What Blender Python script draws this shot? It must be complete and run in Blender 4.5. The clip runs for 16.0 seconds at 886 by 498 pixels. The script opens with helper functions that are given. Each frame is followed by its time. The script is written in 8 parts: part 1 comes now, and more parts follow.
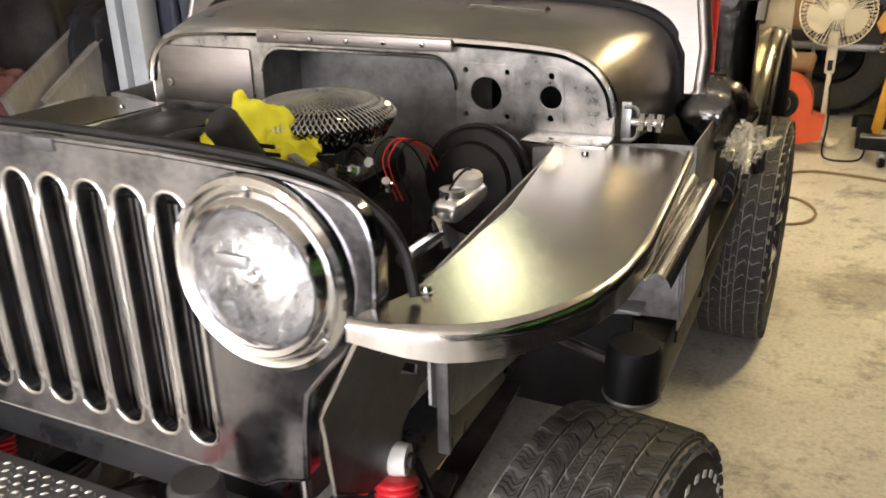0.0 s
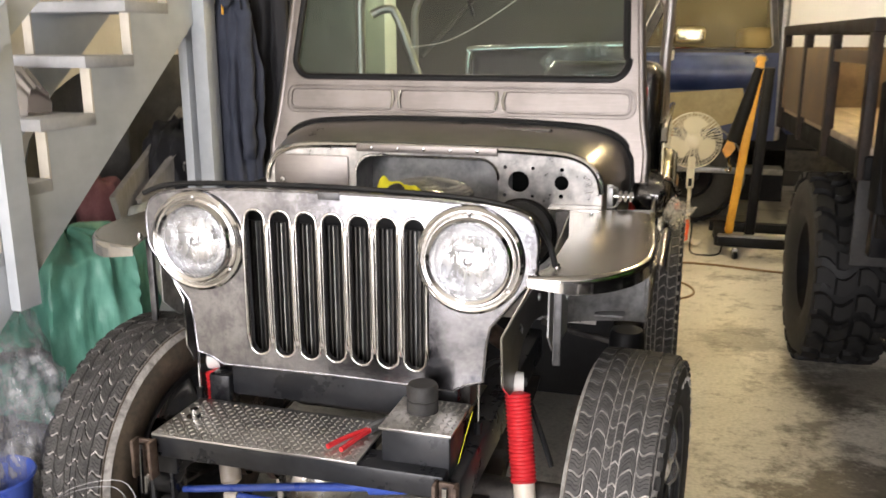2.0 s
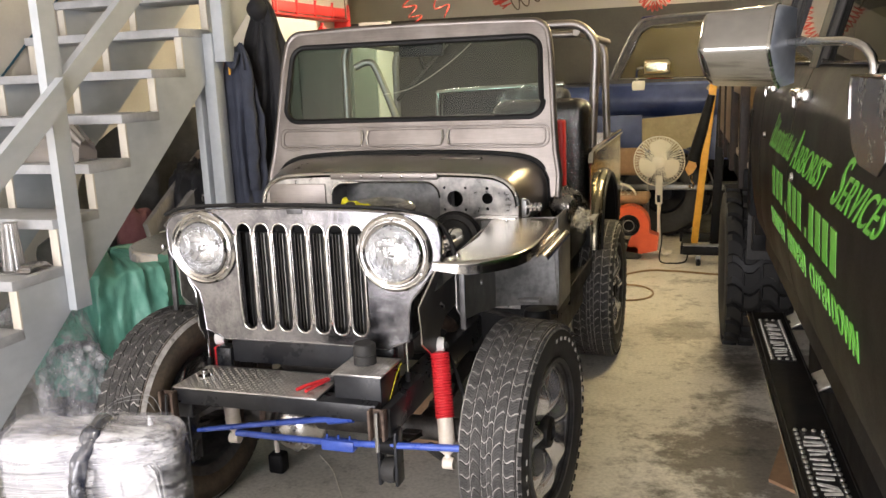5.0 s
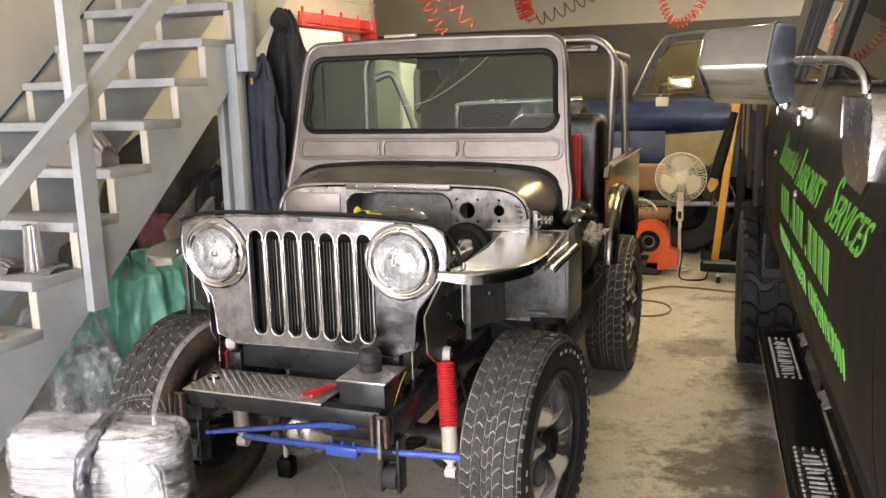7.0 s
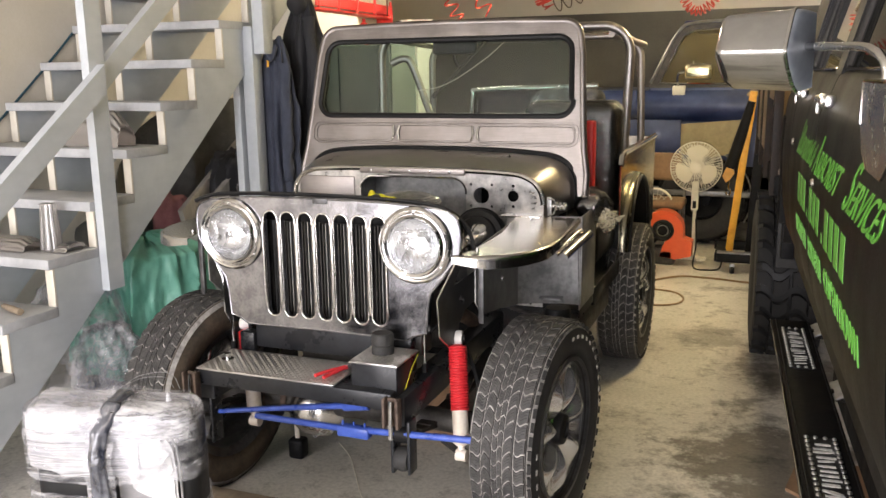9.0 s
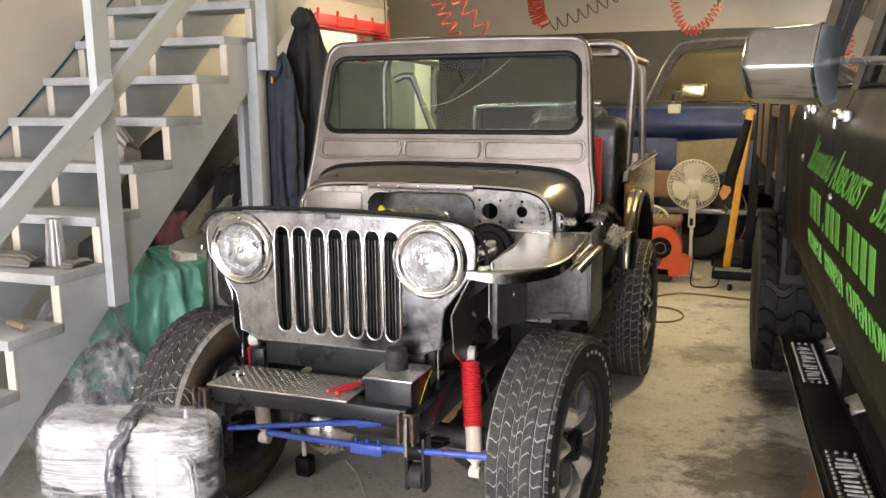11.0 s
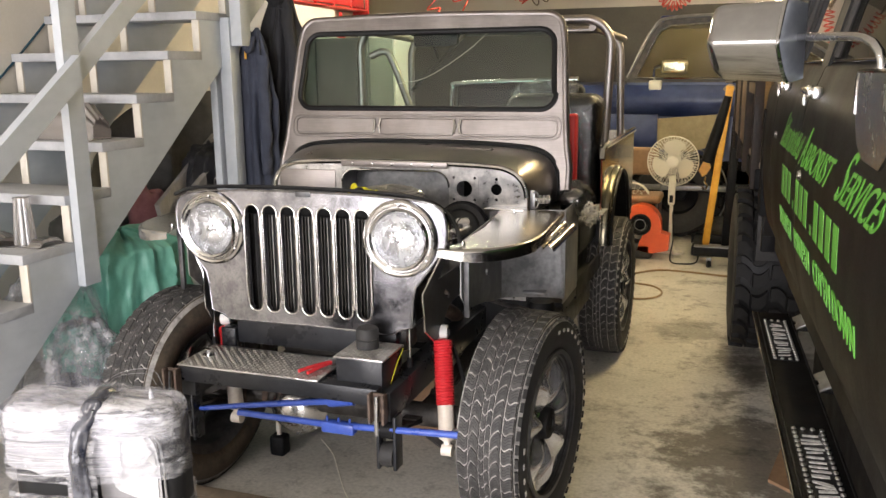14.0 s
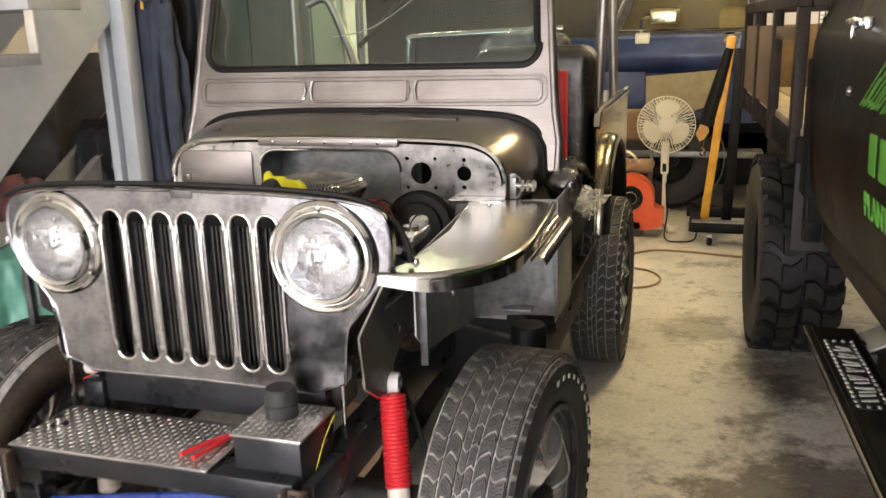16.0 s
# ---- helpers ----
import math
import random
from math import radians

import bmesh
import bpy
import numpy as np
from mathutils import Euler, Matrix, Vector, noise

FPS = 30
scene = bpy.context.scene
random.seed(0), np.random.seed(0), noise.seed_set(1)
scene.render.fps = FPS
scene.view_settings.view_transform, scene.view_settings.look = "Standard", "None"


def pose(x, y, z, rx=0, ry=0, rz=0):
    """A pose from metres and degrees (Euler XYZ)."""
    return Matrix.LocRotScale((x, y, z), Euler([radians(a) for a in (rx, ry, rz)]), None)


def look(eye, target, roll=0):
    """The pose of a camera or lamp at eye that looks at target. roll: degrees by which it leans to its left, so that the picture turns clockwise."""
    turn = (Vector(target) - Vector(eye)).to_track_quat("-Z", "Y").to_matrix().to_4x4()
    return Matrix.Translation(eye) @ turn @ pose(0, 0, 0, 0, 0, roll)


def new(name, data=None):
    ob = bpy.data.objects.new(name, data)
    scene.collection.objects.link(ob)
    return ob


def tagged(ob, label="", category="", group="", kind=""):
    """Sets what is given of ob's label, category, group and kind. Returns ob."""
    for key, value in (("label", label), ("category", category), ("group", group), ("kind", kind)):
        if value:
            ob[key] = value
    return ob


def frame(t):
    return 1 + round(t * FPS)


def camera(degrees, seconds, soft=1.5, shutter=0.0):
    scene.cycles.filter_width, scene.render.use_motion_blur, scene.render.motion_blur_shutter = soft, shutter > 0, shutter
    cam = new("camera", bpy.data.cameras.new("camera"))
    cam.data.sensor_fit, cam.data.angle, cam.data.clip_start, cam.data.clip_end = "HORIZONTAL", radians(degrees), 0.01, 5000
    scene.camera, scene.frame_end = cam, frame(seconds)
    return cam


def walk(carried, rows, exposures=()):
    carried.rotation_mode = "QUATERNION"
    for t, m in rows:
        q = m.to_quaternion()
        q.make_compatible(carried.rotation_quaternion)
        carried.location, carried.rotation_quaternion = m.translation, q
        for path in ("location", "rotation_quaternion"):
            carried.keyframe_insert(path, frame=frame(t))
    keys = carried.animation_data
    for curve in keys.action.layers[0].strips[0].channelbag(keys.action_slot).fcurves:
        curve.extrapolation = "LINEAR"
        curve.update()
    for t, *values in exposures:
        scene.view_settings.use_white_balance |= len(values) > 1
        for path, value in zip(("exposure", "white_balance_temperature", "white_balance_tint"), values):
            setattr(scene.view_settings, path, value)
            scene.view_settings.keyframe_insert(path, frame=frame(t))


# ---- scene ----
cam = camera(55.1, 16.0, soft=1.5, shutter=0.45)
PATH = [
    (0, (0.115, 0.169, 1.425), (-0.697, 1.829, 0.662), -1.5),
    (0.5, (0.091, -0.095, 1.46), (-0.66, 1.628, 0.775), -0.0),
    (1, (0.144, -0.398, 1.464), (-0.614, 1.352, 0.861), -1.6),
    (1.5, (0.061, -0.634, 1.482), (-0.675, 1.139, 0.92), -1.3),
    (2, (-0.033, -0.9, 1.496), (-0.575, 0.965, 1.019), -0.0),
    (2.5, (0.087, -1.145, 1.517), (-0.392, 0.757, 1.127), -1.7),
    (3, (0.123, -1.321, 1.566), (-0.274, 0.604, 1.195), -2.3),
    (3.5, (0.061, -1.448, 1.555), (-0.283, 0.478, 1.136), -0.3),
    (4, (0.148, -1.537, 1.573), (-0.251, 0.372, 1.129), -0.2),
    (4.2, (0.255, -1.546, 1.565), (-0.216, 0.348, 1.128), -0.7),
    (6.3, (0.574, -1.545, 1.572), (-0.105, 0.299, 1.2), -2.6),
    (6.5, (0.576, -1.544, 1.573), (-0.11, 0.299, 1.207), -2.4),
    (7, (0.569, -1.556, 1.564), (-0.117, 0.285, 1.188), -1.5),
    (7.5, (0.561, -1.573, 1.55), (-0.119, 0.264, 1.143), -0.1),
    (8, (0.564, -1.585, 1.549), (-0.12, 0.247, 1.131), 0.3),
    (8.5, (0.567, -1.573, 1.547), (-0.128, 0.254, 1.122), -0.1),
    (9, (0.568, -1.563, 1.553), (-0.144, 0.261, 1.149), -0.8),
    (11.3, (0.46, -1.591, 1.54), (-0.214, 0.261, 1.198), -0.5),
    (11.5, (0.449, -1.594, 1.548), (-0.195, 0.272, 1.228), -0.7),
    (12, (0.461, -1.606, 1.544), (-0.152, 0.274, 1.246), -0.3),
    (12.5, (0.507, -1.582, 1.533), (-0.111, 0.288, 1.181), -0.3),
    (13, (0.533, -1.562, 1.525), (-0.093, 0.29, 1.103), -0.5),
    (13.5, (0.537, -1.551, 1.539), (-0.102, 0.295, 1.112), -0.8),
    (14, (0.523, -1.553, 1.541), (-0.13, 0.291, 1.126), -0.6),
    (14.5, (0.483, -1.564, 1.524), (-0.141, 0.29, 1.108), 0.1),
    (15, (0.399, -1.416, 1.475), (-0.171, 0.439, 0.992), 0.7),
    (15.5, (0.369, -1.073, 1.508), (-0.237, 0.769, 1.021), -1.2),
    (16, (0.296, -0.709, 1.48), (-0.293, 1.137, 0.983), -1.7),
]
walk(cam, [(t, look(eye, target, roll)) for t, eye, target, roll in PATH], [(0, 0.26), (0.5, 0.18), (1.5, 0.07), (2.5, 0.02), (4, -0.06), (7, -0.09), (9.5, -0.08), (11.5, -0.15), (13, -0.15), (14.5, -0.09), (16, 0.02)])


# ---------------------------------------------------------------- world and light
world = bpy.data.worlds.new("sky")
scene.world = world
world.use_nodes = True
sky = world.node_tree.nodes.new("ShaderNodeTexSky")
sky.sky_type = "NISHITA"
sky.sun_disc = False
sky.sun_elevation, sky.sun_rotation = radians(38), radians(200)
sky.air_density, sky.dust_density = 1.0, 2.0
world.node_tree.links.new(sky.outputs[0], world.node_tree.nodes["Background"].inputs[0])
world.node_tree.nodes["Background"].inputs[1].default_value = 0.10

sun = new("sun", bpy.data.lights.new("sun", "SUN"))
sun.data.energy, sun.data.angle, sun.data.color = 1.0, radians(12), (1.0, 0.96, 0.9)
sun.matrix_world = look((-2, -9, 9), (0, -4, 0))

door_light = new("door_light", bpy.data.lights.new("door_light", "AREA"))
door_light.data.shape, door_light.data.size, door_light.data.size_y = "RECTANGLE", 4.0, 2.4
door_light.data.energy, door_light.data.color = 350, (1.0, 0.955, 1.0)
door_light.matrix_world = look((-0.85, -3.98, 1.27), (-0.85, 0, 1.27))


# ---------------------------------------------------------------- materials
def material(name):
    m = bpy.data.materials.new(name)
    m.use_nodes = True
    return m, m.node_tree.nodes, m.node_tree.links, m.node_tree.nodes["Principled BSDF"]


def surface(name, a, b, rough=(0.4, 0.6), metal=0.0, grain=40.0, stain=4.0, bump=0.1, coat=0.0, random_tint=0.0, stretch=(1, 1, 1), mix_at=(0.35, 0.7), spec=0.5):
    """Two colours mixed by stains, fine grain in gloss and relief."""
    m, n, l, p = material(name)
    tex = n.new("ShaderNodeTexCoord")
    mp = n.new("ShaderNodeMapping")
    mp.inputs["Scale"].default_value = stretch
    l.new(tex.outputs["Object"], mp.inputs[0])
    big, fine = n.new("ShaderNodeTexNoise"), n.new("ShaderNodeTexNoise")
    big.inputs["Scale"].default_value, big.inputs["Detail"].default_value, big.inputs["Roughness"].default_value = stain, 5, 0.6
    fine.inputs["Scale"].default_value, fine.inputs["Detail"].default_value = grain, 4
    l.new(tex.outputs["Object"], big.inputs["Vector"])
    l.new(mp.outputs[0], fine.inputs["Vector"])
    ramp = n.new("ShaderNodeValToRGB")
    ramp.color_ramp.elements[0].position, ramp.color_ramp.elements[1].position = mix_at
    ramp.color_ramp.elements[0].color, ramp.color_ramp.elements[1].color = (*a, 1), (*b, 1)
    add = n.new("ShaderNodeMath")
    add.operation = "MULTIPLY_ADD"
    add.inputs[1].default_value = 0.35
    l.new(fine.outputs[0], add.inputs[0])
    sub = n.new("ShaderNodeMath")
    sub.operation = "SUBTRACT"
    sub.inputs[1].default_value = 0.175
    l.new(big.outputs[0], sub.inputs[0])
    l.new(sub.outputs[0], add.inputs[2])
    l.new(add.outputs[0], ramp.inputs[0])
    out = ramp.outputs[0]
    if random_tint:
        info, hsv, mr = n.new("ShaderNodeObjectInfo"), n.new("ShaderNodeHueSaturation"), n.new("ShaderNodeMapRange")
        mr.inputs[3].default_value, mr.inputs[4].default_value = 1 - random_tint, 1 + random_tint
        l.new(info.outputs["Random"], mr.inputs[0])
        l.new(mr.outputs[0], hsv.inputs["Value"])
        l.new(out, hsv.inputs["Color"])
        out = hsv.outputs[0]
    l.new(out, p.inputs["Base Color"])
    rr = n.new("ShaderNodeMapRange")
    rr.inputs[1].default_value, rr.inputs[2].default_value = 0.3, 0.7
    rr.inputs[3].default_value, rr.inputs[4].default_value = rough
    l.new(add.outputs[0], rr.inputs[0])
    l.new(rr.outputs[0], p.inputs["Roughness"])
    p.inputs["Metallic"].default_value = metal
    p.inputs["Coat Weight"].default_value = coat
    p.inputs["Specular IOR Level"].default_value = spec
    if bump:
        bn = n.new("ShaderNodeBump")
        bn.inputs["Strength"].default_value, bn.inputs["Distance"].default_value = bump, 0.004
        l.new(fine.outputs[0], bn.inputs["Height"])
        l.new(bn.outputs[0], p.inputs["Normal"])
    return m


def glass(name, tint=(0.9, 0.95, 0.93), rough=0.02, alpha=0.25, bump=0.0, bump_scale=60.0, stretch=(1, 1, 1), ior=1.5):
    """A thin pane or film: a glossy coat over clear."""
    m, n, l, p = material(name)
    n.remove(p)
    clear, gloss, mix, fr = n.new("ShaderNodeBsdfTransparent"), n.new("ShaderNodeBsdfGlossy"), n.new("ShaderNodeMixShader"), n.new("ShaderNodeFresnel")
    clear.inputs[0].default_value = (*tint, 1)
    gloss.inputs["Roughness"].default_value = rough
    ma = n.new("ShaderNodeMath")
    ma.operation, ma.use_clamp = "MULTIPLY_ADD", True
    ma.inputs[1].default_value, ma.inputs[2].default_value = 1.0, alpha
    fr.inputs[0].default_value = ior
    l.new(fr.outputs[0], ma.inputs[0])
    l.new(ma.outputs[0], mix.inputs[0])
    l.new(clear.outputs[0], mix.inputs[1])
    l.new(gloss.outputs[0], mix.inputs[2])
    l.new(mix.outputs[0], n["Material Output"].inputs[0])
    if bump:
        tex, nz, bn = n.new("ShaderNodeTexCoord"), n.new("ShaderNodeTexNoise"), n.new("ShaderNodeBump")
        nz.inputs["Scale"].default_value = bump_scale
        mp = n.new("ShaderNodeMapping")
        mp.inputs["Scale"].default_value = stretch
        l.new(tex.outputs["Object"], mp.inputs[0])
        l.new(mp.outputs[0], nz.inputs["Vector"])
        l.new(nz.outputs[0], bn.inputs["Height"])
        bn.inputs["Strength"].default_value, bn.inputs["Distance"].default_value = bump, 0.01
        l.new(bn.outputs[0], gloss.inputs["Normal"])
        l.new(bn.outputs[0], fr.inputs["Normal"])
    return m


def glow(name, colour, strength):
    m, n, l, p = material(name)
    p.inputs["Emission Color"].default_value, p.inputs["Emission Strength"].default_value = (*colour, 1), strength
    p.inputs["Base Color"].default_value = (0.8, 0.8, 0.8, 1)
    return m


def wrap_film(name, low, high, dark=(0.93, 0.93, 0.95), stretch=(2.6, 2.6, 42), at=(0.40, 0.62), colour=(0.72, 0.72, 0.735)):
    """Stretch film in layers: streaks of white over clear, glossy and crinkled."""
    m, n, l, p = material(name)
    p.inputs["Base Color"].default_value = (*colour, 1)
    p.inputs["Roughness"].default_value = 0.22
    p.inputs["Coat Weight"].default_value = 0.6
    clear, mix, tex, mp = n.new("ShaderNodeBsdfTransparent"), n.new("ShaderNodeMixShader"), n.new("ShaderNodeTexCoord"), n.new("ShaderNodeMapping")
    clear.inputs[0].default_value = (*dark, 1)
    mp.inputs["Scale"].default_value = stretch
    mp.inputs["Rotation"].default_value = (0, radians(4), 0)
    streak, cr, mr, bn = n.new("ShaderNodeTexNoise"), n.new("ShaderNodeTexNoise"), n.new("ShaderNodeMapRange"), n.new("ShaderNodeBump")
    streak.inputs["Scale"].default_value, streak.inputs["Detail"].default_value, streak.inputs["Roughness"].default_value = 3.0, 5, 0.65
    cr.inputs["Scale"].default_value, cr.inputs["Detail"].default_value = 38, 4
    l.new(tex.outputs["Object"], mp.inputs[0])
    l.new(mp.outputs[0], streak.inputs["Vector"])
    l.new(tex.outputs["Object"], cr.inputs["Vector"])
    mr.inputs[1].default_value, mr.inputs[2].default_value = at
    mr.inputs[3].default_value, mr.inputs[4].default_value = low, high
    l.new(streak.outputs[0], mr.inputs[0])
    l.new(mr.outputs[0], mix.inputs[0])
    l.new(clear.outputs[0], mix.inputs[1])
    l.new(p.outputs[0], mix.inputs[2])
    l.new(mix.outputs[0], n["Material Output"].inputs[0])
    l.new(cr.outputs[0], bn.inputs["Height"])
    bn.inputs["Strength"].default_value, bn.inputs["Distance"].default_value = 0.8, 0.006
    l.new(bn.outputs[0], p.inputs["Normal"])
    return m


def concrete():
    m, n, l, p = material("worn_concrete")
    tex = n.new("ShaderNodeTexCoord")
    def noise_at(scale, detail, rough):
        t = n.new("ShaderNodeTexNoise")
        t.inputs["Scale"].default_value, t.inputs["Detail"].default_value, t.inputs["Roughness"].default_value = scale, detail, rough
        l.new(tex.outputs["Object"], t.inputs["Vector"])
        return t.outputs[0]
    def ramp(fac, a, b, x0, x1):
        r = n.new("ShaderNodeValToRGB")
        r.color_ramp.elements[0].position, r.color_ramp.elements[1].position = x0, x1
        r.color_ramp.elements[0].color, r.color_ramp.elements[1].color = (*a, 1), (*b, 1)
        l.new(fac, r.inputs[0])
        return r.outputs[0]
    def mix(fac, a, b, kind="MIX"):
        x = n.new("ShaderNodeMix")
        x.data_type, x.blend_type = "RGBA", kind
        if isinstance(fac, float):
            x.inputs[0].default_value = fac
        else:
            l.new(fac, x.inputs[0])
        l.new(a, x.inputs[6])
        l.new(b, x.inputs[7])
        return x.outputs[2]
    base = ramp(noise_at(1.7, 6, 0.6), (0.58, 0.555, 0.49), (0.74, 0.71, 0.635), 0.35, 0.7)
    speck = ramp(noise_at(60, 3, 0.6), (0.75, 0.75, 0.75), (1, 1, 1), 0.3, 0.6)
    c = mix(1.0, base, speck, "MULTIPLY")
    stain = ramp(noise_at(2.6, 9, 0.72), (0.26, 0.25, 0.235), (1, 1, 1), 0.37, 0.47)
    sep, edge = n.new("ShaderNodeSeparateXYZ"), n.new("ShaderNodeMapRange")
    l.new(tex.outputs["Object"], sep.inputs[0])
    l.new(sep.outputs[0], edge.inputs[0])
    edge.inputs[1].default_value, edge.inputs[2].default_value = -0.35, 0.30
    edge.inputs[3].default_value, edge.inputs[4].default_value = 0.12, 0.85
    c = mix(edge.outputs[0], c, stain, "MULTIPLY")
    stain2 = ramp(noise_at(9.0, 8, 0.75), (0.45, 0.44, 0.42), (1, 1, 1), 0.33, 0.46)
    c = mix(0.8, c, stain2, "MULTIPLY")
    def oil(place, reach, amount):
        far, add, unit = n.new("ShaderNodeVectorMath"), n.new("ShaderNodeMath"), n.new("ShaderNodeMath")
        far.operation, add.operation, unit.operation = "DISTANCE", "MULTIPLY_ADD", "MULTIPLY"
        unit.inputs[1].default_value = 0.25 / reach
        far.inputs[1].default_value = place
        l.new(tex.outputs["Object"], far.inputs[0])
        l.new(noise_at(5.5, 9, 0.75), add.inputs[0])
        add.inputs[1].default_value = reach * 3.4
        l.new(far.outputs[1], add.inputs[2])
        l.new(add.outputs[0], unit.inputs[0])
        return mix(amount, c, ramp(unit.outputs[0], (0.22, 0.20, 0.175), (1, 1, 1), 0.56, 0.68), "MULTIPLY")
    c = oil((0.66, 1.85, 0), 0.50, 0.9)
    c = oil((0.30, 3.5, 0), 0.26, 0.6)
    c = oil((0.05, 0.9, 0), 0.16, 0.5)
    c = oil((0.75, 3.0, 0), 0.40, 0.7)
    l.new(c, p.inputs["Base Color"])
    l.new(ramp(noise_at(5, 6, 0.6), (0.35, 0.35, 0.35), (0.62, 0.62, 0.62), 0.3, 0.7), p.inputs["Roughness"])
    bn = n.new("ShaderNodeBump")
    bn.inputs["Strength"].default_value, bn.inputs["Distance"].default_value = 0.25, 0.004
    l.new(noise_at(45, 6, 0.7), bn.inputs["Height"])
    l.new(bn.outputs[0], p.inputs["Normal"])
    return m


M_FLOOR = concrete()
M_CREAM = surface("cream_wall_paint", (0.62, 0.58, 0.50), (0.70, 0.665, 0.59), (0.55, 0.75), stain=1.5, grain=90, bump=0.06)
M_DARKWALL = surface("dark_grey_board", (0.085, 0.080, 0.072), (0.12, 0.115, 0.10), (0.5, 0.7), stain=2)
M_WHITE = surface("white_sheet", (0.76, 0.75, 0.72), (0.82, 0.81, 0.79), (0.4, 0.6), stain=2, bump=0.03)
M_STAIR = surface("pale_grey_stair_paint", (0.425, 0.46, 0.485), (0.52, 0.55, 0.575), (0.35, 0.55), stain=5, grain=30, bump=0.12, stretch=(1, 0.3, 1))
M_STAIRDUST = surface("dusty_grey_tread_paint", (0.36, 0.37, 0.38), (0.47, 0.48, 0.49), (0.5, 0.7), stain=8, grain=50, bump=0.1)
M_RAWWOOD = surface("bare_pine", (0.60, 0.56, 0.47), (0.70, 0.665, 0.585), (0.55, 0.7), stain=6, grain=60, stretch=(1, 1, 0.1))
# Brushed steel darkened for the frame, lightened for the scuttle, to follow the light.
M_WSFRAME = surface("brushed_windscreen_steel_dimmed", (0.215, 0.195, 0.185), (0.31, 0.285, 0.27), (0.34, 0.48), metal=1, stain=7, grain=220, bump=0.05, stretch=(0.05, 1, 1))
M_SCUTTLE = surface("brushed_scuttle_steel_lit", (0.54, 0.51, 0.485), (0.68, 0.645, 0.61), (0.27, 0.40), metal=1, stain=6, grain=220, bump=0.05, stretch=(0.05, 1, 1))
M_STEEL = surface("brushed_stainless", (0.30, 0.275, 0.262), (0.42, 0.385, 0.365), (0.38, 0.52), metal=1, stain=7, grain=220, bump=0.05, stretch=(0.05, 1, 1))
M_POLISH = surface("polished_stainless", (0.50, 0.49, 0.48), (0.64, 0.63, 0.61), (0.09, 0.20), metal=1, stain=9, grain=120, bump=0.03)
M_GRILLE = surface("hand_polished_grille_steel", (0.12, 0.122, 0.137), (0.29, 0.286, 0.30), (0.12, 0.27), metal=1, stain=11, grain=90, bump=0.04, mix_at=(0.3, 0.6))
M_FENDER = surface("stainless_fender_sheet", (0.44, 0.42, 0.385), (0.53, 0.505, 0.46), (0.20, 0.27), metal=1, stain=3, grain=300, bump=0)
M_GALV = surface("grey_galvanised_sheet", (0.20, 0.205, 0.21), (0.42, 0.42, 0.42), (0.35, 0.5), metal=0.85, stain=14, grain=60, bump=0.06, mix_at=(0.3, 0.75))
M_FIREWALL = surface("mottled_bare_steel", (0.34, 0.335, 0.325), (0.66, 0.64, 0.61), (0.25, 0.42), metal=0.95, stain=16, grain=70, bump=0.06)
M_SPLASH = surface("smudged_grey_sheet", (0.15, 0.15, 0.152), (0.34, 0.338, 0.335), (0.34, 0.50), metal=0.3, stain=12, grain=60, bump=0.06)
M_FILMWHITE = surface("bright_white_vinyl", (0.46, 0.46, 0.46), (0.60, 0.60, 0.60), (0.2, 0.35), stain=6, grain=14, bump=0.3, coat=0.5)
M_DARKSHEET = surface("dark_sheet_steel", (0.05, 0.05, 0.052), (0.14, 0.14, 0.14), (0.35, 0.55), metal=0.7, stain=14, grain=60, bump=0.06)
M_REFLECTOR = surface("aluminised_reflector", (0.84, 0.84, 0.85), (0.92, 0.92, 0.92), (0.16, 0.36), metal=0.85, stain=26, grain=34, bump=1.0, stretch=(1.6, 1, 0.6))
# Gold reflections of the yellow light are mixed into these two steels.
M_FLARE = surface("gold_sheen_rolled_steel", (0.17, 0.155, 0.115), (0.25, 0.23, 0.175), (0.16, 0.30), metal=1, stain=5, bump=0)
M_TUB = surface("gold_sheen_body_sheet", (0.34, 0.31, 0.23), (0.46, 0.43, 0.33), (0.07, 0.18), metal=1, stain=4, bump=0)
M_RACK = surface("rusty_dark_rack_steel", (0.012, 0.0088, 0.0066), (0.034, 0.024, 0.017), (0.5, 0.75), stain=9, grain=60, bump=0.2, spec=0.2)
M_ARM = surface("bright_drawn_steel", (0.58, 0.57, 0.56), (0.66, 0.65, 0.64), (0.20, 0.30), metal=1, stain=6, grain=90, bump=0.01)
M_BRASS = surface("yellowed_chrome", (0.66, 0.58, 0.36), (0.78, 0.70, 0.46), (0.16, 0.30), metal=1, stain=9, bump=0)
# Blue grey stands in for daylight the mirror's end would reflect.
M_ENDCAP = surface("satin_steel_sky_tint", (0.26, 0.29, 0.33), (0.36, 0.39, 0.44), (0.38, 0.5), metal=0.6, stain=5, bump=0)
M_SHELL = surface("bright_mirror_shell", (0.46, 0.46, 0.47), (0.54, 0.54, 0.55), (0.06, 0.12), metal=1, stain=5, bump=0)
M_CHROME = surface("chrome", (0.42, 0.42, 0.43), (0.52, 0.52, 0.52), (0.03, 0.10), metal=1, stain=8, bump=0)
M_BLACK = surface("satin_black_paint", (0.006, 0.006, 0.0065), (0.013, 0.013, 0.0135), (0.38, 0.55), stain=9, spec=0.15)
M_GREASE = surface("greasy_dark_iron", (0.0256, 0.0240, 0.0224), (0.0880, 0.0800, 0.0720), (0.35, 0.7), metal=0.3, stain=18, grain=80, bump=0.3)
M_TRUCK = surface("flat_black_truck_paint", (0.0040, 0.0034, 0.0028), (0.0080, 0.0069, 0.0058), (0.36, 0.50), stain=4, grain=150, bump=0.02, spec=0.10)
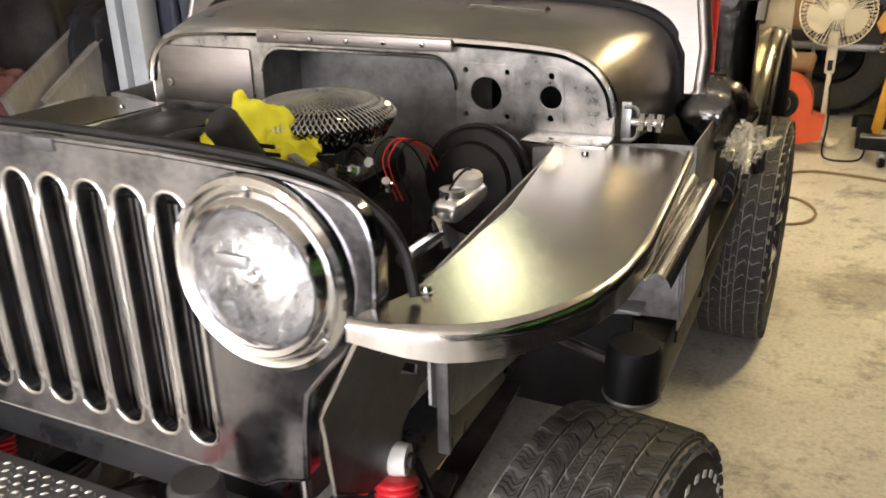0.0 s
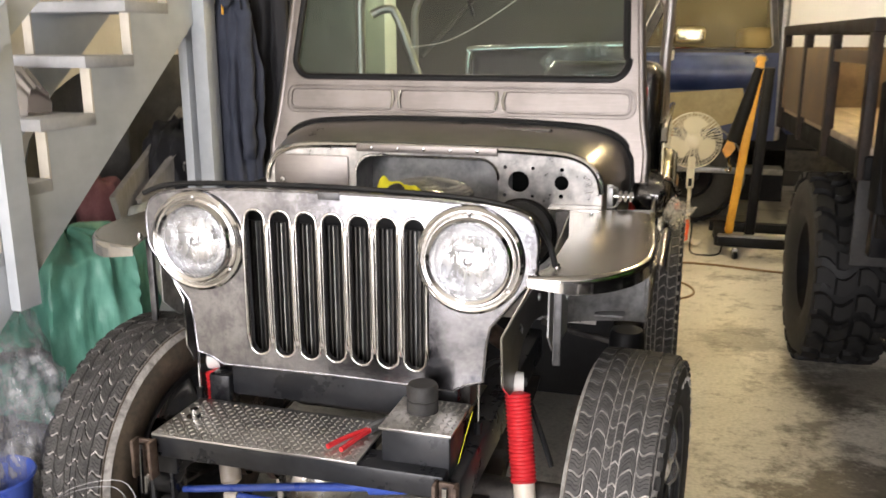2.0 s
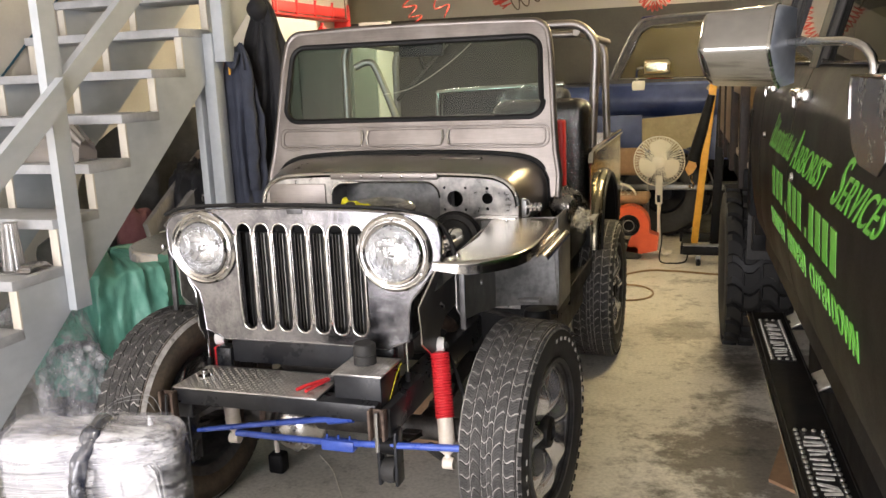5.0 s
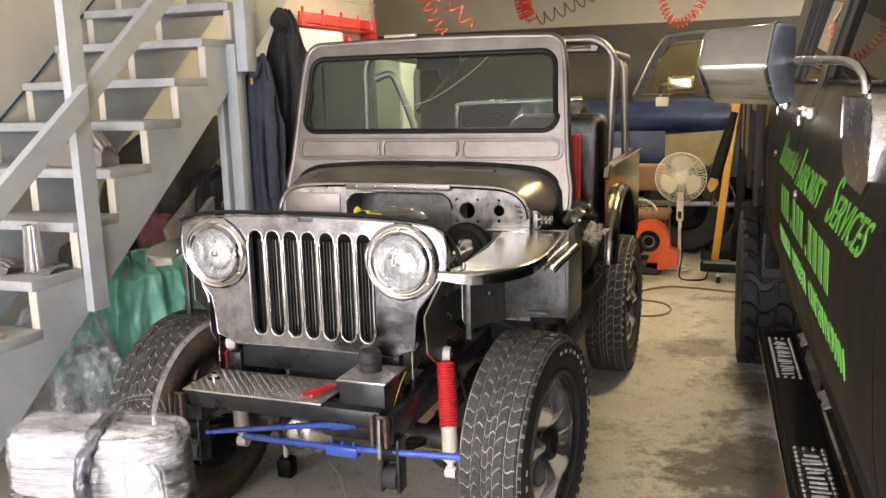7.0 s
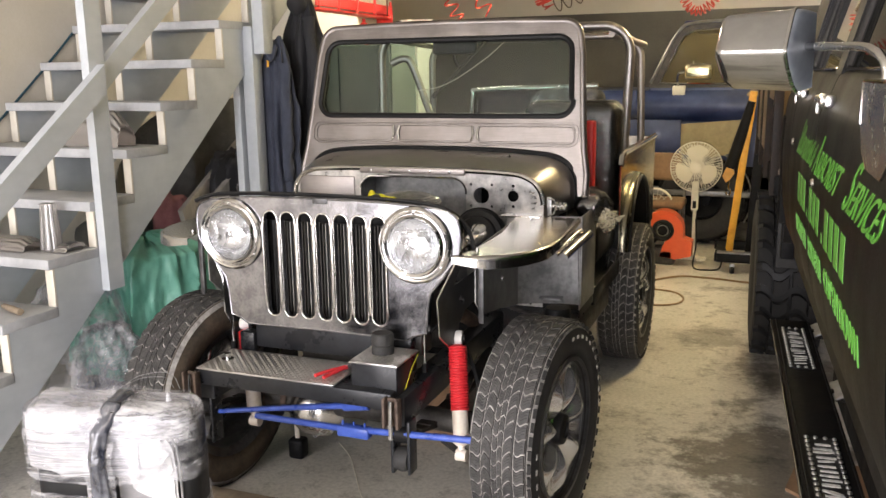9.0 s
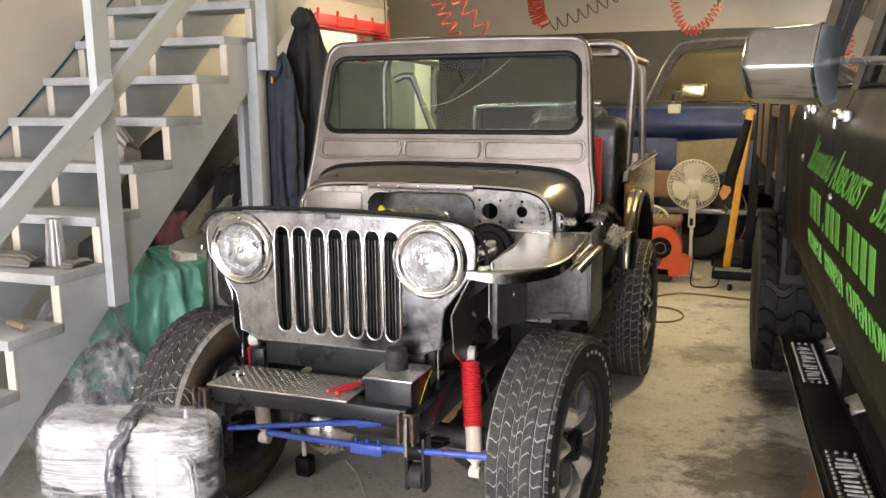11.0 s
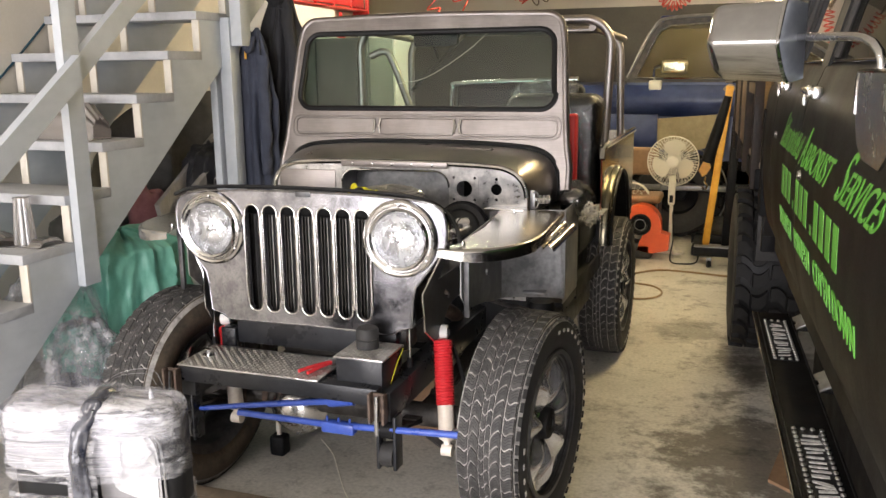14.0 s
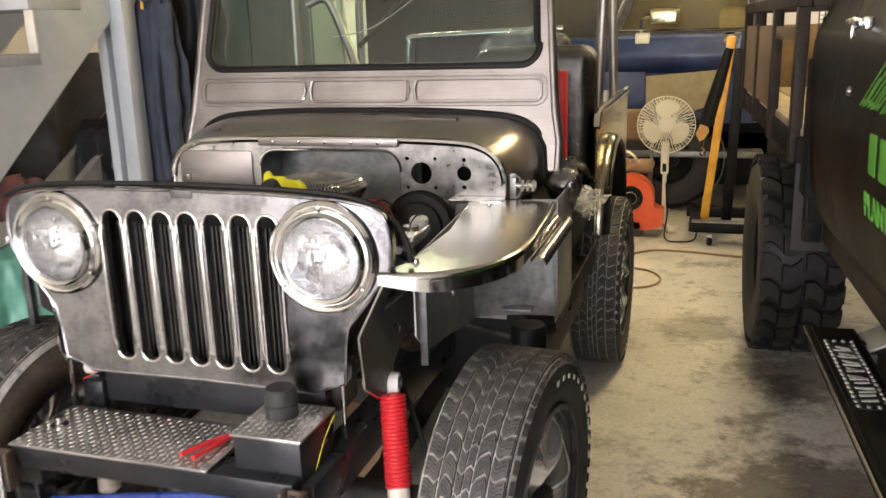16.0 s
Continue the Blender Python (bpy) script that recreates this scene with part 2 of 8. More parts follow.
M_RUBBER = surface("tyre_rubber", (0.016, 0.0155, 0.015), (0.036, 0.035, 0.033), (0.6, 0.8), stain=30, grain=120, bump=0.2)
M_MUDTYRE = surface("dark_mud_tyre_rubber", (0.009, 0.0088, 0.0085), (0.018, 0.0175, 0.017), (0.6, 0.8), stain=20, grain=90, bump=0.2, spec=0.3)
M_TREAD = surface("worn_tread_rubber", (0.030, 0.0295, 0.029), (0.088, 0.084, 0.080), (0.65, 0.85), stain=25, grain=140, bump=0.3)
M_GROOVE = surface("dusty_tread_groove", (0.17, 0.163, 0.152), (0.48, 0.46, 0.43), (0.8, 0.95), stain=22, grain=100, bump=0.2)
M_MUD = surface("mud_stained_rubber", (0.05, 0.040, 0.030), (0.135, 0.103, 0.07), (0.7, 0.9), stain=12, grain=80, bump=0.2)
M_ALLOY = surface("machined_alloy", (0.72, 0.72, 0.74), (0.84, 0.84, 0.86), (0.15, 0.24), metal=0.85, stain=3, bump=0)
M_SEAL = surface("black_rubber_seal", (0.007, 0.007, 0.007), (0.014, 0.014, 0.014), (0.4, 0.55), spec=0.22)
M_GLASS = glass("windscreen_glass", (0.55, 0.71, 0.645), 0.04, 0.025)
M_WINDOW = glass("cab_window_glass", (0.20, 0.21, 0.17), 0.02, 0.0, ior=1.12)
M_LENS = glass("headlamp_glass", (0.93, 0.94, 0.95), 0.05, 0.12, bump=0.8, bump_scale=30, stretch=(1.6, 1, 0.7))
M_LAMPFILM = glass("clear_lamp_bag", (0.93, 0.92, 0.90), 0.08, 0.07, bump=0.6, bump_scale=22)
M_BAG = wrap_film("crumpled_clear_bag", 0.10, 0.50, (0.90, 0.90, 0.91), (5, 5, 4), (0.44, 0.68))
M_SEATBAG = glass("crinkled_seat_cover", (0.90, 0.89, 0.86), 0.26, 0.07, bump=0.8, bump_scale=34)
M_LAMPBAG = wrap_film("crinkled_lamp_bag", 0.12, 0.66, (0.93, 0.90, 0.80), (6, 6, 5), (0.40, 0.65), (0.70, 0.65, 0.52))
M_GLOSSBLACK = surface("glossy_black_lamp", (0.008, 0.008, 0.009), (0.014, 0.014, 0.015), (0.06, 0.14), coat=0.6)
M_COVER = glass("ribbed_clear_plastic", (0.84, 0.80, 0.78), 0.34, 0.24)
M_WRAP = wrap_film("stretch_film_layers", 0.30, 0.66, stretch=(1.3, 1.3, 80), at=(0.36, 0.66))
M_WRAPTHIN = wrap_film("thin_stretch_film", 0.03, 0.36, stretch=(5, 5, 22))
M_WRAPMID = wrap_film("gathered_stretch_film", 0.20, 0.78, stretch=(1.6, 9, 26), at=(0.40, 0.62))
M_GREYVINYL = surface("pale_grey_vinyl", (0.18, 0.178, 0.18), (0.28, 0.276, 0.28), (0.2, 0.4), stain=12, grain=40, coat=0.4, stretch=(0.3, 0.3, 3))
M_STRAPFILM = surface("gathered_dark_film", (0.018, 0.021, 0.032), (0.10, 0.105, 0.125), (0.08, 0.2), stain=22, grain=60, bump=0.45, coat=1.0)
M_RED = surface("red_rubber_boot", (0.55, 0.02, 0.03), (0.68, 0.04, 0.045), (0.35, 0.5))
M_REDPAINT = surface("red_paint", (0.60, 0.03, 0.03), (0.72, 0.05, 0.045), (0.3, 0.5))
M_CREAMTUBE = surface("cream_shock_tube", (0.68, 0.60, 0.50), (0.80, 0.74, 0.66), (0.3, 0.5), stain=20)
M_BLUEROD = surface("blue_rod_paint", (0.035, 0.075, 0.36), (0.07, 0.13, 0.50), (0.25, 0.4), stain=14)
M_RUST = surface("rusty_steel", (0.05, 0.032, 0.024), (0.19, 0.14, 0.11), (0.6, 0.85), metal=0.4, stain=25, bump=0.3)
M_PLATE = surface("aluminium_tread_plate", (0.52, 0.51, 0.50), (0.66, 0.65, 0.63), (0.28, 0.42), metal=1, stain=12, bump=0.05)
M_YELLOW = surface("yellow_rag", (0.72, 0.66, 0.02), (0.85, 0.80, 0.04), (0.7, 0.85), stain=15, bump=0.3)
M_GREEN = surface("green_tarpaulin", (0.11, 0.32, 0.24), (0.20, 0.48, 0.37), (0.30, 0.5), stain=8, grain=16, bump=1.0, stretch=(1, 1, 0.45))
M_DENIM = surface("blue_grey_coverall", (0.032, 0.038, 0.058), (0.06, 0.068, 0.095), (0.8, 0.95), stain=7, grain=300, bump=0.2)
M_JACKET = surface("black_jacket", (0.012, 0.012, 0.014), (0.025, 0.025, 0.028), (0.7, 0.9), stain=7, grain=300, bump=0.2)
M_FANWHITE = surface("off_white_plastic", (0.80, 0.77, 0.64), (0.86, 0.83, 0.72), (0.35, 0.5))
M_ORANGE = surface("orange_red_plastic", (0.70, 0.09, 0.02), (0.80, 0.13, 0.03), (0.3, 0.45))
M_HOIST = surface("orange_yellow_hoist_paint", (0.70, 0.34, 0.03), (0.82, 0.44, 0.05), (0.35, 0.5), stain=10)
M_BLUE = surface("faded_blue_car_paint", (0.016, 0.030, 0.105), (0.050, 0.074, 0.185), (0.30, 0.48), coat=0.15, stain=3, grain=6)
M_TAN = surface("tan_primer", (0.28, 0.23, 0.12), (0.40, 0.34, 0.19), (0.5, 0.7), stain=6)
# Locker paint darkened into a shaded copy for the view through the windscreen.
M_SHADELOCKER = surface("shaded_green_locker_paint", (0.115, 0.14, 0.13), (0.18, 0.205, 0.195), (0.4, 0.6), stain=5, grain=30, stretch=(1, 1, 0.1))
# Amber film stands in for the yellow lit wall seen through the window.
M_PALEGLASS = wrap_film("amber_light_window", 0.08, 0.26, (0.80, 0.68, 0.36), (1.2, 1, 2.0), (0.35, 0.65), (0.62, 0.50, 0.20))
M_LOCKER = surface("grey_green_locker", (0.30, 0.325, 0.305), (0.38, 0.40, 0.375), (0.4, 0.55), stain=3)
M_WOOD = surface("weathered_plank", (0.20, 0.155, 0.11), (0.36, 0.29, 0.21), (0.6, 0.8), stain=8, grain=70, stretch=(1, 0.1, 1), random_tint=0.15)
M_CARD = surface("brown_cardboard", (0.22, 0.13, 0.07), (0.32, 0.20, 0.11), (0.7, 0.85), stain=5)
M_LETTER = surface("green_vinyl_letters", (0.075, 0.27, 0.028), (0.11, 0.34, 0.045), (0.35, 0.5), stain=20)
M_PINK = surface("faded_red_cloth", (0.17, 0.06, 0.065), (0.26, 0.12, 0.12), (0.8, 0.95), stain=9, grain=200, bump=0.2)
M_OLDWOOD = surface("grey_weathered_board", (0.20, 0.185, 0.165), (0.33, 0.31, 0.285), (0.6, 0.8), stain=8, grain=70, stretch=(1, 1, 0.1))
M_PLY = surface("dark_old_plywood", (0.085, 0.055, 0.03), (0.15, 0.10, 0.055), (0.6, 0.8), stain=6, grain=60, stretch=(1, 0.1, 1))
M_GREYCLOTH = surface("dark_grey_cloth", (0.05, 0.048, 0.045), (0.12, 0.115, 0.105), (0.8, 0.95), stain=6, grain=200, bump=0.2)
M_FRAME = surface("satin_black_chassis_paint", (0.0119, 0.0127, 0.0153), (0.0272, 0.0289, 0.0323), (0.22, 0.40), stain=9, grain=60, bump=0.08, spec=0.30)
M_STROKE = surface("scuffed_white_print", (0.30, 0.30, 0.29), (0.66, 0.65, 0.62), (0.5, 0.7), stain=60, grain=200)
M_GRIT = surface("gritty_black_board", (0.005, 0.005, 0.005), (0.011, 0.011, 0.011), (0.6, 0.8), stain=9, grain=300, bump=0.2, spec=0.1)
M_HOSE = surface("red_coil_hose", (0.50, 0.05, 0.03), (0.62, 0.08, 0.05), (0.35, 0.5))
M_CABLE = surface("teal_cable_sheath", (0.012, 0.05, 0.075), (0.02, 0.075, 0.105), (0.4, 0.5))
M_FLOORCORD = surface("tan_extension_cord", (0.20, 0.13, 0.06), (0.30, 0.20, 0.10), (0.5, 0.6))
M_CORD = surface("dark_extension_cord", (0.08, 0.06, 0.035), (0.14, 0.10, 0.06), (0.5, 0.6))
M_TUBE = glow("fluorescent_tube", (1.0, 0.85, 0.60), 78)
M_TUBEWHITE = glow("white_fluorescent_tube", (1.0, 0.93, 0.88), 42)
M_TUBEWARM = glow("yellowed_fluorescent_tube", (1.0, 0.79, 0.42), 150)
M_GROUND = surface("grey_asphalt", (0.045, 0.045, 0.045), (0.075, 0.072, 0.07), (0.7, 0.9), stain=2, grain=120, bump=0.3)


# ---------------------------------------------------------------- mesh helpers
ROOT = {}


def smooth(me, degrees=38):
    me.polygons.foreach_set("use_smooth", [True] * len(me.polygons))
    me.set_sharp_from_angle(angle=radians(degrees))


def to_mesh(name, bm, mat, fix=True, degrees=38):
    if fix:
        bmesh.ops.recalc_face_normals(bm, faces=bm.faces)
    me = bpy.data.meshes.new(name)
    bm.to_mesh(me)
    bm.free()
    for x in (mat if isinstance(mat, (list, tuple)) else (mat,)):
        me.materials.append(x)
    smooth(me, degrees)
    return me


def thing(name, at, label, category, group="", kind="", turn=0.0):
    """An Empty at the base of a thing; its parts are given in world places."""
    ob = new(name)
    ob.empty_display_size = 0.1
    ob.matrix_basis = pose(*at, 0, 0, turn)
    ROOT[ob] = pose(*at, 0, 0, turn)
    return tagged(ob, label, category, group, kind)


def part(name, bm, mat, parent, label="", fix=True, degrees=38):
    """One mesh under a thing or under a part, in world places."""
    me = to_mesh(name, bm, mat, fix, degrees)
    me.transform(ROOT[parent].inverted())
    ob = new(name, me)
    ob.parent = parent
    ROOT[ob] = ROOT[parent]
    return tagged(ob, label)


def part_of(name, me, parent, m, label=""):
    """A part on shared mesh data, at the world pose m."""
    ob = new(name, me)
    ob.parent = parent
    ob.matrix_basis = ROOT[parent].inverted() @ m
    ROOT[ob] = m
    return tagged(ob, label)


def single(name, bm, mat, at, label, category, group="", kind="", fix=True, degrees=38):
    """A thing of one mesh, given in world places."""
    me = to_mesh(name, bm, mat, fix, degrees)
    me.transform(pose(*at).inverted())
    ob = new(name, me)
    ob.matrix_basis = pose(*at)
    ROOT[ob] = pose(*at)
    return tagged(ob, label, category, group, kind)


def nb():
    return bmesh.new()


def add_box(bm, x0, x1, y0, y1, z0, z1, bev=0.0, seg=2, m=None):
    v = bmesh.ops.create_cube(bm, size=1.0)["verts"]
    for q in v:
        q.co = Vector((x0 + (q.co.x + 0.5) * (x1 - x0), y0 + (q.co.y + 0.5) * (y1 - y0), z0 + (q.co.z + 0.5) * (z1 - z0)))
        if m is not None:
            q.co = m @ q.co
    if bev:
        es = {e for q in v for e in q.link_edges}
        bmesh.ops.bevel(bm, geom=list(es), offset=bev, segments=seg, profile=0.5, affect="EDGES")
    return bm


def add_tube(bm, pts, r, seg=8, closed=False, flat=1.0, caps=True):
    """A round rod along points; r one radius or one per point."""
    pts = [Vector(p) for p in pts]
    n = len(pts)
    rs = r if isinstance(r, (list, tuple)) else [r] * n
    rings, up = [], None
    for i, p in enumerate(pts):
        a = pts[(i - 1) % n] if (closed or i) else pts[0]
        b = pts[(i + 1) % n] if (closed or i < n - 1) else pts[-1]
        d = (b - a).normalized()
        if up is None:
            up = Vector((0, 0, 1)) if abs(d.z) < 0.9 else Vector((0, 1, 0))
        up = (up - d * up.dot(d)).normalized()
        side = d.cross(up)
        rings.append([bm.verts.new(p + (side * math.cos(k * math.tau / seg) + up * flat * math.sin(k * math.tau / seg)) * rs[i]) for k in range(seg)])
    for i in range(n if closed else n - 1):
        A, B = rings[i], rings[(i + 1) % n]
        for k in range(seg):
            bm.faces.new((A[k], A[(k + 1) % seg], B[(k + 1) % seg], B[k]))
    if caps and not closed:
        bm.faces.new(rings[0][::-1])
        bm.faces.new(rings[-1])
    return bm


def curve(pts, n=8, closed=False):
    """A smooth path through points."""
    P = [Vector(p) for p in pts]
    out = []
    m = len(P)
    for i in range(m if closed else m - 1):
        p0 = P[(i - 1) % m] if (closed or i) else P[0]
        p1, p2 = P[i], P[(i + 1) % m]
        p3 = P[(i + 2) % m] if (closed or i + 2 < m) else P[-1]
        for k in range(n):
            t = k / n
            out.append(0.5 * (2 * p1 + (p2 - p0) * t + (2 * p0 - 5 * p1 + 4 * p2 - p3) * t * t + (3 * p1 - p0 - 3 * p2 + p3) * t ** 3))
    if not closed:
        out.append(P[-1])
    return out


def add_lathe(bm, profile, centre, axis, seg=32, cap=False):
    """Turns (radius, height) pairs about an axis through centre."""
    c, d = Vector(centre), Vector(axis).normalized()
    u = d.orthogonal().normalized()
    w = d.cross(u)
    rings = []
    for r, h in profile:
        if r < 1e-5:
            rings.append([bm.verts.new(c + d * h)])
        else:
            rings.append([bm.verts.new(c + d * h + (u * math.cos(k * math.tau / seg) + w * math.sin(k * math.tau / seg)) * r) for k in range(seg)])
    for A, B in zip(rings, rings[1:]):
        for k in range(seg):
            q = [A[k % len(A)], A[(k + 1) % len(A)], B[(k + 1) % len(B)], B[k % len(B)]]
            q = list(dict.fromkeys(q))
            if len(q) > 2:
                bm.faces.new(q)
    if cap:
        for R in (rings[0], rings[-1]):
            if len(R) > 2:
                bm.faces.new(R)
    return bm


def inside(p, poly):
    c, n = False, len(poly)
    for i in range(n):
        (x0, y0), (x1, y1) = poly[i], poly[i - 1]
        if (y0 > p[1]) != (y1 > p[1]) and p[0] < (x1 - x0) * (p[1] - y0) / (y1 - y0) + x0:
            c = not c
    return c


def add_plate(bm, outer, holes, place, w0, w1):
    """A plate with openings: outlines in two coordinates, place(u, v, w) gives the point."""
    from mathutils.geometry import delaunay_2d_cdt
    loops = [list(outer)] + [list(h) for h in holes]
    vs, es = [], []
    for lp in loops:
        s = len(vs)
        vs += [Vector(p) for p in lp]
        es += [(s + i, s + (i + 1) % len(lp)) for i in range(len(lp))]
    V, E, F, *_ = delaunay_2d_cdt(vs, es, [], 0, 1e-6)
    A = [bm.verts.new(place(v.x, v.y, w0)) for v in V]
    B = [bm.verts.new(place(v.x, v.y, w1)) for v in V]
    for f in F:
        c = sum((V[i] for i in f), Vector((0, 0))) / len(f)
        if inside(c, loops[0]) and not any(inside(c, h) for h in loops[1:]):
            bm.faces.new([A[i] for i in f])
            bm.faces.new([B[i] for i in reversed(f)])
    key = {(round(v.x, 4), round(v.y, 4)): i for i, v in enumerate(V)}
    for lp in loops:
        ix = [key[tuple(round(c, 4) for c in Vector(p))] for p in lp]
        for i, j in zip(ix, ix[1:] + ix[:1]):
            if i != j:
                bm.faces.new((A[i], A[j], B[j], B[i]))
    return bm


def add_sheet(bm, fn, nu, nv, thick=0.0, closed_u=False):
    """A bent sheet: fn(u, v) for 0..1, with a thickness."""
    P = [[Vector(fn(i / nu, j / nv)) for j in range(nv + 1)] for i in range(nu if closed_u else nu + 1)]
    N = len(P)
    def normal(i, j):
        a = P[(i + 1) % N if closed_u else min(i + 1, N - 1)][j] - P[(i - 1) % N if closed_u else max(i - 1, 0)][j]
        b = P[i][min(j + 1, nv)] - P[i][max(j - 1, 0)]
        c = a.cross(b)
        return c.normalized() if c.length > 1e-9 else Vector((0, 0, 1))
    top = [[bm.verts.new(P[i][j]) for j in range(nv + 1)] for i in range(N)]
    R = N if closed_u else N - 1
    for i in range(R):
        for j in range(nv):
            bm.faces.new((top[i][j], top[(i + 1) % N][j], top[(i + 1) % N][j + 1], top[i][j + 1]))
    if thick:
        low = [[bm.verts.new(P[i][j] - normal(i, j) * thick) for j in range(nv + 1)] for i in range(N)]
        for i in range(R):
            for j in range(nv):
                bm.faces.new((low[i][j], low[i][j + 1], low[(i + 1) % N][j + 1], low[(i + 1) % N][j]))
            for j in (0, nv):
                bm.faces.new((top[i][j], low[i][j], low[(i + 1) % N][j], top[(i + 1) % N][j]))
        if not closed_u:
            for i in (0, N - 1):
                for j in range(nv):
                    bm.faces.new((top[i][j], top[i][j + 1], low[i][j + 1], low[i][j]))
    return bm


def arc(cx, cy, r, a0, a1, n=6):
    return [(cx + r * math.cos(radians(a0 + (a1 - a0) * k / n)), cy + r * math.sin(radians(a0 + (a1 - a0) * k / n))) for k in range(n + 1)]


def rounded(x0, x1, z0, z1, r, n=5):
    return arc(x1 - r, z1 - r, r, 0, 90, n) + arc(x0 + r, z1 - r, r, 90, 180, n) + arc(x0 + r, z0 + r, r, 180, 270, n) + arc(x1 - r, z0 + r, r, 270, 360, n)


def letters(text, size, mat, m, parent, name="lettering", label="", depth=0.0012, shear=0.0):
    cu = bpy.data.curves.new("writing", "FONT")
    cu.body, cu.size, cu.extrude, cu.shear = text, size, depth, shear
    tmp = new("writing", cu)
    bpy.context.view_layer.update()
    me = bpy.data.meshes.new_from_object(tmp.evaluated_get(bpy.context.evaluated_depsgraph_get()))
    bpy.data.objects.remove(tmp)
    bpy.data.curves.remove(cu)
    me.materials.clear()
    me.materials.append(mat)
    return part_of(name, me, parent, m, label)


# ---------------------------------------------------------------- the building
def structure(name, bm, mat, label, at=(0, 0, 0), degrees=38):
    return single(name, bm, mat, at, label, name.split("_")[0], kind="structure", degrees=degrees)


structure("ground", add_box(nb(), -400, 400, -400, 400, -0.30, -0.02), M_GROUND, "grey asphalt yard outside the garage")
structure("floor", add_box(nb(), -4.4, 4.4, -4.1, 8.7, -0.019, 0.0), M_FLOOR, "worn concrete garage floor with dark oil stains")
structure("wall_left", add_box(nb(), -3.10, -2.95, -4.1, 6.15, 0, 2.75), M_CREAM, "cream painted wall beside the stairs")
structure("wall_recess", add_box(nb(), -4.55, -4.40, 6.0, 8.7, 0, 2.75), M_CREAM, "cream painted wall of the rear recess")
structure("wall_return", add_box(nb(), -4.40, -3.10, 6.0, 6.15, 0, 2.75), M_CREAM, "cream painted short return wall")
structure("wall_right", add_box(nb(), 4.40, 4.55, -4.1, 8.7, 0, 2.75), M_CREAM, "cream painted side wall behind the black truck")
structure("wall_back", add_box(nb(), -4.55, 4.55, 8.7, 8.85, 0, 2.75), M_CREAM, "cream painted rear wall")
bm = nb()
add_plate(bm, [(-4.55, 0), (4.55, 0), (4.55, 2.75), (-4.55, 2.75)], [[(-2.9, 0.001), (1.2, 0.001), (1.2, 2.5), (-2.9, 2.5)]], lambda u, v, w: (u, w, v), -4.25, -4.1)
structure("wall_front", bm, M_CREAM, "cream wall round the open garage door")
structure("ceiling", add_box(nb(), -4.55, 4.55, -4.25, 8.85, 2.75, 2.9), M_CREAM, "pale painted garage ceiling")
structure("ceiling_beam", add_box(nb(), -2.95, 4.4, 5.28, 5.46, 2.60, 2.75, 0.006), M_CREAM, "cream boxed beam below the ceiling")
structure("wall_panel", add_box(nb(), -4.39, 4.39, 8.655, 8.70, 0, 2.215, 0.004), M_DARKWALL, "dark grey boarding on the rear wall")
structure("white_panel", add_box(nb(), 0.72, 2.6, 8.60, 8.65, 0.9, 2.06, 0.006), M_WHITE, "bright white sheet fixed on the dark boarding")
structure("trim", add_box(nb(), -2.948, -2.925, 2.6, 6.14, 2.33, 2.36, 0.004), M_CREAM, "thin painted pipe rail along the wall")


# fluorescent lamps
def fluorescent(x, y0, y1, z, label, tube=M_TUBE):
    t = thing("fluorescent_lamp", (x, (y0 + y1) / 2, z), label, "ceiling lamp", "ceiling lamps")
    bm = nb()
    add_plate(bm, [(-0.11, 0.0), (0.11, 0.0), (0.045, 0.06), (-0.045, 0.06)], [], lambda u, v, w: (x + u, w, z + v), y0, y1)
    part("housing", bm, M_WHITE, t)
    for dx in (-0.055, 0.055):
        part("tube", add_tube(nb(), [(x + dx, y0 + 0.03, z - 0.022), (x + dx, y1 - 0.03, z - 0.022)], 0.016, 10), tube, t, "glowing fluorescent tube")
    for yy in (y0 + 0.02, y1 - 0.02):
        part("end_cap", add_box(nb(), x - 0.09, x + 0.09, yy - 0.02, yy + 0.02, z - 0.045, z, 0.004), M_WHITE, t)
    for yy in (y0 + 0.2, y1 - 0.2):
        part("hanger", add_tube(nb(), [(x, yy, z + 0.06), (x, yy, 2.75)], 0.003, 6), M_GALV, t)


fluorescent(-1.62, 4.0, 5.77, 2.50, "twin tube fluorescent lamp hanging under the ceiling")
fluorescent(0.68, 6.25, 7.45, 2.52, "twin tube fluorescent lamp near the rear wall", M_TUBEWARM)
# Added unseen lamp, there only to brighten the floor and tops in front.
fluorescent(-0.75, -1.9, -0.7, 2.62, "added twin tube lamp, unseen, brightening the front", M_TUBEWHITE)
fluorescent(1.75, 7.0, 8.2, 2.60, "twin tube fluorescent lamp over the white sheet", M_TUBEWHITE)
# Added unseen lamp that lights the aisle floor yellow.
fluorescent(0.55, 2.9, 4.1, 2.55, "added twin tube lamp, unseen, brightening the aisle", M_TUBEWARM)


# ---------------------------------------------------------------- staircase
stairs = thing("staircase", (-2.5, 1.2, 0), "pale grey painted open wooden stairs along the wall", "stairs")
RISE, RUN, S0, Z0 = 0.191, 0.239, 1.123, 0.872
K0, K1 = -4, 7
EDGE = (1.137, 0.684, 0.79)


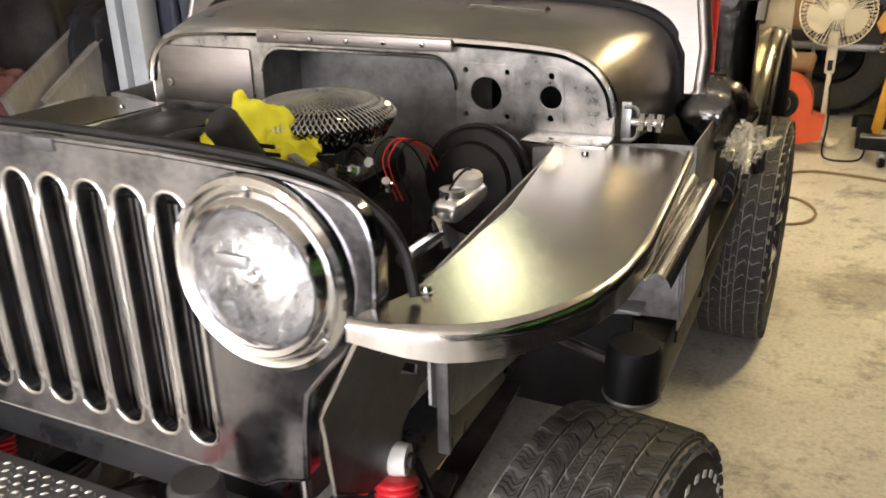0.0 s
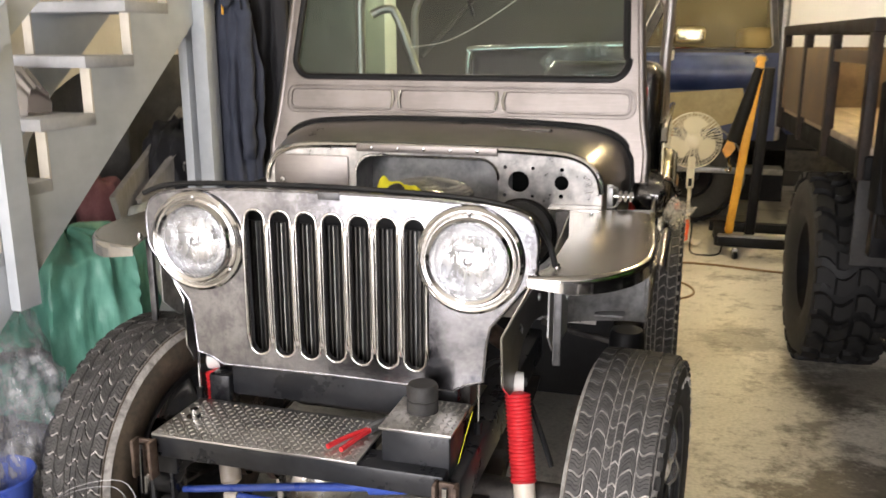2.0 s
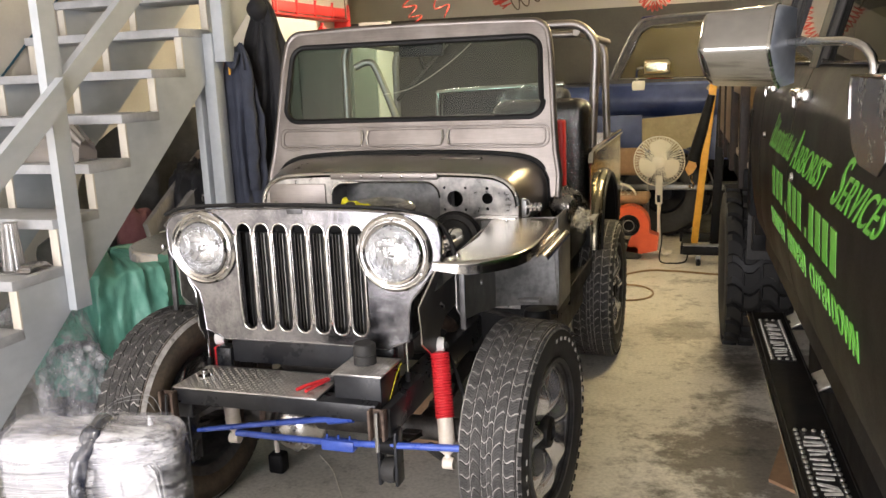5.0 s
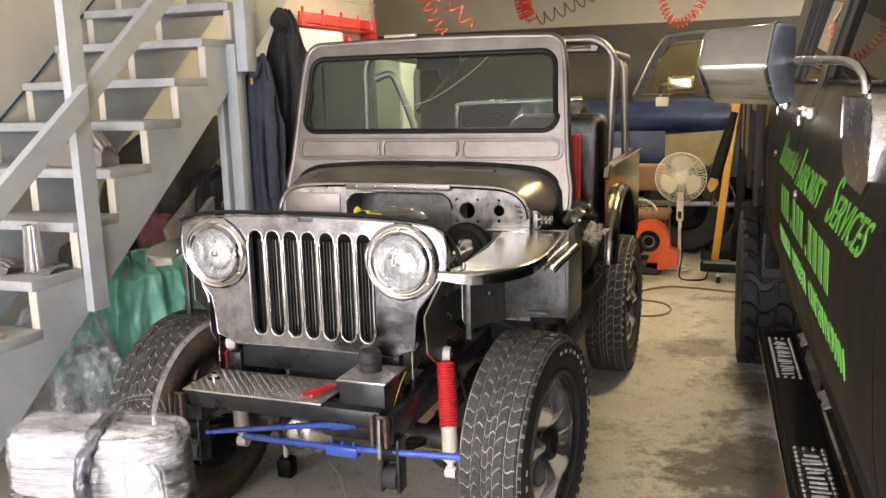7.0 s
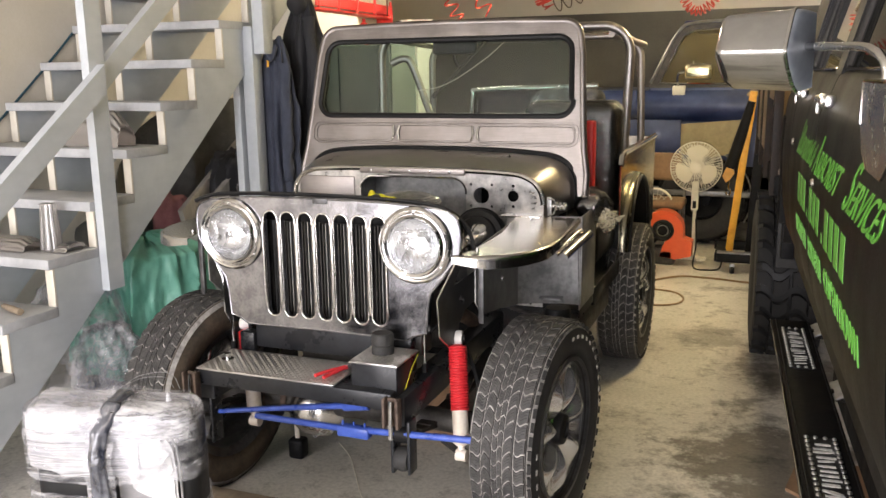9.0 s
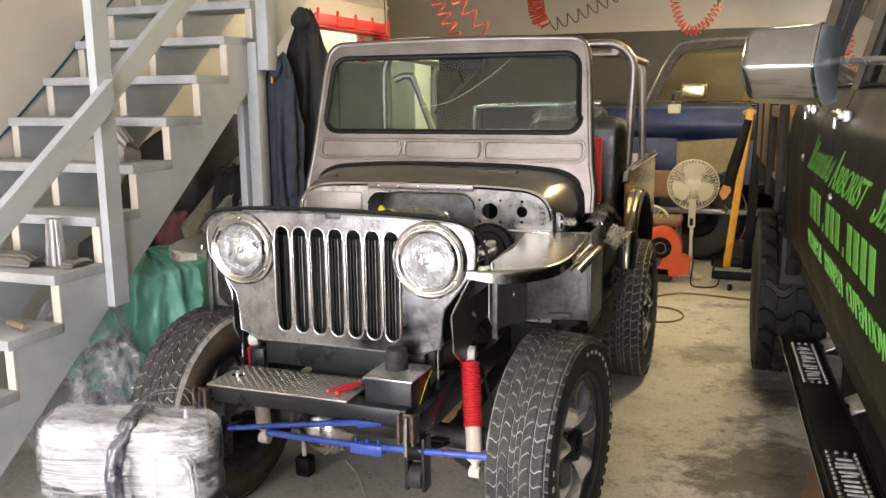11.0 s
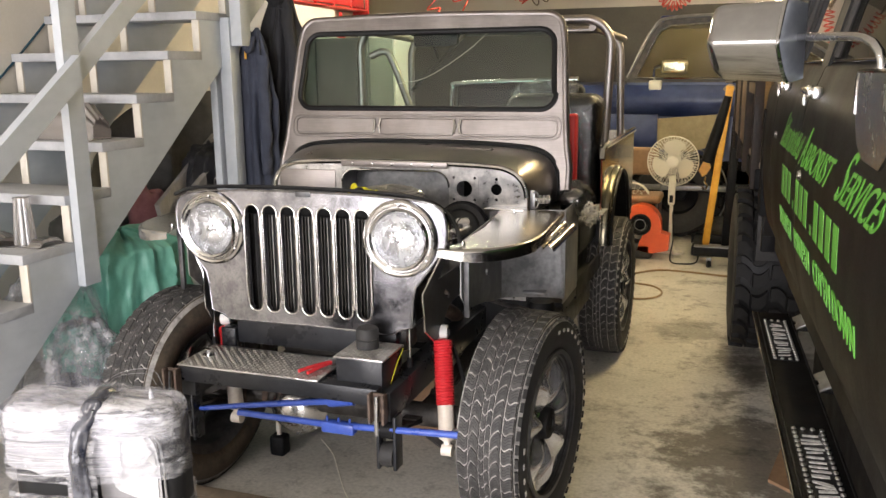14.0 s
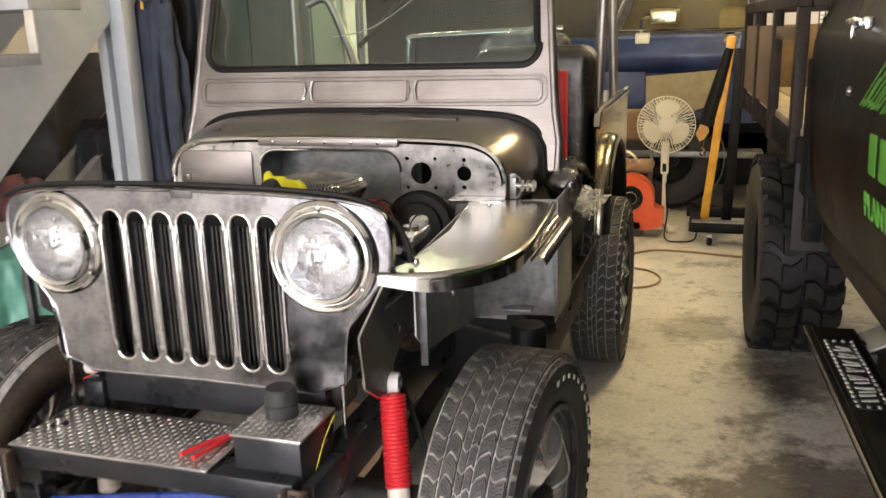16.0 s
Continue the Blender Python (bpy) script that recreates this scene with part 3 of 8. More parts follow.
def stringer(x0, x1, label):
    pts = []
    for k in range(K0, K1 + 1):
        pts += [(S0 + RUN * (k - 1), Z0 + RISE * k - 0.04), (S0 + RUN * k, Z0 + RISE * k - 0.04)]
    top = (S0 + RUN * K1, Z0 + RISE * K1 - 0.04)
    foot = EDGE[0] - EDGE[1] / EDGE[2]
    pts += [(top[0] + 0.10, top[1]), (top[0] + 0.10, EDGE[1] + EDGE[2] * (top[0] + 0.10 - EDGE[0])), (foot, 0.0), (S0 + RUN * (K0 - 1), 0.0)]
    bm = nb()
    add_plate(bm, pts, [], lambda u, v, w: (w, u, v), x0, x1)
    part("stringer", bm, M_STAIR, stairs, label)
    for k in range(K0, K1):
        y, z = S0 + RUN * k, Z0 + RISE * k
        part("cleat", add_box(nb(), x0, x1 + 0.001, y - 0.012, y - 0.001, z, z + RISE - 0.041, 0.002), M_RAWWOOD, stairs, "bare pine riser block")


stringer(-2.045, -2.007, "broad grey stringer board")
stringer(-2.475, -2.437, "grey middle stringer board")
stringer(-2.93, -2.89, "")
for k in range(K0, K1 + 1):
    y, z = S0 + RUN * k, Z0 + RISE * k
    part("tread", add_box(nb(), -2.93, -2.003, y - RUN - 0.031, y - 0.003, z - 0.04, z, 0.004), M_STAIRDUST, stairs)
bm = nb()
add_plate(bm, [(1.120, 0.690), (1.207, 0.690), (1.207, 2.14), (1.120, 2.075)], [], lambda u, v, w: (w, u, v), -2.002, -1.964)
part("newel_post", bm, M_STAIR, stairs)


def rail(x0, x1, y0, y1, base, slope, h):
    bm = nb()
    add_plate(bm, [(y0, base + slope * y0), (y1, base + slope * y1), (y1, base + slope * y1 + h), (y0, base + slope * y0 + h)], [], lambda u, v, w: (w, u, v), x0, x1)
    part("handrail", bm, M_STAIR, stairs)


rail(-1.9635, -1.9255, 0.05, 1.165, 0.628, 0.745, 0.112)
rail(-2.0020, -1.9640, 1.2075, 2.60, 0.560, 0.785, 0.108)
bm = nb()
add_box(bm, -2.085, -2.045, 2.245, 2.335, 0.0, 1.80, 0.004)
part("support_post", bm, M_STAIR, stairs)
part("support_post", add_box(nb(), -2.020, -1.955, 2.250, 2.335, 0.0, 1.805, 0.004), M_STAIR, stairs)
part("support_post", add_box(nb(), -1.953, -1.890, 2.26, 2.35, 1.665, 2.74, 0.004), M_STAIR, stairs)


# ---------------------------------------------------------------- the steel jeep
XC = -0.863
jeep = thing("jeep", (XC, 2.0, 0), "half built stainless steel jeep without bonnet on dark frame", "vehicle")


def S(dx):
    return XC + dx


# grille: a polished plate with seven slots
GY = 0.920
half = [(0, 1.146), (0.20, 1.144), (0.38, 1.136), (0.452, 1.124), (0.486, 1.106), (0.501, 1.070), (0.502, 1.02), (0.490, 0.972), (0.395, 0.850), (0.386, 0.80), (0.380, 0.714), (0.362, 0.708), (0.335, 0.700), (0.308, 0.684), (0, 0.688)]
side = [(p.x, p.z) for p in curve([(u, 0, v) for u, v in half[2:9]], 5)]
half = half[:2] + side + half[9:]
outline = [(S(u + 0.018), v) for u, v in half] + [(S(0.018 - u), v) for u, v in half[-2:0:-1]]
slots = []
for i in range(7):
    cx = S(0.0685 * (i - 3) + 0.0255)
    slots.append(arc(cx, 1.070, 0.0275, 0, 180, 10) + arc(cx, 0.750, 0.0275, 180, 360, 10))
lamp_holes = [[(S(s * 0.352 + 0.014) + 0.098 * math.cos(a), 1.007 + 0.098 * math.sin(a)) for a in [k * math.tau / 36 for k in range(36)]] for s in (1, -1)]
bm = nb()
add_plate(bm, outline, slots + lamp_holes, lambda u, v, w: (u, w, v), GY, GY + 0.004)
grille = part("grille", bm, M_GRILLE, jeep, "polished steel grille with seven upright slots")
bm = nb()
add_tube(bm, [(u, GY + 0.004, v) for u, v in outline], 0.005, 8, closed=True)
part("rolled_edge", bm, M_GRILLE, grille)
bm = nb()
ring = [(u, v) for u, v in outline]
add_sheet(bm, lambda a, b: (ring[int(round(a * len(ring))) % len(ring)][0], GY + 0.006 + 0.03 * b, ring[int(round(a * len(ring))) % len(ring)][1]), len(ring), 1, 0.0, closed_u=True)
part("return_flange", bm, M_GRILLE, grille)
for sl in slots:
    bm = nb()
    add_tube(bm, [(u, GY + 0.002, v) for u, v in sl], 0.0042, 10, closed=True)
    part("slot_rim", bm, M_POLISH, grille, "rounded slot edge")
    bm = nb()
    add_sheet(bm, lambda a, b: (sl[int(round(a * len(sl))) % len(sl)][0], GY + 0.003 + 0.022 * b, sl[int(round(a * len(sl))) % len(sl)][1]), len(sl), 1, 0.0, closed_u=True)
    part("slot_return", bm, M_GRILLE, grille)
for i in range(8):
    xb = S(0.0685 * (i - 3.5) + 0.0255)
    wd = 0.0085 if 0 < i < 7 else 0.006
    xb += 0.004 if i == 0 else (-0.004 if i == 7 else 0)
    def bar(a, b):
        t = radians(-90 + 180 * a)
        e = min(1, 12 * b, 12 * (1 - b)) ** 0.5
        return (xb + wd * math.sin(t), GY + 0.0015 - 0.0085 * math.cos(t) * e, 0.752 + 0.316 * b)
    part("bar", add_sheet(nb(), bar, 12, 30, 0.0), M_POLISH, grille, "bright rounded upright bar")
# top notch for the bonnet catch
part("catch_notch", add_box(nb(), S(-0.008), S(0.048), GY - 0.003, GY + 0.02, 1.130, 1.149, 0.002), M_DARKSHEET, grille)

# headlamps
for s in (1, -1):
    c = (S(s * 0.352 + 0.014), GY, 1.009)
    lamp = part("headlamp", add_lathe(nb(), [(0.128, 0.004), (0.126, 0.012), (0.119, 0.017), (0.112, 0.014), (0.109, 0.010), (0.106, 0.014), (0.104, 0.024), (0.098, 0.030), (0.091, 0.026), (0.089, 0.012), (0.089, -0.03)], c, (0, -1, 0), 48), M_POLISH, jeep, "round headlamp with stepped chrome bezel")
    part("reflector", add_lathe(nb(), [(0.089, 0.010), (0.080, -0.018), (0.062, -0.042), (0.038, -0.058), (0.0, -0.064)], c, (0, -1, 0), 40), M_REFLECTOR, lamp)
    part("lens", add_lathe(nb(), [(0.0905, 0.018), (0.086, 0.030), (0.070, 0.041), (0.045, 0.049), (0.0, 0.053)], c, (0, -1, 0), 40), M_LENS, lamp, "fluted clear glass lens")
    part("bulb", add_lathe(nb(), [(0.0, 0.03), (0.012, 0.02), (0.014, -0.02), (0.010, -0.05)], c, (0, -1, 0), 12), M_CHROME, lamp)
    part("name_plate", add_box(nb(), c[0] - 0.022, c[0] + 0.022, GY - 0.054, GY - 0.0505, c[2] + 0.030, c[2] + 0.046, 0.001), M_GALV, lamp, "small moulded grey mark on the glass")
    for a in (90, 215, 325):
        p = Vector((c[0] + 0.113 * math.cos(radians(a)), GY - 0.012, c[2] + 0.113 * math.sin(radians(a))))
        part("screw", add_lathe(nb(), [(0.0, 0.006), (0.004, 0.005), (0.005, 0.0)], p, (0, -1, 0), 10), M_CHROME, lamp)

# radiator behind the slots
rad = part("radiator", add_box(nb(), S(-0.27), S(0.31), 1.005, 1.05, 0.66, 1.085, 0.004), M_GREASE, jeep, "dark radiator core")
for k in range(46):
    x = S(-0.25) + k * 0.0118
    part("fin", add_box(nb(), x, x + 0.0035, 0.988, 1.006, 0.69, 1.05), M_GREASE if k % 3 else M_GALV, rad)
part("tank", add_box(nb(), S(-0.28), S(0.32), 0.99, 1.06, 1.050, 1.105, 0.012), M_BLACK, rad)

# webbing laid along the grille top, its end hanging over the wing
strip = [(S(-0.50), GY + 0.020, 1.118), (S(-0.40), GY + 0.022, 1.146), (S(-0.1), GY + 0.024, 1.156), (S(0.25), GY + 0.024, 1.152), (S(0.43), GY + 0.026, 1.136), (S(0.505), GY + 0.035, 1.10), (S(0.538), GY + 0.045, 1.05), (S(0.556), GY + 0.035, 0.998)]
part("rubber_strip", add_tube(nb(), curve(strip, 6), 0.0070, 8), M_SEAL, jeep, "black rubber strip along the grille top")


# front wings
def wing(s):
    inner, outer = 0.535, 0.755
    plan = [(0.505, 0.893), (0.578, 0.902), (0.640, 0.930), (0.695, 0.985), (0.733, 1.06), (0.752, 1.15), (0.756, 1.25), (0.742, 1.50), (0.735, 1.64), (0.727, 1.675), (0.708, 1.694), (0.68, 1.700), (0.49, 1.690), (0.49, 1.66), (0.538, 1.30), (0.538, 0.98)]
    top = [(S(s * u), v) for u, v in plan]
    bm = nb()
    add_plate(bm, top, [], lambda u, v, w: (u, v, w), 0.986, 0.990)
    w = part("front_wing", bm, M_FENDER, jeep, "bright flat topped stainless front wing")
    edge = [(0.505, 0.893), (0.545, 0.896), (0.578, 0.902), (0.612, 0.915), (0.640, 0.930), (0.670, 0.955), (0.695, 0.985), (0.716, 1.02), (0.733, 1.06), (0.745, 1.105), (0.752, 1.15), (0.756, 1.25), (0.742, 1.50), (0.728, 1.70)]
    n = len(edge) - 1
    def lip(a, b):
        i = min(int(a * n), n - 1)
        f = a * n - i
        u, v = edge[i][0] * (1 - f) + edge[i + 1][0] * f, edge[i][1] * (1 - f) + edge[i + 1][1] * f
        d = Vector((edge[min(i + 1, n)][0] - edge[i][0], edge[min(i + 1, n)][1] - edge[i][1])).normalized()
        q = 0.010 * math.sin(min(b * 3, 1) * math.pi / 2)
        drop = 0.010 * (1 - math.cos(min(b * 3, 1) * math.pi / 2)) + 0.030 * max(b - 1 / 3, 0) * 1.5
        tuck = (1 - 0.55 * max(a - 0.72, 0) / 0.28) * (0.62 + 0.38 * min(a / 0.22, 1))
        return (S(s * (u + d.y * q)), v - d.x * q, 0.990 - drop * tuck)
    part("wing_lip", add_sheet(nb(), lip, 60, 9, 0.002), M_POLISH, w, "polished rolled edge")
    # bright rolled step outside the wing
    def step(a, b):
        ridge = abs(math.sin(b * math.tau))
        return (S(s * (0.724 + 0.072 * b)), 1.245 + 0.44 * a, 0.936 - 0.012 * b + 0.018 * ridge ** 0.7 + 0.004 * a)
    part("wing_step", add_sheet(nb(), step, 10, 28, 0.0), M_POLISH, w, "bright rolled steel strip with two ridges")
    # inner panel with its kinked front edge and wheel arch
    prof = [(0.905, 0.978), (0.902, 0.946), (0.900, 0.836), (0.917, 0.707), (0.99, 0.655), (1.085, 0.640), (1.10, 0.70), (1.16, 0.735), (1.30, 0.745), (1.45, 0.715), (1.60, 0.668), (1.72, 0.655), (1.72, 0.86), (1.02, 0.86), (0.975, 0.978)]
    if s < 0:
        prof = [(max(u, 0.962), v) for u, v in prof[:4]] + prof[4:]
    def flare(x, z):
        return S(s * (x + 0.5 * max(0.0, z - 0.836)) + 0.012)
    bm = nb()
    add_plate(bm, prof, [[(1.10, 0.79), (1.15, 0.76), (1.155, 0.775), (1.12, 0.80)]], lambda u, v, x: (flare(x, v), u, v), 0.432, 0.436)
    part("inner_panel", bm, M_DARKSHEET, w, "dull dark grey inner wing panel")
    part("panel_edge", add_tube(nb(), [(flare(0.434, v), u, v) for u, v in prof[:5]], 0.003, 6), M_POLISH, w)
    part("panel_bolt", add_lathe(nb(), [(0.011, 0.0), (0.010, 0.006), (0.0, 0.007)], (S(s * 0.452), 1.36, 0.80), (s, 0, 0), 10), M_GALV, w)
    # upright brace
    part("brace", add_box(nb(), S(s * 0.556) - 0.009, S(s * 0.556) + 0.009, 1.018, 1.024, 0.735, 0.975, 0.002), M_DARKSHEET, w, "narrow upright steel brace")
    part("brace_flange", add_box(nb(), S(s * 0.556) - 0.011, S(s * 0.556) - 0.008, 1.024, 1.055, 0.735, 0.975, 0.001), M_SPLASH, w)
    # splash panel closing the rear of the wheel arch
    def splash(a, b):
        return (S(s * (0.450 + 0.285 * a)), 1.645 + 0.115 * math.sin(a * math.pi / 2), 0.985 - (0.355 + 0.010 * a) * b)
    part("splash_panel", add_sheet(nb(), splash, 8, 4, 0.003), M_SPLASH, w, "mottled grey splash panel")
    part("splash_crease", add_tube(nb(), [(S(s * (0.450 + 0.265)), 1.712 + 0.045 * 0.994, 0.975), (S(s * (0.458 + 0.265)), 1.712 + 0.045 * 0.994, 0.665)], 0.005, 6), M_SPLASH, w)
    apron = [(1.03, 0.984), (1.03, 0.80), (1.10, 0.742), (1.30, 0.712), (1.45, 0.676), (1.60, 0.642), (1.715, 0.618), (1.715, 0.984)]
    bm = nb()
    add_plate(bm, apron, [], lambda u, v, x: (S(s * (x - 0.045 * max(u - 1.35, 0) / 0.36)), u, v), 0.530, 0.534)
    part("apron", bm, M_SPLASH, w, "dark smudged apron under the wing")
    part("apron_bolt", add_lathe(nb(), [(0.011, 0.0), (0.010, 0.006), (0.0, 0.007)], (S(s * 0.535), 1.32, 0.82), (s, 0, 0), 10), M_GALV, w)
    part("tab", add_box(nb(), S(s * 0.62) - 0.045, S(s * 0.62) + 0.045, 1.690, 1.745, 0.648, 0.656, 0.002), M_SPLASH, w, "bent mounting tab")
    part("side_skirt", add_box(nb(), min(S(s * 0.727), S(s * 0.731)), max(S(s * 0.727), S(s * 0.731)), 1.75, 2.05, 0.60, 0.985, 0.001), M_SPLASH, w)
    part("wing_bolt", add_lathe(nb(), [(0.0, 0.011), (0.006, 0.010), (0.007, 0.003), (0.010, 0.002), (0.010, 0.0)], (S(s * 0.556), 0.985, 0.990), (0, 0, 1), 10), M_CHROME, w)
    part("rear_bolt", add_lathe(nb(), [(0.0, 0.006), (0.006, 0.005), (0.007, 0.0)], (S(s * 0.56), 1.62, 0.990), (0, 0, 1), 10), M_CHROME, w)
    return w


for s in (1, -1):
    wing(s)

# bulkhead and scuttle
FY = 1.750
bh = [(0.576, 0.60), (0.576, 1.03), (0.566, 1.075), (0.540, 1.112), (0.500, 1.136), (0.43, 1.150), (0.2, 1.158), (-0.2, 1.158), (-0.43, 1.150), (-0.500, 1.136), (-0.540, 1.112), (-0.566, 1.075), (-0.576, 1.03), (-0.576, 0.60)]
recess = [(-0.245, 0.62), (0.245, 0.62), (0.245, 1.06)] + arc(0.185, 1.065, 0.06, 5, 90, 6) + arc(-0.185, 1.065, 0.06, 90, 175, 6) + [(-0.245, 1.06)]
circ = lambda cx, cz, r, n=24: [(cx + r * math.cos(k * math.tau / n), cz + r * math.sin(k * math.tau / n)) for k in range(n)]
holes = [recess, circ(0.312, 1.057, 0.034), circ(0.449, 1.058, 0.023)]
for dx, dz in ((-0.045, 0.045), (0.045, 0.045), (-0.045, -0.045), (0.045, -0.045)):
    holes.append(circ(0.312 + dx, 1.057 + dz, 0.006, 10))
for dz in (0.042, -0.042):
    holes.append(circ(0.449, 1.058 + dz, 0.007, 10))
bm = nb()
add_plate(bm, [(S(u), v) for u, v in bh], [[(S(u), v) for u, v in h] for h in holes], lambda u, v, w: (u, w, v), FY, FY + 0.004)
bulk = part("bulkhead", bm, M_FIREWALL, jeep, "mottled bare steel bulkhead with round holes")
bm = nb()
rc = [(S(u), v) for u, v in recess]
add_sheet(bm, lambda a, b: (rc[int(round(a * len(rc))) % len(rc)][0], FY + 0.004 + 0.15 * b, rc[int(round(a * len(rc))) % len(rc)][1]), len(rc), 4, 0.0, closed_u=True)
add_box(bm, S(-0.26), S(0.26), FY + 0.152, FY + 0.156, 0.60, 1.14)
part("recess", bm, M_GALV, bulk, "grey recessed box in the bulkhead")
part("recess_edge", add_tube(nb(), [(u, FY, v) for u, v in rc[2:-1]], 0.005, 6), M_POLISH, bulk)
part("gauge_plate", add_plate(nb(), [(S(0.312 + a), 1.057 + b) for a, b in rounded(-0.062, 0.062, -0.06, 0.06, 0.015)], [circ(S(0.312), 1.057, 0.0345)] + [circ(S(0.312 + a), 1.057 + b, 0.0065, 10) for a, b in ((-0.045, 0.045), (0.045, 0.045), (-0.045, -0.045), (0.045, -0.045))], lambda u, v, w: (u, w, v), FY - 0.0025, FY - 0.0005), M_FIREWALL, bulk)
part("gauge_plate", add_plate(nb(), [(S(0.449 + a), 1.058 + b) for a, b in rounded(-0.028, 0.028, -0.06, 0.06, 0.02)], [circ(S(0.449), 1.058, 0.0235)] + [circ(S(0.449), 1.058 + b, 0.0075, 10) for b in (0.042, -0.042)], lambda u, v, w: (u, w, v), FY - 0.0025, FY - 0.0005), M_FIREWALL, bulk)
part("cover_panel", add_box(nb(), S(-0.545), S(-0.272), FY - 0.006, FY - 0.001, 0.985, 1.118, 0.004), M_STEEL, bulk, "brushed cover panel")
part("cover_screw", add_lathe(nb(), [(0.0, 0.007), (0.009, 0.006), (0.011, 0.0)], (S(-0.515), FY - 0.006, 1.03), (0, -1, 0), 10), M_CHROME, bulk)
part("ledge", add_box(nb(), S(0.42), S(0.585), 1.66, FY - 0.001, 0.988, 0.993, 0.001), M_POLISH, bulk)
# bead round the bulkhead
lipline = [(S(u), v) for u, v in bh[1:-1]]
part("bead", add_tube(nb(), curve([(u, FY - 0.002, v) for u, v in lipline], 5), 0.011, 8), M_POLISH, bulk, "bright rolled bead")
strip_bar = part("riveted_strip", add_box(nb(), S(-0.235), S(0.245), FY - 0.022, FY - 0.012, 1.138, 1.164, 0.003), M_STEEL, bulk, "riveted joining strip")
for k in range(5):
    part("rivet", add_lathe(nb(), [(0.0, 0.005), (0.005, 0.004), (0.006, 0.0)], (S(-0.18 + 0.09 * k), FY - 0.022, 1.151), (0, -1, 0), 10), M_CHROME, strip_bar)

# scuttle: lofted from the bulkhead back to the windscreen
back = [(0.640, 0.98), (0.645, 1.05), (0.636, 1.105), (0.606, 1.155), (0.550, 1.185), (0.46, 1.200), (0.22, 1.212), (-0.22, 1.212), (-0.46, 1.200), (-0.550, 1.185), (-0.606, 1.155), (-0.636, 1.105), (-0.645, 1.05), (-0.640, 0.98)]
front = [(0.576, 0.96)] + bh[1:-1] + [(-0.576, 0.96)]
fc, bc = curve([(u, 0, v) for u, v in front], 4), curve([(u, 0, v) for u, v in back], 4)
def scuttle(a, b):
    i = int(round(a * (len(fc) - 1)))
    p, q = fc[i], bc[i]
    e = b ** 0.8
    return (S(p.x * (1 - e) + q.x * e), FY + (2.052 - FY) * b, p.z * (1 - e) + q.z * e + 0.012 * math.sin(b * math.pi) * max(0, p.z - 1.0) / 0.15)
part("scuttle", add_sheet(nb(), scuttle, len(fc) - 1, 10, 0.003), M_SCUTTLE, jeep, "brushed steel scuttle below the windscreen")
part("scuttle_gasket", add_tube(nb(), [(S(p.x * 1.012), 2.040, p.z + 0.004) for p in bc], 0.016, 8), M_SEAL, jeep, "black rubber gasket")
part("split_pin", add_tube(nb(), curve([(S(0.20), 1.93, 1.207), (S(0.30), 1.915, 1.206), (S(0.385), 1.90, 1.203)], 5), 0.003, 6), M_CHROME, jeep)
part("split_pin_head", add_lathe(nb(), [(0.0, 0.008), (0.008, 0.0), (0.0, -0.008)], (S(0.387), 1.90, 1.206), (1, 0, 0), 8), M_CHROME, jeep)
# bonnet catch on the scuttle's side
catch = part("catch_bracket", add_box(nb(), S(0.592), S(0.612), 1.742, 1.752, 0.985, 1.062, 0.002), M_GALV, jeep, "bracket with a chrome wing bolt")
add = nb()
add_tube(add, curve([(S(0.60), 1.735, 1.055), (S(0.625), 1.735, 1.05), (S(0.625), 1.735, 1.0), (S(0.60), 1.735, 0.99)], 5), 0.004, 6)
part("loop", add, M_GALV, catch)
part("bolt", add_tube(nb(), [(S(0.615), 1.735, 1.028), (S(0.675), 1.735, 1.028)], 0.010, 10), M_CHROME, catch)
for k in range(3):
    part("nut", add_lathe(nb(), [(0.010, 0.0), (0.019, 0.001), (0.019, 0.010), (0.010, 0.011)], (S(0.630 + 0.016 * k), 1.735, 1.028), (1, 0, 0), 6), M_CHROME, catch)


# windscreen frame
def W(u, v, w):
    return (u, 2.060 + 0.225 * (v - 1.29) + w, v)


wsh = [(0.688, 1.030), (0.690, 1.12), (0.672, 1.22), (0.660, 1.35), (0.640, 1.62), (0.630, 1.69)] + arc(0.555, 1.697, 0.072, 0, 90, 8) + [(0.3, 1.776), (0, 1.779)]
arch = [(0, 1.232), (0.3, 1.228), (0.47, 1.216), (0.565, 1.196), (0.622, 1.162), (0.652, 1.11), (0.660, 1.03)]
outer = [(S(u), v) for u, v in wsh] + [(S(-u), v) for u, v in wsh[-2::-1]]
outer += [(S(-u), v) for u, v in arch[::-1]] + [(S(u), v) for u, v in arch[1:]]
gl = [(S(u), v) for u, v in ([(0.607, 1.44)] + arc(0.530, 1.640, 0.066, 0, 90, 7) + arc(-0.530, 1.640, 0.066, 90, 180, 7) + arc(-0.552, 1.430, 0.064, 180, 270, 7) + arc(0.552, 1.430, 0.064, 270, 360, 7))]
bm = nb()
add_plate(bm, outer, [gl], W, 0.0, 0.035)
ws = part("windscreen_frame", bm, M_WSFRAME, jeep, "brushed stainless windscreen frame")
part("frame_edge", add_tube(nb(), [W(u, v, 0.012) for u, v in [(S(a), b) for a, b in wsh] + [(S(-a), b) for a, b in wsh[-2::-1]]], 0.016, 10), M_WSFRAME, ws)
part("glass_seal", add_tube(nb(), [W(u, v, 0.002) for u, v in gl], 0.013, 8, closed=True), M_SEAL, ws, "black rubber glazing seal")
bm = nb()
g2 = [W(u, v, 0.012) for u, v in gl]
bm.faces.new([bm.verts.new(p) for p in g2])
pane = part("pane", bm, M_GLASS, ws, "clear windscreen glass")
pane.visible_shadow = False
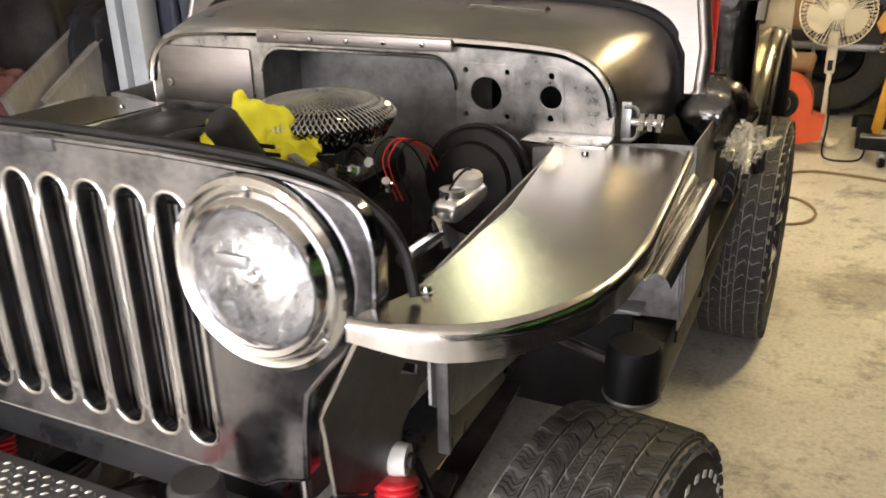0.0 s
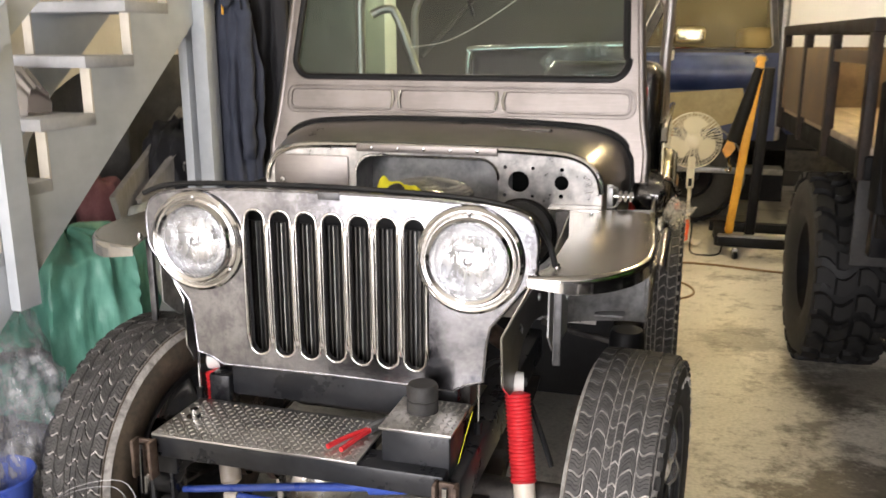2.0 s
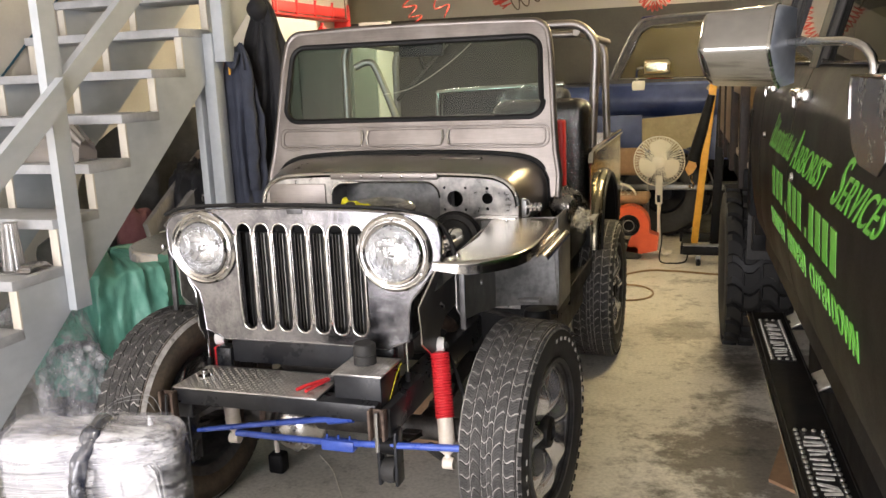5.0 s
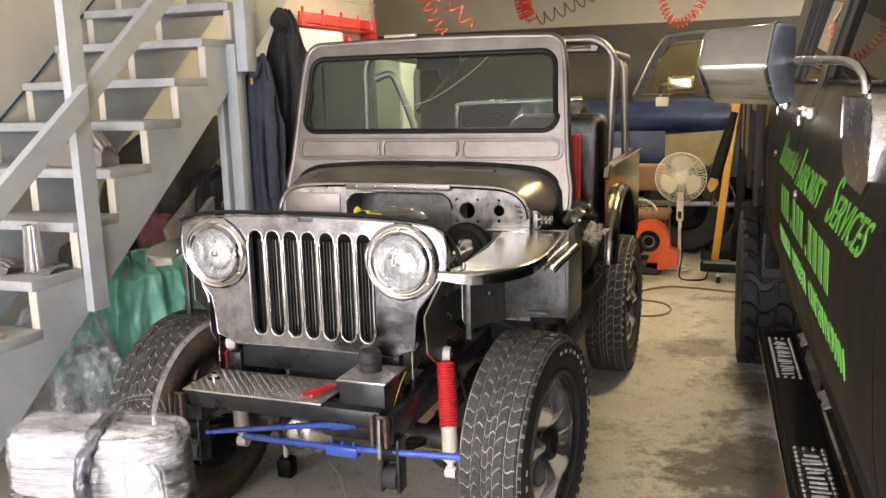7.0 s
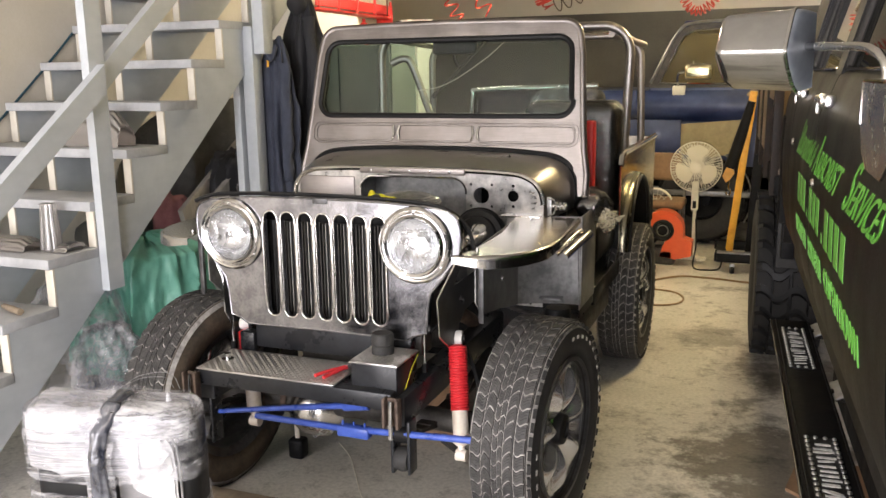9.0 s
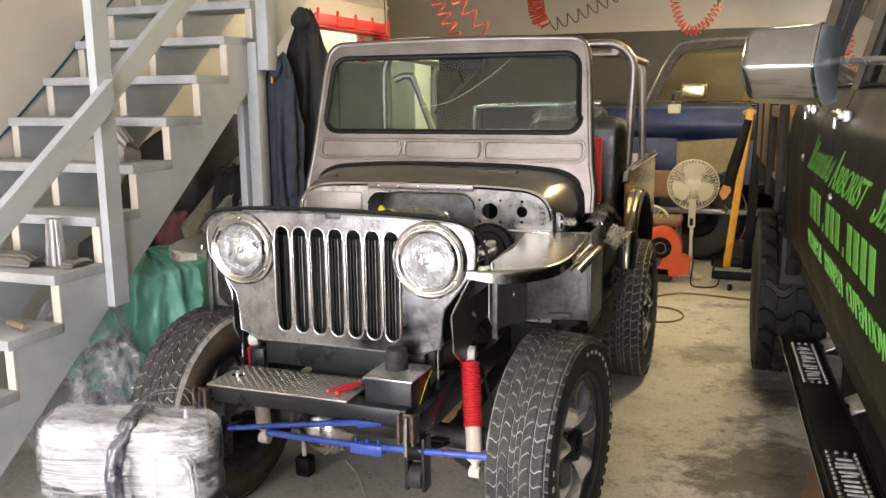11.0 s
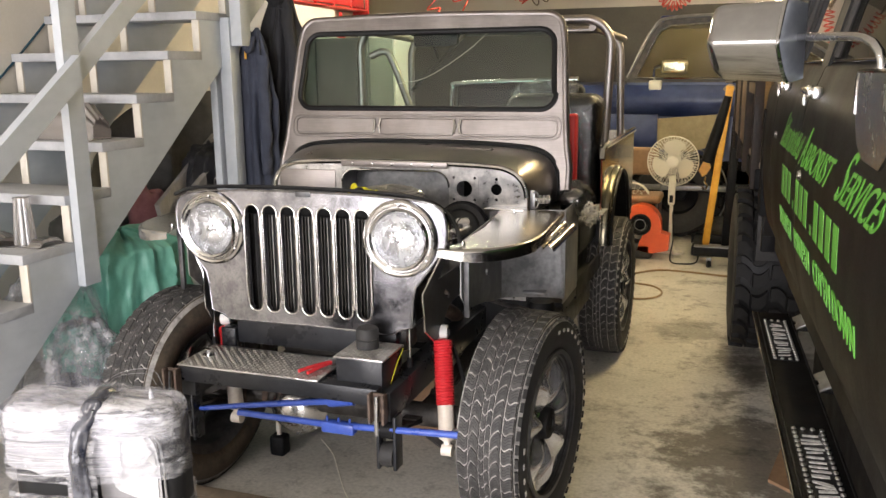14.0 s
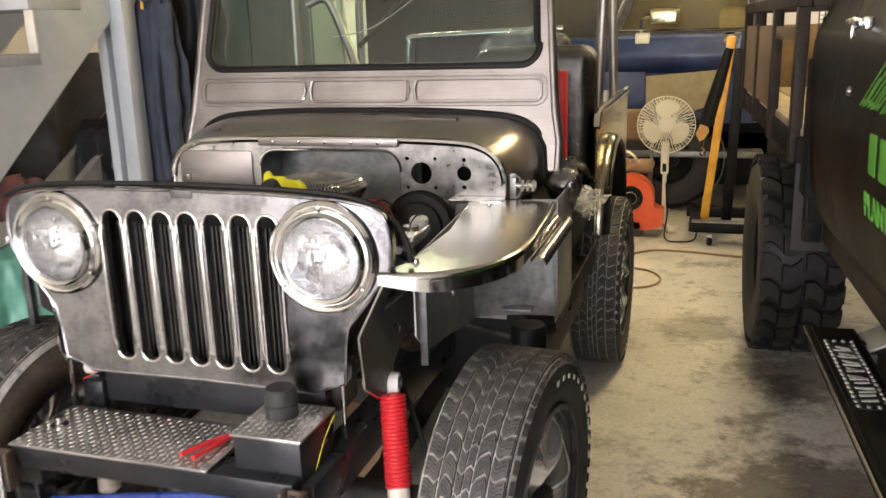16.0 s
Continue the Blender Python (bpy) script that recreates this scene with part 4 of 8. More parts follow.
# pressed panel of three fields
for x0, x1 in ((-0.625, -0.220), (-0.196, 0.168), (0.192, 0.628)):
    loop = [(S(u), v) for u, v in rounded(x0, x1, 1.252, 1.324, 0.022)]
    part("pressed_bead", add_tube(nb(), [W(u, v, 0.0) for u, v in loop], 0.005, 6, closed=True), M_WSFRAME, ws, "pressed bead")
for x in (-0.208, 0.180):
    for sgn in (-1, 1):
        part("pressed_rib", add_tube(nb(), [W(S(x + sgn * 0.016), 1.257, -0.002), W(S(x + sgn * 0.010), 1.29, -0.004), W(S(x + sgn * 0.016), 1.32, -0.002)], 0.007, 8), M_POLISH, ws)
long_loop = [(S(u), v) for u, v in rounded(-0.642, 0.645, 1.240, 1.336, 0.035)]
part("pressed_bead", add_tube(nb(), [W(u, v, 0.001) for u, v in long_loop], 0.005, 6, closed=True), M_WSFRAME, ws)
# inside mirror and wire
mirror = part("inside_mirror", add_box(nb(), S(-0.073), S(0.142), 2.185, 2.215, 1.640, 1.705, 0.012), M_BLACK, jeep, "black inside mirror")
part("stem", add_tube(nb(), [(S(0.02), 2.20, 1.655), (S(0.04), 2.215, 1.585)], 0.007, 8), M_BLACK, mirror)
part("wire", add_tube(nb(), curve([(S(0.32), 2.22, 1.74), (S(0.15), 2.30, 1.62), (S(-0.10), 2.42, 1.50), (S(-0.28), 2.46, 1.47)], 6), 0.002, 6), M_CREAMTUBE, mirror, "pale loose wire")

# tub sides and rear
for s in (1, -1):
    x0, x1 = sorted((S(s * 0.728), S(s * 0.722)))
    prof = [(2.66, 0.62), (2.70, 0.72), (2.70, 1.08), (2.72, 1.128), (2.78, 1.142), (3.95, 1.150), (3.95, 0.62), (3.53, 0.62)] + arc(3.13, 0.64, 0.376, 2, 178, 20)
    bm = nb()
    add_plate(bm, prof, [], lambda u, v, w: (w, u, v), x0, x1)
    side = part("tub_side", bm, M_TUB, jeep, "bright stainless body side")
    part("side_cap", add_tube(nb(), [(S(s * 0.726), 2.70, 1.09), (S(s * 0.726), 2.725, 1.134), (S(s * 0.726), 2.79, 1.147), (S(s * 0.726), 3.95, 1.155)], 0.016, 8), M_POLISH, side)
    def flare_at(a, b):
        q, e = radians(180 * a), b * math.pi / 2
        r = 0.379 - 0.024 * (1 - math.cos(e))
        return (S(s * (0.726 + 0.040 * math.sin(e))), 3.13 + r * math.cos(q), 0.64 + r * math.sin(q))
    part("arch_flare", add_sheet(nb(), flare_at, 36, 8, 0.003), M_FLARE, side, "dull rounded arch flare with gold sheen in its colour")
    part("arch_rim", add_tube(nb(), [(S(s * 0.767), 3.13 + 0.350 * math.cos(radians(q)), 0.64 + 0.350 * math.sin(radians(q))) for q in range(0, 181, 6)], 0.011, 8), M_SEAL, side, "black rubber arch edge")
    part("arch_liner", add_sheet(nb(), lambda a, b: (S(s * (0.762 - 0.18 * b)), 3.13 + 0.347 * math.cos(math.pi * a), 0.64 + 0.347 * math.sin(math.pi * a)), 24, 2, 0.003), M_SEAL, side, "black wheel arch liner")
    part("cowl_side", add_box(nb(), x0, x1, 1.77, 2.08, 0.56, 0.905, 0.002), M_BLACK, jeep)
    part("sill", add_box(nb(), x0 - 0.003, x1 + 0.003, 2.05, 2.70, 0.54, 0.62, 0.004), M_BLACK, jeep)
part("tub_floor", add_box(nb(), S(-0.72), S(0.72), 1.90, 3.95, 0.54, 0.56), M_BLACK, jeep)
part("tail_panel", add_box(nb(), S(-0.72), S(0.72), 3.951, 3.965, 0.56, 1.15, 0.003), M_FENDER, jeep)
part("toe_board", add_box(nb(), S(-0.58), S(0.63), 1.79, 1.805, 0.33, 0.62, 0.002), M_BLACK, jeep, "dark underside of the footwell")
part("rocker_box", add_box(nb(), S(0.42), S(0.70), 1.81, 2.60, 0.40, 0.538, 0.01), M_GREASE, jeep, "dark body mount under the tub")
can = part("canister", add_lathe(nb(), [(0.0, 0.05), (0.045, 0.048), (0.052, 0.035), (0.052, -0.055), (0.0, -0.06)], (-0.175, 1.55, 0.615), (0, 0, 1), 24), M_BLACK, jeep, "black canister behind the wheel")
part("canister_rim", add_lathe(nb(), [(0.052, -0.052), (0.055, -0.056), (0.052, -0.061), (0.047, -0.058)], (-0.175, 1.55, 0.615), (0, 0, 1), 24), M_GALV, can)
part("canister_strap", add_tube(nb(), [(-0.22, 1.55, 0.62), (-0.34, 1.58, 0.63), (-0.44, 1.62, 0.64)], 0.010, 8), M_GREASE, can)
part("dash", add_box(nb(), S(-0.60), S(0.60), 2.04, 2.10, 0.85, 1.17, 0.02), M_BLACK, jeep)

# roll cage
def hoop(y, xl, xr, foot_l, foot_r, top, r, spread):
    pts = [(xl, y, foot_l), (xl, y, top - r)]
    pts += [(xl + r - r * math.cos(radians(q)), y, top - r + r * math.sin(radians(q))) for q in range(9, 91, 9)]
    pts += [(xr - spread - r + r * math.sin(radians(q)), y, top - r + r * math.cos(radians(q))) for q in range(0, 82, 9)]
    pts += [(xr - spread * 0.9, y, top - r - 0.05), (xr, y, 1.20), (xr, y, foot_r)]
    return pts


cage = part("roll_cage", add_tube(nb(), hoop(2.97, S(-0.70), S(0.695), 0.58, 1.14, 1.785, 0.14, -0.02), 0.023, 12), M_STEEL, jeep, "polished tubular roll cage")
part("rear_hoop", add_tube(nb(), hoop(3.55, S(-0.62), S(0.695), 0.58, 1.14, 1.755, 0.14, 0.01), 0.021, 10), M_STEEL, cage)
part("side_tube", add_tube(nb(), [(S(0.615), 2.97, 1.743), (S(0.70), 3.55, 1.70)], 0.019, 10), M_STEEL, cage)
part("side_tube", add_tube(nb(), [(S(-0.60), 2.97, 1.743), (S(-0.58), 3.55, 1.718)], 0.019, 10), M_STEEL, cage)
part("diagonal", add_tube(nb(), curve([(S(-0.660), 3.02, 1.615), (S(-0.585), 3.03, 1.640), (S(-0.530), 3.04, 1.58), (S(-0.40), 3.08, 1.18), (S(-0.34), 3.1, 0.9)], 5), 0.021, 10), M_STEEL, cage, "bent steel brace tube")
part("diagonal", add_tube(nb(), [(S(-0.44), 3.1, 1.42), (S(-0.20), 3.35, 1.74)], 0.012, 8), M_GREASE, cage)


# ---------------------------------------------------------------- wheels
def tread_mesh(name, R, width, rows, count, gap, depth, mat, wave=0.5):
    """Blocks of rubber round a tyre whose axle lies along x; scalloped joints."""
    bm = nb()
    for row, (w0, w1) in enumerate(rows):
        n = count
        for k in range(n):
            t0, t1 = (k + 0.12 * (row % 2)) / n, (k + 0.12 * (row % 2) + 1 - gap) / n
            sgn = 1 if row % 2 else -1
            rings = []
            for lev, inset in ((0, 0.0), (1, 0.06)):
                for side in (0, 1):
                    ring = []
                    for c in range(5):
                        u = c / 4
                        w = (w0 + (w1 - w0) * (inset * 0.6 + u * (1 - 1.2 * inset))) * width
                        bow = wave * sgn * math.sin(u * math.pi) / n * 0.55 + 0.25 * sgn * (u - 0.5) / n
                        t = (t0 + inset * (t1 - t0) if side == 0 else t1 - inset * (t1 - t0)) + bow
                        crown = R - 0.30 * (abs(w) / width) ** 3 * 0.12
                        r = crown - depth + (depth if lev else 0)
                        a = t * math.tau
                        ring.append(bm.verts.new((w, r * math.cos(a), r * math.sin(a))))
                    rings.append(ring)
            a0, a1, b0, b1 = rings
            for c in range(4):
                bm.faces.new((b0[c], b0[c + 1], b1[c + 1], b1[c]))
                bm.faces.new((a0[c], a0[c + 1], b0[c + 1], b0[c]))
                bm.faces.new((a1[c + 1], a1[c], b1[c], b1[c + 1]))
            bm.faces.new((a0[0], b0[0], b1[0], a1[0]))
            bm.faces.new((a0[4], a1[4], b1[4], b0[4]))
    return to_mesh(name, bm, mat, True, 30)


def tyre_meshes(R, width, rim, depth, rows, count, gap, wave, groove, block, inner):
    h = width / 2
    crown = [(R - depth - 0.004, 0.0), (R - depth - 0.006, 0.25 * width), (R - depth - 0.012, 0.42 * width)]
    bm = nb()
    add_lathe(bm, [(r, -x) for r, x in crown[::-1]] + [(r, x) for r, x in crown[1:]], (0, 0, 0), (1, 0, 0), 72)
    base = to_mesh("tread_base", bm, groove)
    wall = [(R - depth - 0.006, 0.425 * width), (R - depth - 0.020, 0.475 * width), (R - 0.055, 0.505 * width), ((R + rim) / 2, 0.525 * width), (rim + 0.028, 0.49 * width), (rim + 0.006, 0.43 * width), (rim - 0.012, 0.40 * width)]
    out = to_mesh("sidewall", add_lathe(nb(), wall, (0, 0, 0), (1, 0, 0), 72), M_RUBBER)
    inn = to_mesh("inner_sidewall", add_lathe(nb(), [(r, -x) for r, x in wall], (0, 0, 0), (1, 0, 0), 72), inner)
    blocks = tread_mesh("tread_blocks", R, width, rows, count, gap, depth, block, wave)
    return base, out, inn, blocks


def scallop_tread(R, width, depth, count):
    """Six ribs of bowed blocks, each with cut slits; the axle lies along x."""
    bm = nb()
    ribs = [(-0.425, -0.262, 0.12, 0.10), (-0.250, -0.090, -0.50, 0.45), (-0.078, -0.006, 0.0, 0.75), (0.006, 0.078, 0.0, 0.30), (0.090, 0.250, -0.50, 0.15), (0.262, 0.425, 0.12, 0.62)]
    def put(w, t, r):
        crown = R - 0.036 * (abs(w) / width) ** 3
        return bm.verts.new((w, (crown + r) * math.cos(t * math.tau), (crown + r) * math.sin(t * math.tau)))
    for w0, w1, bow, phase in ribs:
        centre = bow == 0.0
        for k in range(count):
            a, b = (k + phase) / count, (k + phase + (0.885 if not centre else 0.90)) / count
            m = 8
            def line(t, r, inset):
                row = []
                for c in range(m + 1):
                    u = c / m
                    w = (w0 + (w1 - w0) * (inset + u * (1 - 2 * inset))) * width
                    side = (1 if w1 > 0 else -1)
                    kink = bow * (1 - abs(2 * u - 1) ** 3.2) + (0.30 * abs(u - 0.5) * side if centre else 0.10 * math.sin(math.tau * u) * side)
                    row.append(put(w, t + kink / count, r))
                return row
            g = 0.05 * (b - a)
            low0, low1, top0, top1 = line(a, -depth, 0.0), line(b, -depth, 0.0), line(a + g, 0.0, 0.035), line(b - g, 0.0, 0.035)
            for c in range(m):
                bm.faces.new((top0[c], top0[c + 1], top1[c + 1], top1[c]))
                bm.faces.new((low0[c], low0[c + 1], top0[c + 1], top0[c]))
                bm.faces.new((top1[c], top1[c + 1], low1[c + 1], low1[c]))
            for e in (0, m):
                bm.faces.new((low0[e], top0[e], top1[e], low1[e]))
            for f in (0.20, 0.42, 0.64):
                p, q = line(a + (b - a) * f, 0.0004, 0.10), line(a + (b - a) * (f + 0.05), 0.0004, 0.10)
                for c in range(m):
                    bm.faces.new((p[c], p[c + 1], q[c + 1], q[c])).material_index = 1
    return to_mesh("tread_blocks", bm, [M_TREAD, M_SEAL], True, 30)


JEEP_TYRE = list(tyre_meshes(0.375, 0.210, 0.244, 0.0050, [(-0.475, -0.325)], 4, 0.13, 0.55, M_GROOVE, M_TREAD, M_MUD))
JEEP_TYRE[3] = scallop_tread(0.375, 0.210, 0.0050, 50)
JEEP_TYRE[0] = to_mesh("tread_base", add_lathe(nb(), [(0.346, -0.1030), (0.3585, -0.0935), (0.3665, -0.0870), (0.3695, -0.052), (0.3700, 0.0), (0.3695, 0.052), (0.3665, 0.0870), (0.3585, 0.0935), (0.346, 0.1030)], (0, 0, 0), (1, 0, 0), 72), M_GROOVE)


def alloy_mesh(r_out, deep):
    """Dished disc with seven broad rounded lobes."""
    bm = nb()
    def dish(a, b):
        t = a * math.tau
        r = 0.050 + (r_out - 0.050) * b
        fall = math.sin(min(b * 1.04, 1.0) * math.pi) ** 0.8
        lobe = (0.5 + 0.5 * math.cos(7 * t)) ** 1.2
        x = deep - 0.016 + 0.020 * b * b + 0.040 * fall * lobe
        return (x, r * math.cos(t), r * math.sin(t))
    add_sheet(bm, dish, 144, 22, 0.0, closed_u=True)
    add_lathe(bm, [(0.052, deep - 0.012), (0.050, deep - 0.05), (0.0, deep - 0.05)], (0, 0, 0), (1, 0, 0), 28)
    return to_mesh("wheel_disc", bm, M_ALLOY, True, 60)


DISC = alloy_mesh(0.224, 0.074)
BARREL = to_mesh("rim_barrel", add_lathe(nb(), [(0.235, 0.100), (0.249, 0.101), (0.252, 0.095), (0.244, 0.090), (0.231, 0.078), (0.224, 0.03), (0.218, -0.09), (0.250, -0.108)], (0, 0, 0), (1, 0, 0), 56), M_DARKSHEET)
HUBCAP = to_mesh("hub_cap", add_lathe(nb(), [(0.058, 0.0), (0.056, 0.045), (0.050, 0.060), (0.030, 0.064), (0.027, 0.056), (0.0, 0.055)], (0.03, 0, 0), (1, 0, 0), 28), M_BLACK)
HUBRING = to_mesh("hub_ring", add_lathe(nb(), [(0.062, 0.0), (0.064, 0.012), (0.060, 0.018), (0.057, 0.01)], (0.045, 0, 0), (1, 0, 0), 28), M_CHROME)
NUT = to_mesh("wheel_nut", add_lathe(nb(), [(0.011, 0.0), (0.011, 0.02), (0.006, 0.026), (0.0, 0.027)], (0, 0, 0), (1, 0, 0), 6), M_CHROME)
bm = nb()
for k in range(54):
    q = pose(0, 0, 0, 360 * (k + 0.4) / 54, 0, 0) @ Matrix.Translation((0.0975, 0.3550, 0)) @ pose(0, 0, 0, 0, 0, -38)
    add_box(bm, -0.0035, 0.0035, -0.012, 0.010, -0.013, 0.013, 0.002, m=q)
LUGS = to_mesh("shoulder_tread", bm, M_RUBBER)
MARK = to_mesh("mark", add_box(nb(), -0.0012, 0.0012, -0.006, 0.006, -0.009, 0.009, 0.001), M_STROKE)


def jeep_wheel(x, y, side, spin, name="wheel", steer=0):
    m = pose(x, y, 0.372, 0, 0, steer if side > 0 else 180 + steer) @ pose(0, 0, 0, spin, 0, 0)
    w = part_of(name, JEEP_TYRE[1], jeep, m, "all terrain tyre on a dished alloy wheel")
    for nm, me, lab in (("tread", JEEP_TYRE[3], "worn block tread"), ("tread_base", JEEP_TYRE[0], ""), ("shoulder_tread", LUGS, ""), ("inner_sidewall", JEEP_TYRE[2], "mud stained inner sidewall"), ("rim", BARREL, ""), ("wheel_disc", DISC, "dished alloy centre"), ("hub_cap", HUBCAP, "black hub cap"), ("hub_ring", HUBRING, "")):
        ob = part_of(nm, me, w, m, lab)
        if nm == "shoulder_tread":
            tagged(ob, kind="stuff")
    for k in range(5):
        a = k * math.tau / 5
        part_of("wheel_nut", NUT, w, m @ pose(0.028, 0.074 * math.cos(a), 0.074 * math.sin(a)))
    for k in range(11):
        a = radians(-10 + 9.0 * k)
        for turn in (0, 175):
            part_of("raised_mark", MARK, w, m @ pose(0, 0, 0, math.degrees(a) + turn, 0, 0) @ pose(0.1115, 0.318, 0))
    return w


jeep_wheel(S(0.741), 1.09, 1, 8, steer=-6)
jeep_wheel(-1.408, 1.03, -1, 0, steer=-6)
jeep_wheel(S(0.723), 3.03, 1, 100)
jeep_wheel(S(-0.723), 3.03, -1, 40)

# ---------------------------------------------------------------- frame, axle, steering
for s in (1, -1):
    part("frame_rail", add_box(nb(), S(s * 0.36) - 0.035, S(s * 0.36) + 0.035, 0.74, 3.95, 0.455, 0.555, 0.008), M_FRAME, jeep, "black chassis rail")
part("cross_flange", add_box(nb(), S(-0.352), S(-0.291), 0.945, 1.005, 0.550, 0.640, 0.006), M_FRAME, jeep)
part("cross_member", add_box(nb(), S(-0.29), S(0.33), 0.955, 1.005, 0.585, 0.685, 0.01), M_FRAME, jeep, "black front cross member")
beam = part("front_beam", add_box(nb(), S(-0.362), S(0.365), 0.702, 0.79, 0.522, 0.576, 0.006), M_FRAME, jeep, "black box section front beam")
deck = part("tread_plate", add_box(nb(), S(-0.362), S(0.165), 0.698, 0.915, 0.578, 0.584, 0.001), M_PLATE, jeep, "raised pattern aluminium plate")
bm = nb()
for i in range(34):
    for j in range(13):
        cx, cy = S(-0.352) + i * 0.0152, 0.706 + j * 0.0158
        a = radians(45 if (i + j) % 2 else -45)
        d, n = Vector((math.cos(a), math.sin(a))) * 0.0072, Vector((-math.sin(a), math.cos(a))) * 0.0028
        vs = [bm.verts.new((cx + q.x, cy + q.y, 0.584)) for q in (d, n, -d, -n)]
        t = bm.verts.new((cx, cy, 0.5874))
        for p in range(4):
            bm.faces.new((vs[p], vs[(p + 1) % 4], t))
tagged(part("raised_pattern", bm, M_PLATE, deck), kind="stuff")
part("deck_bolt", add_lathe(nb(), [(0.022, 0.0), (0.022, 0.003), (0.011, 0.003), (0.011, 0.022), (0.0, 0.023)], (-1.173, 0.808, 0.584), (0, 0, 1), 10), M_CHROME, deck, "bright bolt standing up")
part("deck_bracket", add_box(nb(), S(-0.362), S(0.165), 0.79, 0.90, 0.555, 0.577, 0.003), M_FRAME, jeep)
box = part("frame_box", add_box(nb(), S(0.208), S(0.368), 0.742, 0.912, 0.500, 0.650, 0.005), M_FRAME, jeep, "black box bracket on the frame end")
lid = part("box_plate", add_box(nb(), S(0.203), S(0.372), 0.738, 0.915, 0.651, 0.657, 0.001), M_PLATE, box, "aluminium plate lid")
bm = nb()
for i in range(11):
    for j in range(11):
        cx, cy = S(0.210) + i * 0.0155, 0.746 + j * 0.0158
        a = radians(45 if (i + j) % 2 else -45)
        d, n = Vector((math.cos(a), math.sin(a))) * 0.0072, Vector((-math.sin(a), math.cos(a))) * 0.0028
        vs = [bm.verts.new((cx + q.x, cy + q.y, 0.657)) for q in (d, n, -d, -n)]
        t = bm.verts.new((cx, cy, 0.6604))
        for p in range(4):
            bm.faces.new((vs[p], vs[(p + 1) % 4], t))
tagged(part("raised_pattern", bm, M_PLATE, lid), kind="stuff")
part("rubber_stop", add_lathe(nb(), [(0.037, 0.0), (0.037, 0.028), (0.034, 0.031), (0.037, 0.034), (0.037, 0.06), (0.032, 0.068), (0.0, 0.068)], (S(0.272), 0.850, 0.657), (0, 0, 1), 24), M_RUBBER, box, "black rubber bump stop")
part("yellow_wire", add_tube(nb(), curve([(S(0.372), 0.80, 0.56), (S(0.382), 0.83, 0.62), (S(0.385), 0.88, 0.655)], 6), 0.0011, 6), M_YELLOW, box)
for s, x in ((1, S(0.385)), (-1, S(-0.372))):
    rod = part("threaded_rod", add_tube(nb(), [(x, 0.934, 0.58), (x, 0.934, 0.705)], 0.0045, 8), M_CHROME, jeep, "thin threaded rod")
    part("rod_nut", add_lathe(nb(), [(0.010, 0.0), (0.010, 0.03), (0.0, 0.03)], (x, 0.934, 0.575), (0, 0, 1), 8), M_BLACK, rod)
# shackles and springs
for s in (1, -1):
    x = S(s * 0.375)
    sh = part("spring_shackle", add_box(nb(), x - 0.028, x - 0.018, 0.668, 0.700, 0.475, 0.572, 0.004), M_RUST, jeep, "rusty spring shackle")
    part("shackle_plate", add_box(nb(), x + 0.018, x + 0.028, 0.668, 0.700, 0.475, 0.572, 0.004), M_RUST, sh)
    part("shackle_face", add_box(nb(), x - 0.0175, x + 0.0175, 0.690, 0.699, 0.478, 0.570, 0.002), M_RUST, sh)
    part("shackle_bolt", add_tube(nb(), [(x, 0.678, 0.565), (x, 0.672, 0.44)], 0.007, 8), M_CHROME, sh)
    hg = part("spring_hanger", add_box(nb(), x - 0.035, x - 0.022, 0.74, 0.80, 0.29, 0.475, 0.006), M_FRAME, jeep, "black spring hanger plates")
    part("hanger_plate", add_box(nb(), x + 0.022, x + 0.035, 0.74, 0.80, 0.29, 0.475, 0.006), M_FRAME, hg)
    part("bush", add_lathe(nb(), [(0.0, -0.022), (0.038, -0.022), (0.042, 0.0), (0.038, 0.022), (0.0, 0.022)], (x, 0.77, 0.335), (1, 0, 0), 20), M_RUBBER, hg)
    part("bush", add_lathe(nb(), [(0.0, -0.022), (0.030, -0.022), (0.030, 0.022), (0.0, 0.022)], (x, 0.77, 0.42), (1, 0, 0), 20), M_BLACK, hg)
    for k in range(4):
        L = 0.44 - 0.09 * k
        part("leaf_spring", add_sheet(nb(), lambda a, b: (x - 0.03 + 0.06 * b, 1.12 - L * 0.75 + 1.5 * L * a if k else 0.77 + 0.95 * a, 0.405 - 0.011 * k - 0.05 * (1 - (2 * a - 1) ** 2)), 12, 1, 0.009), M_GREASE, jeep)
part("front_axle", add_tube(nb(), [(S(-0.62), 1.03, 0.37), (S(0.62), 1.03, 0.37)], 0.042, 14), M_GREASE, jeep, "greasy axle tube")
diff = part("differential", add_lathe(nb(), [(0.0, 0.075), (0.05, 0.068), (0.088, 0.04), (0.105, 0.0), (0.112, -0.005), (0.112, -0.02), (0.09, -0.09), (0.05, -0.15), (0.0, -0.15)], (-0.955, 1.02, 0.345), (0, -1, 0), 28), M_ARM, jeep, "bright ribbed differential cover")
for k in range(8):
    a = k * math.tau / 8
    part("cover_bolt", add_lathe(nb(), [(0.009, 0.0), (0.008, 0.008), (0.0, 0.009)], (-0.955 + 0.10 * math.cos(a), 1.012, 0.345 + 0.10 * math.sin(a)), (0, -1, 0), 6), M_GALV, diff)
for y in (0.0, 0.09):
    part("hose_clamp", add_lathe(nb(), [(0.05, -0.012), (0.053, -0.006), (0.053, 0.006), (0.05, 0.012)], (-1.16 + y, 1.03, 0.37), (1, 0, 0), 20), M_RUST, jeep)
